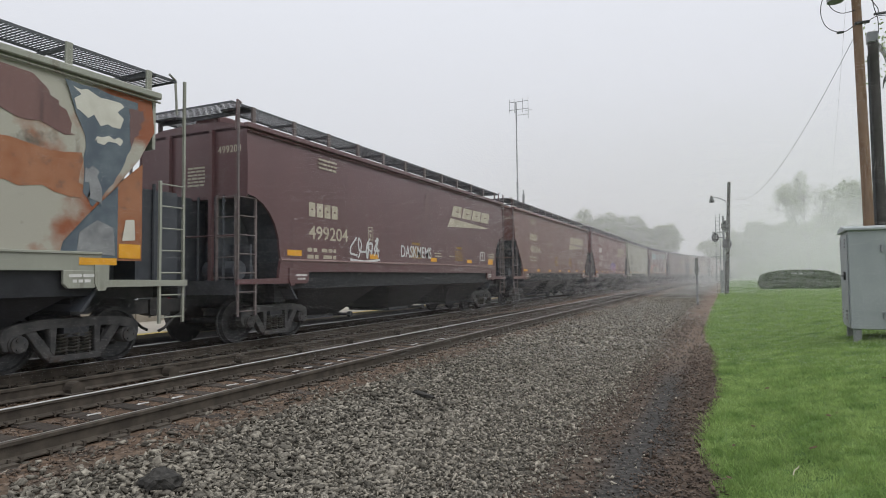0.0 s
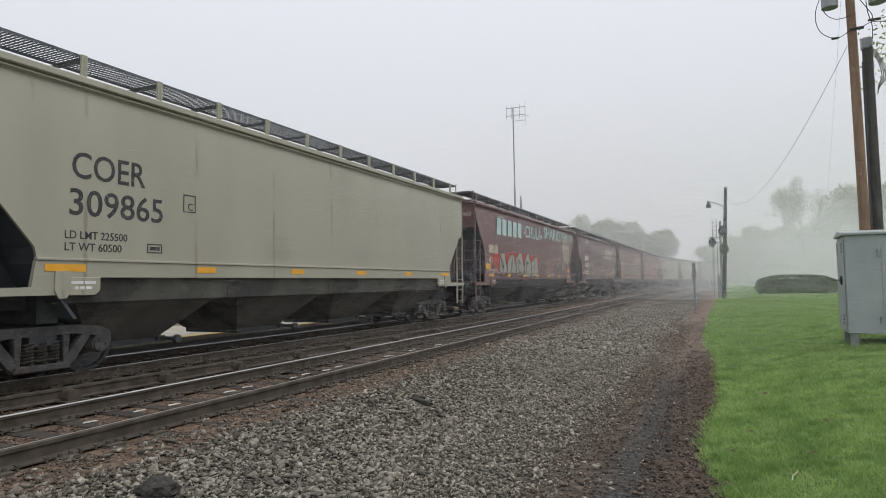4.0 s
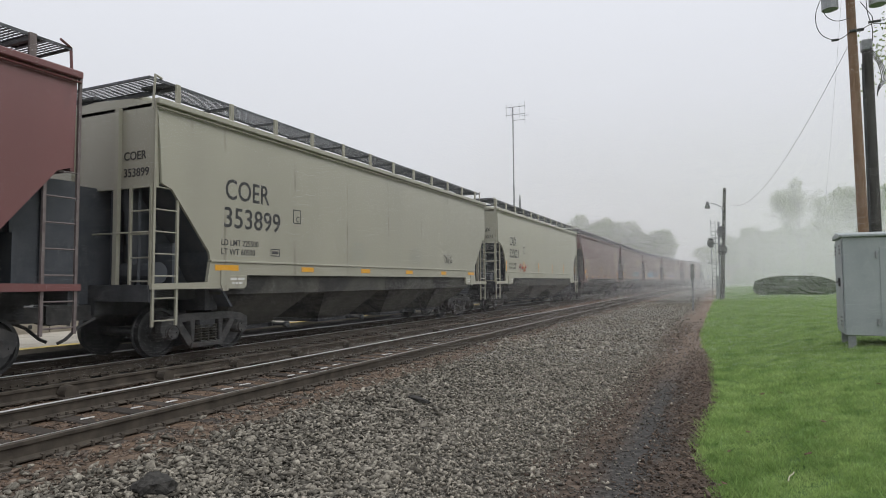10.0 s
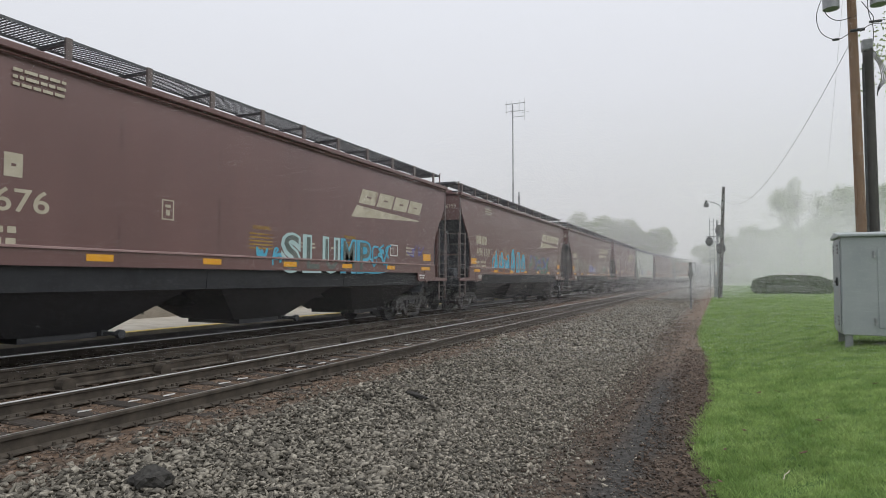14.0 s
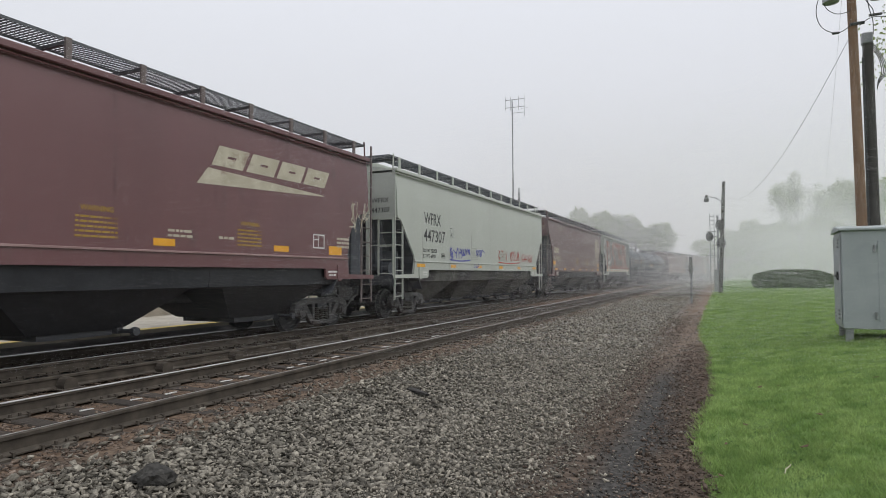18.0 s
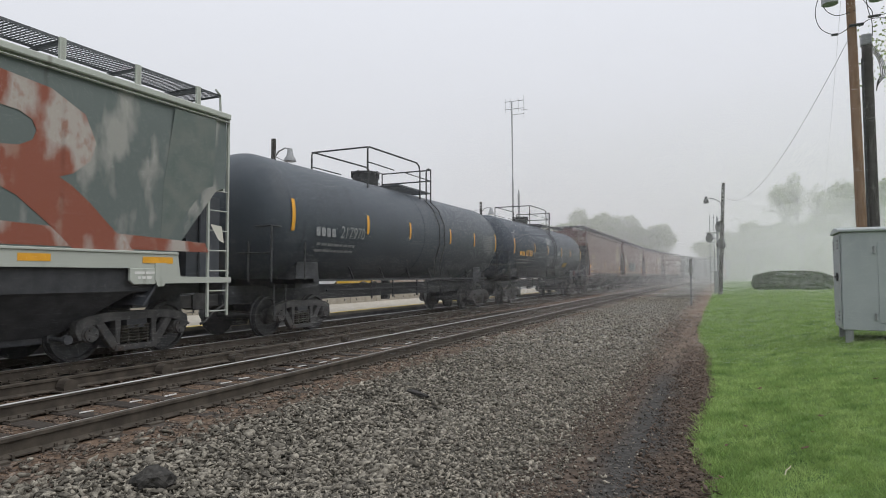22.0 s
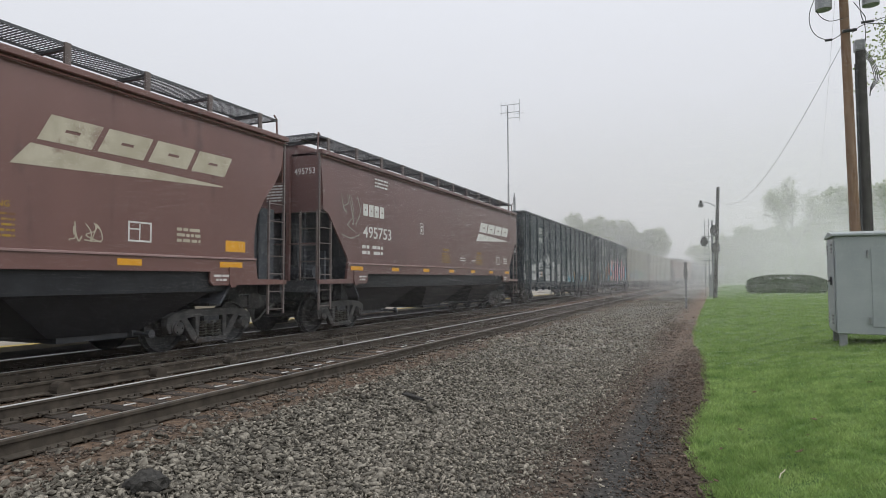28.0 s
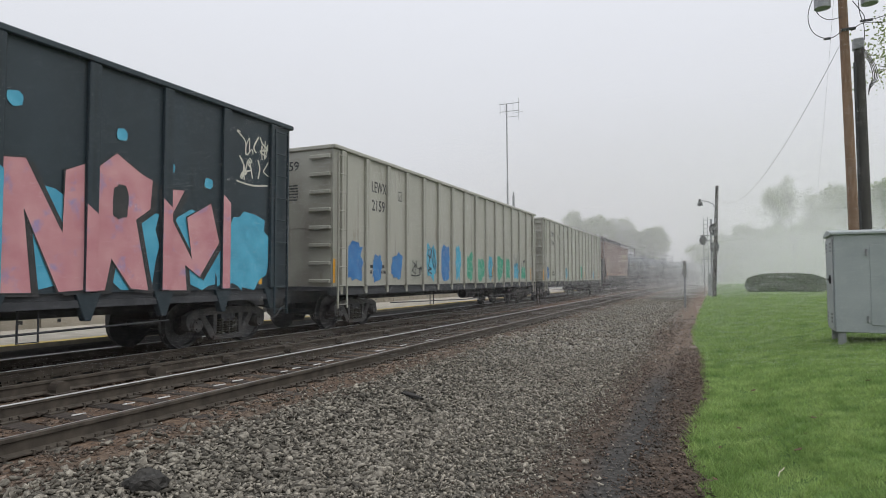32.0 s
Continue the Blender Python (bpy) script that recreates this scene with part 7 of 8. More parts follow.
def decorate(i, car, half):
    L = 2 * half
    if i == 0:
        rng = random.Random(10)

        def ragged(points, reach=0.06, cuts=5):
            """An outline whose edges are broken up like peeling paint."""
            out = []
            for (y0, z0), (y1, z1) in zip(points, points[1:] + points[:1]):
                for k in range(cuts):
                    out.append((y0 + (y1 - y0) * k / cuts + rng.uniform(-reach, reach) * (k > 0), z0 + (z1 - z0) * k / cuts + rng.uniform(-reach, reach) * (k > 0)))
            return out
        for mat, lift, reach, points in (
                (BLUESLATE, 0.003, 0.02, [(15.38, 4.36), (16.62, 4.30), (16.5, 3.5), (16.2, 2.9), (15.85, 2.5), (15.69, 2.7), (15.71, 3.57)]),
                (OFFWHITE, 0.006, 0.09, [(15.5, 4.28), (16.3, 4.22), (16.28, 3.8), (15.75, 3.85)]),
                (OFFWHITE, 0.006, 0.05, [(15.9, 3.6), (16.35, 3.62), (16.3, 3.52), (15.9, 3.5)]),
                (BROWNS[2], 0.0065, 0.05, [(16.45, 4.15), (16.72, 4.2), (16.7, 3.9), (16.5, 3.55)]),
                (RUSTORANGE, 0.003, 0.06, [(13.2, 3.3), (15.66, 3.3), (15.66, 2.62), (14.6, 2.74), (13.2, 2.6)]),
                (BROWNS[4], 0.003, 0.08, [(13.0, 4.3), (14.9, 4.3), (15.3, 4.0), (15.55, 3.55), (14.4, 3.75), (13.0, 3.65)]),
                (GALV, 0.007, 0.07, [(15.74, 3.1), (15.95, 3.05), (16.0, 2.55), (15.78, 2.6)]),
                (SLATE, 0.003, 0.04, [(12.6, 2.35), (14.2, 2.3), (14.0, 1.9), (12.6, 1.9)])):
            sprayed(car, half, 0, 0, flat("paint_patch", [ragged(points, reach)], mat), "", SIDE + lift)
        # the flat plate that fills the corner below the slope
        for name, mat, x, points in (("corner_plate", RUSTORANGE, -0.03, [(15.36, 1.68), (16.75, 1.68), (16.75, 3.3), (16.24, 2.86), (15.82, 2.42), (15.36, 1.95)]),
                                     ("paint_patch", BLUESLATE, -0.026, [(15.36, 1.68), (16.3, 1.68), (16.3, 2.88), (15.82, 2.40), (15.36, 1.95)]),
                                     ("paint_patch", GALV, -0.020, [(15.62, 1.78), (16.26, 1.76), (16.22, 2.2), (15.95, 2.3), (15.66, 2.1)]),
                                     ("paint_patch", OFFWHITE, -0.020, [(16.38, 2.0), (16.62, 2.02), (16.6, 2.36), (16.44, 2.34)]),
                                     ("reflector", REFLECT, -0.018, [(16.32, 1.72), (16.72, 1.72), (16.72, 1.95), (16.32, 1.95)])):
            sprayed(car, half, 0, 0, flat(name, [points], mat), "", SIDE + x)
    elif i == 1:
        sprayed(car, half, 7.35, 1.98, lettering("DASKMEMS", 0.36, SPRAYWHITE, 2.1), "white sprayed word")
        tag(car, half, 4.65, 1.88, 1.5, 0.55, 31, SPRAYWHITE, 4, 0.06)
        streak(car, half, 9.0, 3.2, 4.1, 0.3, BROWNS[2], 1)
    elif i == 3:
        tag(car, half, 5.75, 2.0, 1.1, 0.4, 5, SPRAYWHITE, 4, 0.03)
        tag(car, half, 7.4, 2.02, 0.5, 0.35, 6, SPRAYWHITE, 2, 0.03)
        piece(car, half, 8.4, 1.62, 2.5, 0.78, 8, SPRAYPINK, SPRAYBLUE, SPRAYBLUE, 5)
        tag(car, half, 5.6, 1.6, 0.2, 0.2, 12, SPRAYSKY, 1, 0.05)
    elif i == 5:
        sprayed(car, half, 3.1, 3.42, flat("sprayed_word", [[(k * 0.75, 0.02 * k), (k * 0.75 + 0.55, 0), (k * 0.75 + 0.6, 0.72), (k * 0.75 + 0.05, 0.75)] for k in range(5)], SPRAYAQUA), "pale aqua sprayed blocks")
        for word, y, z, h, w in (("-CHULA-", 7.0, 3.55, 0.6, 3.4), ("SHARKS", 10.7, 3.72, 0.62, 3.8), ("-NOW", 14.55, 3.92, 0.42, 1.65), ("-203", 16.25, 3.84, 0.42, 1.5)):
            sprayed(car, half, y, z, lettering(word, h, SPRAYAQUA, w), "pale aqua sprayed words", SIDE + 0.012)
        piece(car, half, 3.2, 1.55, 6.2, 1.25, 44, GONGREY, DARKLETTER, SPRAYRED, 5)
        tag(car, half, 10.0, 2.0, 1.2, 0.35, 45, DARKLETTER, 4, 0.05)
        tag(car, half, 11.3, 1.62, 1.4, 0.25, 46, SPRAYWHITE, 5, 0.04)
        tag(car, half, 13.0, 1.95, 1.5, 0.35, 47, DARKLETTER, 5, 0.09)
    elif i == 6:
        streak(car, half, 9.6, 3.0, 4.2, 0.3, BROWNS[2], 2)
        tag(car, half, 11.9, 1.9, 0.3, 0.4, 48, CREAMPAINT, 1, 0.03)
    elif i == 7:
        tag(car, half, 3.3, 1.95, 1.3, 0.5, 50, CREAMPAINT, 4, 0.05)
        bm = bmesh.new()
        for line in (((4.9, 2.2), (5.4, 2.24), (5.85, 2.3)), ((6.1, 2.13), (6.6, 2.15), (7.1, 2.3)), ((7.34, 2.22), (7.7, 2.36), (8.1, 2.35), (8.96, 2.24)), ((9.16, 2.3), (9.5, 2.36), (9.88, 2.32))):
            ribbon(bm, smooth_line([(y, z) for y, z in line], 6), 0.07)
        sprayed(car, half, 0, 0, done("graffiti_stroke", bm, CREAMPAINT), "pale sweeping spray strokes", SIDE + 0.006)
        tag(car, half, 7.7, 1.75, 1.5, 0.36, 51, CREAMPAINT, 6, 0.035)
        tag(car, half, 9.9, 1.72, 1.5, 0.4, 510, CREAMPAINT, 5, 0.035)
        tag(car, half, 15.6, 3.3, 0.9, 0.5, 52, BROWNS[1], 4, 0.03)
        tag(car, half, 12.4, 2.05, 1.4, 0.45, 53, CREAMPAINT, 4, 0.04)
        tag(car, half, 10.5, 1.62, 2.0, 0.18, 54, CREAMPAINT, 7, 0.035)
    elif i == 8:
        tag(car, half, 1.2, 2.85, 1.0, 0.95, 55, BLUESLATE, 3, 0.04)
    elif i == 9:
        tag(car, half, 12.6, 2.0, 0.8, 0.3, 56, DARKLETTER, 3, 0.02)
    elif i == 10:
        tag(car, half, 3.94, 1.82, 1.3, 0.36, 57, SPRAYRED, 5, 0.04)
    elif i == 11:
        tag(car, half, 9.0, 1.85, 1.6, 0.6, 58, CREAMPAINT, 4, 0.025)
        tag(car, half, 6.2, 1.9, 1.5, 0.7, 59, BROWNS[2], 4, 0.05)
        sprayed(car, half, 12.0, 2.02, flat("paper_notice", [[(0, 0), (0.26, 0), (0.26, 0.3), (0, 0.3)]], OFFWHITE))
        tag(car, half, 16.0, 2.2, 0.7, 0.22, 60, SPRAYAQUA, 4, 0.02)
    elif i == 12:
        tag(car, half, 1.5, 2.5, 0.9, 1.4, 61, BLUESLATE, 3, 0.05)
        for k, c in enumerate("SLUMP"):
            sprayed(car, half, 8.98 + 0.78 * k, 1.56, bold(c, 0.78, SPRAYAQUA if k < 3 else SPRAYSKY, 0.74), "outlined graffiti letter", SIDE + 0.006)
            sprayed(car, half, 9.05 + 0.78 * k, 1.58, lettering(c, 0.74, SLATE, 0.58), "", SIDE + 0.011)
        tag(car, half, 8.2, 1.6, 0.8, 0.4, 63, SPRAYSKY, 3, 0.06)
        tag(car, half, 12.2, 1.6, 1.7, 0.7, 630, SPRAYSKY, 5, 0.07)
        tag(car, half, 15.0, 2.0, 1.1, 0.4, 64, SPRAYBLUE, 3, 0.03)
    elif i == 13:
        piece(car, half, 4.0, 1.55, 5.0, 1.15, 65, SPRAYSKY, SPRAYORANGE, None, 6)
        tag(car, half, 9.4, 1.6, 4.2, 0.9, 66, SPRAYGREEN, 5, 0.07)
        tag(car, half, 9.6, 1.7, 4.0, 0.8, 67, SPRAYBLUE, 5, 0.08)
    elif i == 14:
        tag(car, half, 2.2, 1.75, 2.6, 0.95, 68, GONGREY, 4, 0.07)
        tag(car, half, 5.3, 1.8, 1.8, 0.6, 69, GONGREY, 5, 0.05)
        piece(car, half, 7.2, 1.6, 2.6, 0.8, 70, SPRAYBLUE, SPRAYWHITE, WARNYELLOW, 5)
        bm = bmesh.new()
        for line in OUTLINES:
            ribbon(bm, [(y - half, z) for y, z in smooth_line(line, 3)], 0.028)
        part("graffiti_outline", done("graffiti_outline", bm, SPRAYWHITE), None, car, "white outlined graffiti letters", at=(SIDE + 0.014, 0, 0))
        tag(car, half, 13.25, 1.85, 0.9, 0.45, 74, SPRAYGREEN, 4, 0.05, SIDE + 0.01)
        tag(car, half, 15.0, 1.72, 1.5, 0.55, 73, SPRAYWHITE, 5, 0.035, SIDE + 0.01)
    elif i == 15:
        tag(car, half, 15.4, 2.5, 1.0, 0.8, 75, CREAMPAINT, 3, 0.03)
    elif i == 16:
        tag(car, half, 4.7, 1.92, 1.95, 0.42, 76, SPRAYBLUE, 7, 0.05)
        tag(car, half, 7.3, 2.08, 0.9, 0.26, 77, SPRAYBLUE, 5, 0.035)
        tag(car, half, 6.5, 1.62, 1.1, 0.16, 78, SPRAYBLUE, 5, 0.025)
        tag(car, half, 9.95, 1.92, 3.1, 0.5, 79, SPRAYRED, 7, 0.045)
        tag(car, half, 13.3, 1.92, 2.0, 0.42, 80, SPRAYRED, 6, 0.035)
    elif i == 17:
        streak(car, half, 8.2, 3.2, 4.2, 0.25, BROWNS[2], 3)
        sprayed(car, half, 12.0, 2.05, flat("paper_notice", [[(0, 0), (0.2, 0), (0.2, 0.12), (0, 0.12)]], OFFWHITE))
    elif i == 18:
        # pale flaking end panels, huge red letters, slate patch behind the number
        edge = hopper_cut(half, "square")
        pale = [(y + 0.01, z) for y, z in edge[:-1]] + [(2.0 - half, 1.9), (1.95 - half, 3.0), (1.72 - half, 4.38), (0.95 - half, 4.38)]
        part("paint_patch", flat("paint_patch", [pale], PALEFLAKE), None, car, "pale flaking paint", at=(SIDE + 0.002, 0, 0))
        part("paint_patch", flat("paint_patch", [[(-y - 0.3, z) for y, z in pale]], SLATE), None, car, at=(SIDE + 0.002, 0, 0))
        for c, y, w in (("D", 2.0, 2.0), ("S", 4.75, 2.15), ("T", 6.95, 1.55), ("E", 8.65, 2.0), ("R", 11.0, 3.6)):
            sprayed(car, half, y, 1.72, bold(c, 2.6, OLDRED, w), "huge flaking red letter", SIDE + 0.006)
        sprayed(car, half, 9.0, 1.95, flat("paint_patch", [[(-6.9, -0.12), (7.0, -0.12), (6.9, 0.05), (3.1, 0.2), (1.2, 0.05), (-2.1, 0.18), (-5.2, 0.06), (-6.85, 0.22)]], OLDRED), "", SIDE + 0.004)
        sprayed(car, half, 3.22, 2.35, blob(104, 1.55, 0.62, SLATE, "paint_patch", 0.05), "", SIDE + 0.012)
        for k, (c, y, z) in enumerate((("R", 0.98, 3.92), ("I", 1.14, 3.38), ("P", 1.42, 2.86))):
            me = bold(c, 0.5, SLATE, 0.42 if c != "I" else 0.3).copy()
            me.transform(Matrix.Rotation(-0.2, 4, "X"))
            sprayed(car, half, y, z, me, "dark sprayed letter", SIDE + 0.008)
        tag(car, half, 2.6, 2.66, 0.95, 0.36, 132, OFFWHITE, 3, 0.05, SIDE + 0.012)
        for k in range(2):
            sprayed(car, half, 2.45, 1.78 + 0.14 * k, bars([(0, 1.1 - 0.3 * (1 - k), 0, 0.08)], OFFWHITE, "stencilled_lines"), "", SIDE + 0.014)
        for k, (y, z, w, h) in enumerate(((4.9, 3.75, 0.35, 0.9), (5.25, 2.35, 0.22, 0.4), (10.8, 2.5, 0.5, 0.8), (16.2, 2.2, 0.35, 0.35))):
            sprayed(car, half, y, z, flat("peeled_patch", [[(-w / 2, h / 2), (w / 3, h / 2 * 0.8), (w / 2, -h / 2), (w * 0.1, -h * 0.35)]], OFFWHITE), "", SIDE + 0.012)
    elif i == 20:
        bm = bmesh.new()
        for line in (((8.0, 2.42), (8.14, 2.43), (8.3, 2.22), (8.26, 2.05), (8.13, 1.94), (8.4, 1.96)), ((8.4, 1.96), (8.68, 1.93), (8.73, 2.5), (8.75, 2.2), (8.92, 2.18)),
                     ((10.3, 2.36), (10.35, 2.56), (10.2, 2.82), (9.95, 2.4), (9.39, 1.84), (9.75, 1.92), (10.6, 1.84)), ((10.88, 2.34), (10.95, 2.5), (11.19, 2.62), (10.95, 1.95), (10.42, 1.42)),
                     ((10.42, 1.42), (10.84, 1.84), (11.29, 1.84)), ((11.29, 1.84), (11.46, 2.61), (11.41, 2.26), (11.56, 2.16))):
            ribbon(bm, smooth_line([(y - half, z - 2.79) for y, z in line], 8), 0.035)
        part("chalk_tag", on_round(done("chalk_tag", bm, SPRAYWHITE), 1.53, 0.0), None, car, "thin white sprayed scrawl", at=(0, 0, 2.79))
        for name, y0, y1, z0, z1, mat in (("paint_patch", 7.5, 8.4, 3.12, 3.5, GALV), ("paint_patch", 12.1, 12.98, 2.6, 2.95, GONBLACK), ("placard", 11.9, 12.83, 1.84, 2.13, WARNYELLOW)):
            bm = bmesh.new()
            n = 6
            for k in range(n):
                za, zb = z0 + (z1 - z0) * k / n, z0 + (z1 - z0) * (k + 1) / n
                prism(bm, [(y0 - half, za - 2.79), (y1 - half, za - 2.79), (y1 - half, zb - 2.79), (y0 - half, zb - 2.79)], 0, 0.003)
            part(name, on_round(done(name, bm, mat), 1.53, 0.0), None, car, at=(0, 0, 2.79))
    elif i == 22:
        piece(car, half, 5.2, 1.75, 4.6, 0.95, 150, BLUESLATE, SLATE, GONBLACK, 4)
        tag(car, half, 8.4, 1.75, 1.7, 0.9, 154, OFFWHITE, 2, 0.05, SIDE + 0.018)
        tag(car, half, 1.9, 2.6, 0.9, 1.2, 151, CREAMPAINT, 3, 0.03)
    elif i == 23:
        tag(car, half, 12.9, 1.95, 0.5, 0.3, 152, CREAMPAINT, 2, 0.02)
    elif i == 24:
        tag(car, half, 1.6, 2.6, 0.9, 1.0, 153, GONGREY, 3, 0.03)
    elif i in (25, 26):
        x = SIDE - 0.074
        first, step = 1.9, 1.43
        if i == 25:
            for y0, y1, z0, z1, rows, seed, st in ((0.75, 1.12, 1.25, 2.15, 2, 160, 0.07), (3.42, 4.5, 1.95, 2.55, 1, 161, 0.045), (3.4, 3.75, 1.3, 2.3, 2, 162, 0.07), (4.98, 5.25, 1.4, 2.5, 3, 163, 0.05), (5.25, 6.05, 2.1, 2.85, 1, 164, 0.06),
                                                   (6.62, 7.2, 2.0, 2.4, 1, 165, 0.07), (7.75, 8.7, 1.25, 2.3, 3, 166, 0.05), (9.15, 9.65, 1.3, 2.2, 3, 167, 0.05), (9.5, 10.15, 1.25, 1.55, 1, 168, 0.06), (10.75, 11.5, 1.3, 2.75, 1, 169, 0.035),
                                                   (12.1, 12.85, 1.5, 3.1, 1, 170, 0.035), (13.5, 14.3, 1.5, 2.9, 1, 171, 0.035), (14.85, 15.75, 1.5, 2.7, 1, 172, 0.04), (16.3, 17.2, 1.5, 2.4, 1, 173, 0.045), (17.75, 18.6, 1.4, 2.6, 2, 174, 0.035)):
                h = (z1 - z0) / rows
                for r in range(rows):
                    tag(car, half, y0, z0 + h * r + 0.04, y1 - y0, h * 0.86, seed + 20 * r, SPRAYWHITE, 4 if y1 - y0 > 0.7 else 3, st, x)
            for y0, z0, w, h, n, seed in ((2.1, 1.25, 0.95, 0.95, 4, 400), (5.2, 1.2, 0.85, 0.8, 3, 410), (6.65, 1.2, 0.55, 0.7, 2, 420)):
                for k in range(n):
                    for r in range(2):
                        sprayed(car, half, y0 + w * (k + 0.5) / n, z0 + h * (0.27 + 0.48 * r), blob(seed + 3 * k + r, w / n * 1.0, h * 0.46, SPRAYWHITE, "bubble_letter", 0.1), "", x + 0.001)
                tag(car, half, y0, z0 + 0.05, w, h, seed + 9, GONBLACK, n + 1, 0.025, x + 0.006)
            for y0, seed in ((10.8, 430), (12.1, 431), (14.9, 432), (16.4, 433)):
                tag(car, half, y0, 1.25, 0.9, 0.28, seed, SPRAYSKY, 5, 0.05, x + 0.003)
            end = scrawl(440, 0.75, 0.35, 3, 0.03, SPRAYWHITE).copy()
            end.transform(Matrix.Rotation(-math.pi / 2, 4, "Z"))
            part("graffiti_tag", end, None, car, at=(0.35, 0.742 - half, 2.6))
            sprayed(car, half, first + step + 0.9, 1.5, flat("red_patch", [[(0, 0), (0.12, 0), (0.12, 0.3), (0, 0.3)]], SPRAYORANGE), "", x)
        else:
            for r, (z, h) in enumerate(((2.35, 0.42), (1.95, 0.36), (1.78, 0.2))):
                tag(car, half, 2.08, z, 0.95 if r < 2 else 0.4, h, 190 + 40 * r, SPRAYAQUA, 4, 0.04, x)
            end = scrawl(441, 0.75, 0.45, 4, 0.04, SPRAYGREEN).copy()
            end.transform(Matrix.Rotation(-math.pi / 2, 4, "Z"))
            part("graffiti_tag", end, None, car, at=(0.1, 0.742 - half, 1.65))
            for k, word in enumerate(("THE", "MOB", "RULES")):
                sprayed(car, half, first + step + 0.2, 2.55 - 0.27 * k, lettering(word, 0.2, SPRAYWHITE), "white sprayed words", x + 0.002)
            bm = bmesh.new()
            ribbon(bm, [(0.35, 0.5), (0.36, 0.25), (0.25, 0.2)], 0.035), ribbon(bm, [(0.2, 0.0), (0.36, -0.25), (0.46, 0.05)], 0.035)
            sprayed(car, half, first + step + 0.2, 3.0, done("sprayed_arrow", bm, SPRAYWHITE), "", x + 0.002)
            tag(car, half, first + step + 0.55, 1.3, 0.8, 0.55, 191, SPRAYAQUA, 4, 0.05, x + 0.004)
            sprayed(car, half, first + step - 0.3, 1.4, flat("red_patch", [[(0, 0), (0.12, 0), (0.12, 0.3), (0, 0.3)]], SPRAYORANGE), "", x)
            a, b = first + step * 2 + 0.12, first + step * 12 - 0.12
            for k in range(2, 12):
                y = first + step * k
                mats = SPRAYSKY
                sprayed(car, half, y + step / 2, 1.95, blob(200 + k, step * 0.82, 1.5, mats, "paint_cloud", 0.12), "", x + 0.001)
            # the crouching striped beast, in plain patches
            sprayed(car, half, first + step * 2.75, 1.9, blob(220, 1.7, 1.2, BEAST, "beast_body", 0.14), "tawny painted beast", x + 0.006)
            sprayed(car, half, first + step * 3.6, 2.3, blob(221, 0.95, 1.05, BEAST, "beast_head", 0.14), "tawny painted beast", x + 0.008)
            tag(car, half, first + step * 2.1, 1.3, 2.4, 1.4, 222, DARKLETTER, 6, 0.09, x + 0.012)
            sprayed(car, half, first + step * 3.8, 2.0, blob(223, 0.45, 0.6, SPRAYRED, "beast_mouth", 0.2), "", x + 0.014)
            # five tall pink letters with dark shadows
            shapes = (((8.3, 2.75), (8.6, 3.1), (9.95, 3.15), (9.9, 2.68), (9.1, 2.74), (9.0, 2.42), (10.05, 2.12), (9.95, 1.34), (8.1, 1.18), (8.0, 1.6), (9.05, 1.68), (9.1, 1.9), (8.2, 2.12)),
                      ((10.45, 3.0), (11.25, 3.15), (11.4, 2.2), (11.85, 2.2), (11.8, 3.3), (12.75, 3.4), (13.0, 1.16), (12.2, 1.16), (12.0, 1.75), (11.4, 1.72), (11.4, 1.16), (10.5, 1.14)),
                      ((13.2, 3.04), (13.77, 3.1), (14.32, 2.08), (14.33, 3.01), (14.66, 3.16), (14.7, 1.2), (14.27, 1.17), (13.75, 2.36), (13.9, 1.17), (13.25, 1.18)),
                      ((14.78, 3.08), (15.2, 3.43), (15.69, 3.16), (15.92, 3.07), (15.88, 2.56), (15.6, 2.36), (15.87, 1.17), (15.5, 1.2), (15.14, 1.68), (15.05, 1.18), (14.8, 1.19)),
                      ((16.08, 2.98), (16.62, 2.99), (16.32, 2.47), (16.8, 1.75), (16.66, 2.5), (17.26, 2.83), (17.5, 2.07), (17.0, 1.39), (16.65, 1.61), (16.7, 1.15), (16.12, 1.16)))
            for k, poly in enumerate(shapes):
                sprayed(car, half, 0, 0, flat("letter_shadow", [[(y + 0.1, z - 0.05) for y, z in poly]], DARKLETTER, 0, 0.002), "", x + 0.010)
                sprayed(car, half, 0, 0, flat("letter_shape", [poly], SPRAYPINK, 0, 0.002), "tall pink painted letter", x + 0.016)
                bm = bmesh.new()
                ribbon(bm, list(poly) + [poly[0]], 0.035)
                sprayed(car, half, 0, 0, done("letter_outline", bm, DARKLETTER), "", x + 0.016)
            sprayed(car, half, 15.28, 2.62, blob(231, 0.28, 0.55, DARKLETTER, "letter_hole", 0.12), "", x + 0.0215)
            for k, (y, z, r) in enumerate(((18.35, 2.3, 0.1), (18.5, 2.55, 0.07), (16.3, 3.35, 0.09), (15.3, 3.75, 0.1), (13.6, 3.9, 0.11), (17.2, 3.2, 0.1))):
                sprayed(car, half, y, z, blob(232 + k, r * 2, r * 2, SPRAYSKY, "paint_dot", 0.1), "", x + 0.003)
            for k in range(5, 12):
                sprayed(car, half, first + step * k, 1.18, flat("paint_on_post", [[(-0.1, 0.0), (0.1, 0.0), (0.1, 1.2 + 0.25 * (k % 3)), (-0.1, 1.35 + 0.25 * (k % 3))]], SPRAYPINK if k % 4 else SPRAYSKY), "", SIDE + 0.001)
            tag(car, half, 17.95, 3.9, 0.95, 0.5, 224, OFFWHITE, 4, 0.035, x)
            tag(car, half, 17.95, 3.4, 0.95, 0.5, 226, OFFWHITE, 4, 0.035, x)
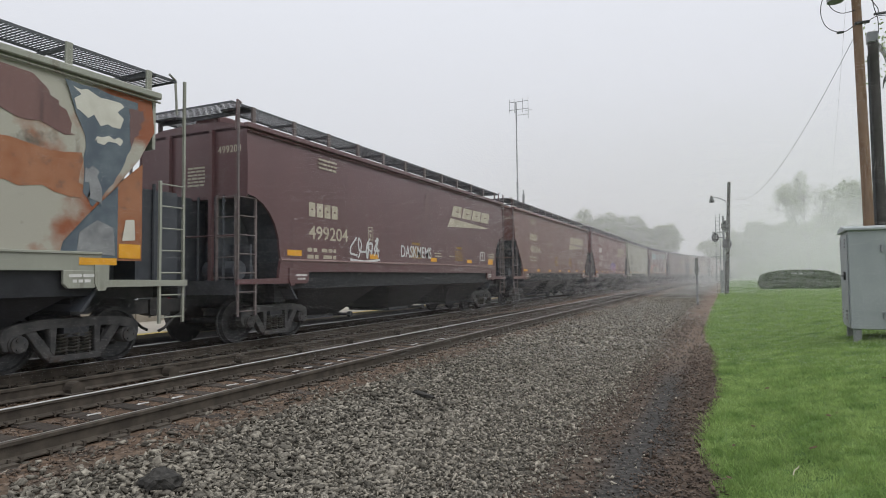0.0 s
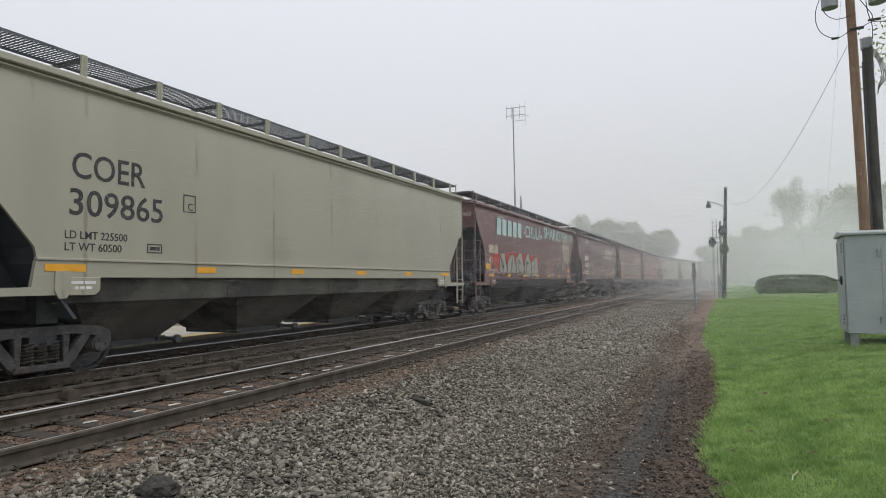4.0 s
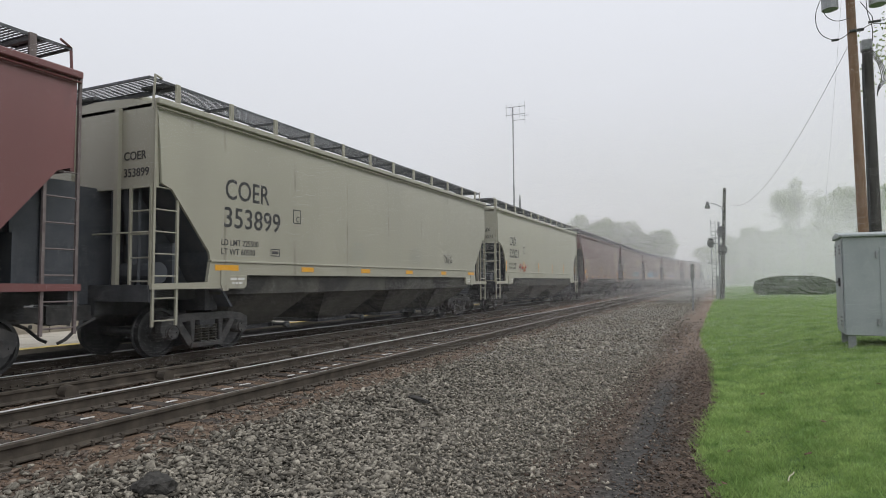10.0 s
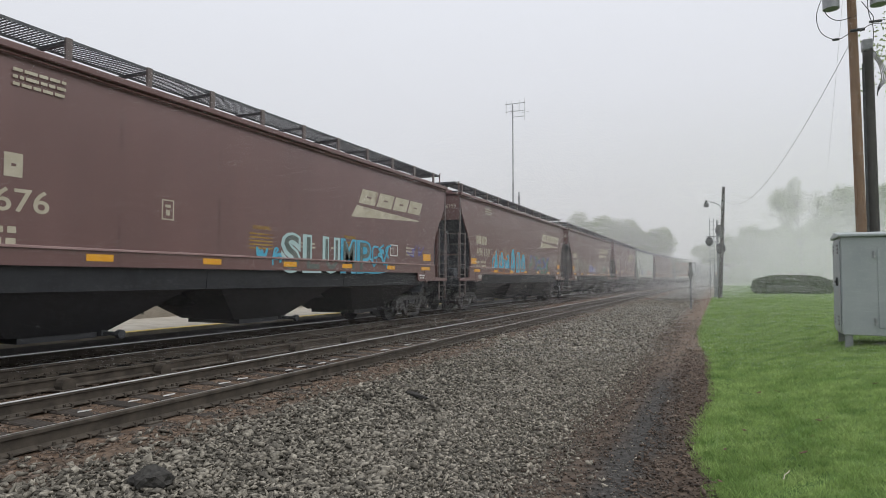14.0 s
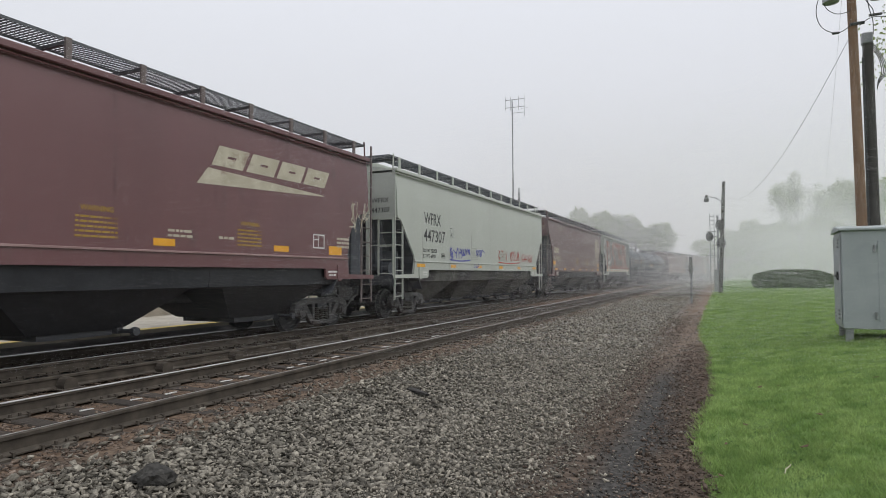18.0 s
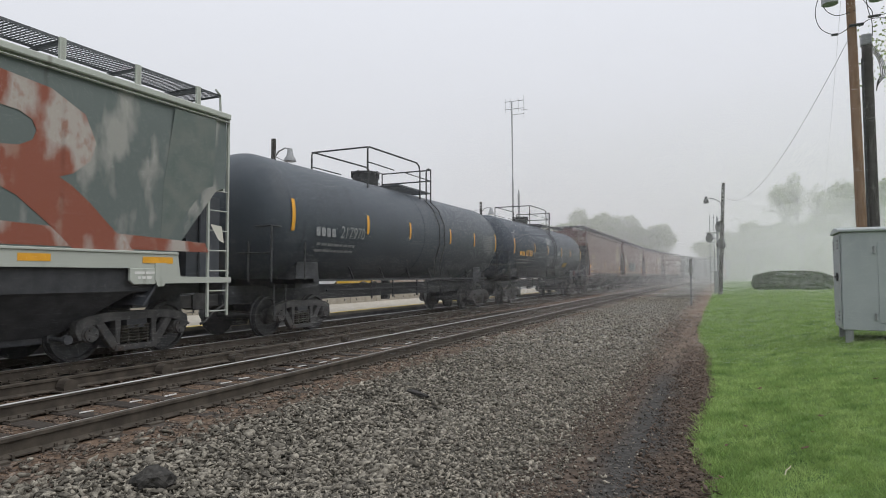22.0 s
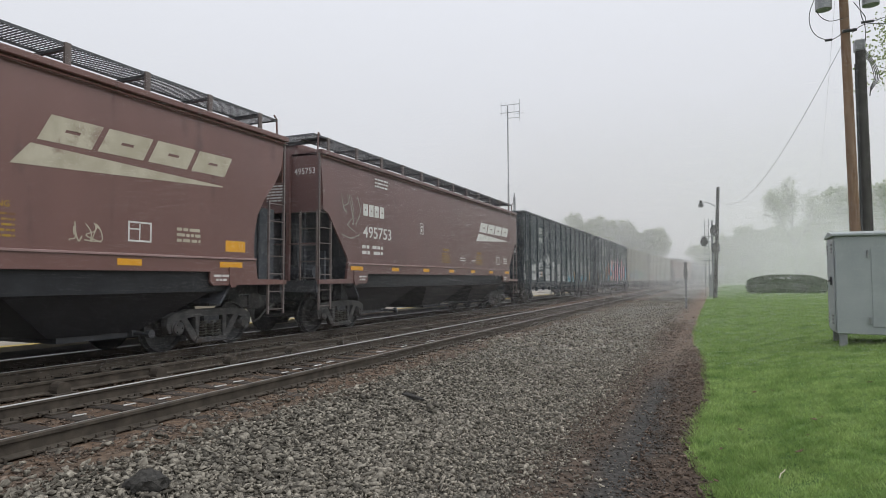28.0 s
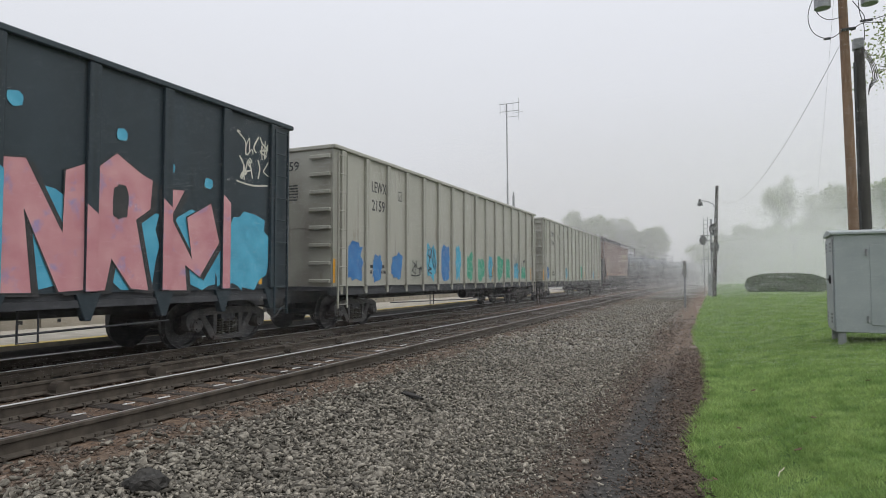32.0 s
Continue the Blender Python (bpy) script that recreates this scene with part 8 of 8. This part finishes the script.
            sprayed(car, half, 17.85, 1.82, blob(225, 0.9, 1.25, SPRAYSKY, "paint_cloud", 0.2), "", x)
    elif i in (27, 28):
        x = SIDE - 0.074
        rng = random.Random(i)
        cols = (SPRAYROYAL, SPRAYROYAL, SPRAYROYAL, GONGREY, SPRAYSKY, SPRAYROYAL, SPRAYSKY, SPRAYGREEN, SPRAYGREEN, SPRAYSKY, SPRAYGREEN, SPRAYGREEN, SPRAYSKY, SPRAYGREEN)
        for k, mat in enumerate(cols):
            if i == 28 and k % 4:
                continue
            y = 1.15 + 1.23 * k + 0.6
            h = rng.uniform(0.6, 1.3)
            sprayed(car, half, y, 1.3 + h / 2, blob(240 + k, rng.uniform(0.5, 0.95), h, mat, "paint_patch", 0.25), "", x)
            if rng.random() < 0.6:
                tag(car, half, y - 0.3, 1.5, 0.7, rng.uniform(0.4, 1.0), 260 + k, DARKLETTER, 2, 0.04, x + 0.004)


def bold(c, height, mat, width):
    key = ("bold", c, mat.name, height)
    if key not in FONTS:
        cu = bpy.data.curves.new("letter", "FONT")
        cu.body, cu.size, cu.extrude, cu.resolution_u, cu.offset = c, height / 0.74, 0.002, 3, 0.09
        tmp = bpy.data.objects.new("letter", cu)
        scene.collection.objects.link(tmp)
        me = bpy.data.meshes.new_from_object(tmp.evaluated_get(bpy.context.evaluated_depsgraph_get()))
        bpy.data.objects.remove(tmp)
        lo, hi = min(v.co.x for v in me.vertices), max(v.co.x for v in me.vertices)
        me.transform(Matrix.Translation((-lo, 0, 0)))
        me.transform(Matrix(((0, 0, 1, 0), (width / (hi - lo), 0, 0, 0), (0, 1, 0, 0), (0, 0, 0, 1))))
        me.name = "letter_shape"
        me.materials.clear()
        me.materials.append(mat)
        FONTS[key] = me
    return FONTS[key]


# ---- the train: couplings in metres along the line at the clip's start, front first ----
SPEED = 14.69
JOINTS = (-9.6, 8.7, 26.2, 44.3, 62.3, 80.5, 99.1, 116.9, 135.5, 153.7, 171.2, 188.8, 207.5, 226.1, 244.2, 262.5, 279.8, 297.7, 315.9, 333.1, 349.7, 367.6, 386.1,
          404.5, 423.1, 440.8, 461.8, 482.5, 503.6, 524.6, 542.8, 560.0, 577.2, 594.4, 611.6, 628.8, 646.0)
TRAIN = []


def car_pose(centre, spread=6.8):
    a, _ = line_at(TRAIN_X, centre - spread)
    b, _ = line_at(TRAIN_X, centre + spread)
    d = b - a
    return Matrix.Translation((a + b) / 2) @ Matrix.Rotation(-math.atan2(d.x, d.y), 4, "Z")


KINDS = ["patch"] + ["brown"] * 3 + ["tan"] + ["brown"] * 4 + ["tan", "cream"] + ["brown"] * 5 + ["pale", "brown", "soo", "tank", "tank"] + ["brown"] * 4 + ["black", "black", "grey", "grey", "brown"] + ["tank"] * 6
NUMBERS = {1: "499204", 2: "485564", 3: "487222", 4: "309865", 5: "470552", 6: "490417", 7: "483890", 8: "485652", 9: "353899", 10: "520021", 11: "473409", 12: "481676", 13: "496159", 14: "474150", 15: "489628",
           16: "447307", 17: "474892", 18: "119046", 19: "217970", 20: "681963", 21: "476343", 22: "473417", 23: "475118", 24: "495753", 25: "19104", 26: "19024", 27: "2159", 28: "2204", 29: "471906"}
CODES = {4: "COER", 9: "COER", 10: "CAIX", 16: "WFRX", 25: "CDEX", 26: "CDEX", 27: "LEWX", 28: "LEWX"}
SHADE = {1: 0, 2: 4, 3: 1, 5: 3, 6: 0, 7: 4, 8: 1, 11: 2, 12: 2, 13: 2, 14: 2, 15: 3, 17: 0, 21: 2, 22: 2, 23: 4, 24: 2, 29: 4}
EMBLEM = {5, 11, 17, 21, 22}
DEEP = {5, 7, 11, 12, 13, 14, 17, 21, 22, 23}
# the number's place and the mark's, the number's foot and width, the sign's place and foot
PLACES = {1: (2.92, 2.82, 2.29, 1.63, 10.75, 3.12), 2: (3.21, 3.16, 2.57, 1.77, 11.47, 2.98), 3: (3.40, 3.16, 2.59, 1.77, 11.83, 2.98), 5: (2.10, 2.60, 2.13, 1.60, 15.88, 3.27),
          6: (3.00, 2.83, 2.32, 1.62, 10.72, 3.12), 7: (2.20, 2.82, 2.27, 1.50, 11.87, 2.99), 8: (3.33, 3.25, 2.62, 1.73, 11.80, 2.97), 11: (2.15, 2.60, 2.13, 1.70, 15.94, 3.22),
          12: (2.31, 2.73, 2.26, 1.55, 11.80, 2.97), 13: (2.30, 2.73, 2.26, 1.55, 11.80, 2.97), 14: (2.00, 2.73, 2.26, 1.55, 11.35, 2.97), 15: (2.79, 2.81, 2.32, 1.57, 10.33, 3.08),
          17: (2.00, 2.62, 2.14, 1.57, 15.62, 3.23), 21: (2.52, 2.62, 2.09, 1.45, 15.17, 3.23), 22: (2.60, 2.60, 2.12, 1.5, 15.80, 3.23), 23: (2.40, 2.75, 2.26, 1.55, 12.02, 2.98),
          24: (2.68, 3.12, 2.52, 1.6, 11.42, 2.90), 29: (2.20, 2.75, 2.26, 1.55, 11.60, 2.98)}
for i, kind in enumerate(KINDS):
    front, back = JOINTS[i], JOINTS[i + 1]
    L, mid = back - front, (front + back) / 2
    m = car_pose(mid)
    half = L / 2
    if kind == "brown":
        shade = BROWNS[SHADE.get(i, 0)]
        word = ("dark maroon", "brick red", "faded reddish-brown", "plum brown", "rusty brown")[SHADE.get(i, 0)]
        style = "deep" if i in DEEP else "round" if i in (1, 6, 15) else "square"
        car = hopper_car(m, shade, shade, "%s covered grain hopper car with roof walkway" % word, round(L, 2), style)
        railroad_marks(car, half, NUMBERS[i], WHITEPAINT if i in (3, 6, 8, 24) else CREAMPAINT, "emblem" if i in EMBLEM else "swoosh", PLACES[i], style)
    elif kind in ("tan", "cream", "pale"):
        p = {"tan": TAN, "cream": CREAM, "pale": PALE}[kind]
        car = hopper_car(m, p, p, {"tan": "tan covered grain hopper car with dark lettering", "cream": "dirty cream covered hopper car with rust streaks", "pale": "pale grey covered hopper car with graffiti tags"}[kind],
                         round(L, 2), "round" if kind == "cream" else "square", DARKTAN, 4 if kind != "cream" else 3)
        x = SIDE + 0.002
        a = {9: 2.28, 10: 2.48, 4: 2.4, 16: 2.62}[i]
        part("reporting_mark", lettering(CODES[i], 0.40, DARKLETTER, 1.3 if i != 10 else 0.98), None, car, at=(x, a - half, 3.02))
        part("car_number", lettering(NUMBERS[i], 0.40, DARKLETTER, 1.70 if i != 10 else 1.36), None, car, at=(x, a - 0.04 - half, 2.46))
        limits = {9: ("LD LMT 225500", "LT WT 60500"), 10: ("LD LMT 224300", "LT WT 61700"), 16: ("LD LMT 225300", "LT WT 60700"), 4: ("LD LMT 225500", "LT WT 60500")}[i]
        part("load_limit", lettering(limits[0], 0.12, DARKLETTER, 1.05), None, car, at=(x, a - 0.08 - half, 2.10))
        part("load_limit", lettering(limits[1], 0.12, DARKLETTER, 0.95), None, car, at=(x, a - 0.08 - half, 1.92))
        part("plate_sign", shared("plate_dark", lambda: flat("plate_sign", [[(0, 0), (0.28, 0), (0.28, 0.02), (0, 0.02)], [(0, 0.30), (0.28, 0.30), (0.28, 0.32), (0, 0.32)], [(0, 0.021), (0.02, 0.021), (0.02, 0.299), (0, 0.299)],
             [(0.26, 0.021), (0.28, 0.021), (0.28, 0.299), (0.26, 0.299)]], DARKLETTER)), None, car, at=(x, a + 2.1 - half, 2.7))
        part("plate_letter", lettering("C", 0.13, DARKLETTER), None, car, at=(x, a + 2.2 - half, 2.74))
        part("data_panel", shared("panel_dark", lambda: flat("data_panel", [[(0, 0), (0.3, 0), (0.3, 0.02), (0, 0.02)], [(0, 0.14), (0.3, 0.14), (0.3, 0.16), (0, 0.16)], [(0, 0.021), (0.02, 0.021), (0.02, 0.139), (0, 0.139)],
             [(0.28, 0.021), (0.3, 0.021), (0.3, 0.139), (0.28, 0.139)], [(0.05, 0.05), (0.25, 0.05), (0.25, 0.11), (0.05, 0.11)]], DARKLETTER)), None, car, at=(x, a + 1.35 - half, 1.93))
        for y in (6.75, 10.1):
            part("warning_print", shared("warn_dark", lambda: bars([(0, 0.75, 0.07 * k, 0.02) for k in range(5)] + [(0.15, 0.6, 0.40, 0.045)], GONGREY, "warning_print")), None, car, at=(x, -half + y, 1.95))
        part("end_number", end_lettering(NUMBERS[i], 0.15, DARKLETTER), None, car, at=(0.72, -half + (0.925 if kind == "cream" else 0.725), 3.25))
        part("end_mark", end_lettering(CODES[i], 0.15, DARKLETTER), None, car, at=(0.72, -half + (0.925 if kind == "cream" else 0.725), 3.55))
        if kind == "cream":
            for y in (1.95, 4.67, 7.33, 10.17, 12.95, 15.9):
                part("reflector", shared("tape_up", lambda: flat("reflector", [[(-0.05, 0), (0.05, 0), (0.05, 0.48), (-0.05, 0.48)]], REFLECT)), None, car, at=(x, y - half, 1.84))
        else:
            reflectors(car, half, 6)
    elif kind == "patch":
        car = hopper_car(m, PATCHY, GONGREY, "old hopper car patched in white, orange and blue-grey paint", round(L, 2), "belly")
        reflectors(car, half, 6)
    elif kind == "soo":
        car = hopper_car(m, SLATECAR, PALE, "grey hopper car with huge flaking red letters", round(L, 2), "square", UNDER)
        part("car_number", lettering(NUMBERS[i], 0.34, WHITEPAINT, 1.15), None, car, at=(SIDE + 0.018, -half + 2.65, 2.18))
        part("end_number", end_lettering(NUMBERS[i], 0.15, DARKLETTER), None, car, at=(0.72, -half + 0.725, 4.0))
        reflectors(car, half, 7)
    elif kind == "tank":
        car = tank_car(m, round(L, 2), NUMBERS.get(i, "218004"), "black tank car with amber reflector strips", REFLECT if i == 20 else GALV,
                       ((1.4, 0.24), (4.66, 0.17), (7.2, 0.17), (10.36, 0.17), (12.72, 0.17), (L - 1.35, 0.24)) if i != 20 else ((1.4, 0.24), (4.9, 0.17), (7.6, 0.17), (10.9, 0.17), (13.24, 0.17), (L - 1.45, 0.26)), -1.14 if i == 20 else -0.8, BLACKPAINT if i == 20 else TANKGREY, 0.35 if i == 20 else 0.95)
    else:
        body = GONBLACK if kind == "black" else GONCREAM
        car = gondola(m, body, "black steel gondola car covered in graffiti" if kind == "black" else "weathered grey steel gondola car with graffiti", round(L, 2),
                      (13, 1.43) if kind == "black" else (16, 1.23), 4.82 if kind == "black" else 4.77, NUMBERS[i], CODES[i], WHITEPAINT if kind == "black" else DARKLETTER,
                      1.9 if kind == "black" else 1.15, kind == "black")
    decorate(i, car, half)
    TRAIN.append((car, mid))


def motions():
    """The train rolls past at one speed; its wheels turn."""
    for car, mid in TRAIN:
        rows, t = [], 0.0
        while t < 32.0:
            rows.append((t, car_pose(mid - SPEED * t)))
            t += 1.0 if mid - SPEED * t > BEND_AT - 30 else 8.0
        rows.append((32.0, car_pose(mid - SPEED * 32.0)))
        walk(car, rows)
    for bird, p, q in BIRDS:
        step = (q - p) * 2
        rows = [(0.0, Matrix.Translation(p - step * 2.4)), (6.1, Matrix.Translation(p - step * 2.4)), (8.5, Matrix.Translation(p)), (9.0, Matrix.Translation(q)), (14.0, Matrix.Translation(q + step * 5)), (32.0, Matrix.Translation(q + step * 20))]
        walk(bird, rows)
    turn = SPEED / 0.457
    steps = int(32.0 * turn / 1.25)
    rows = [(32.0 * k / steps, Matrix.Rotation(32.0 * k / steps * turn, 4, "X")) for k in range(steps + 1)]
    walk(WHEELSETS[0], rows)
    act = WHEELSETS[0].animation_data
    for w in WHEELSETS[1:]:
        w.rotation_mode = "QUATERNION"
        d = w.animation_data_create()
        d.action, d.action_slot = act.action, act.action_slot


motions()
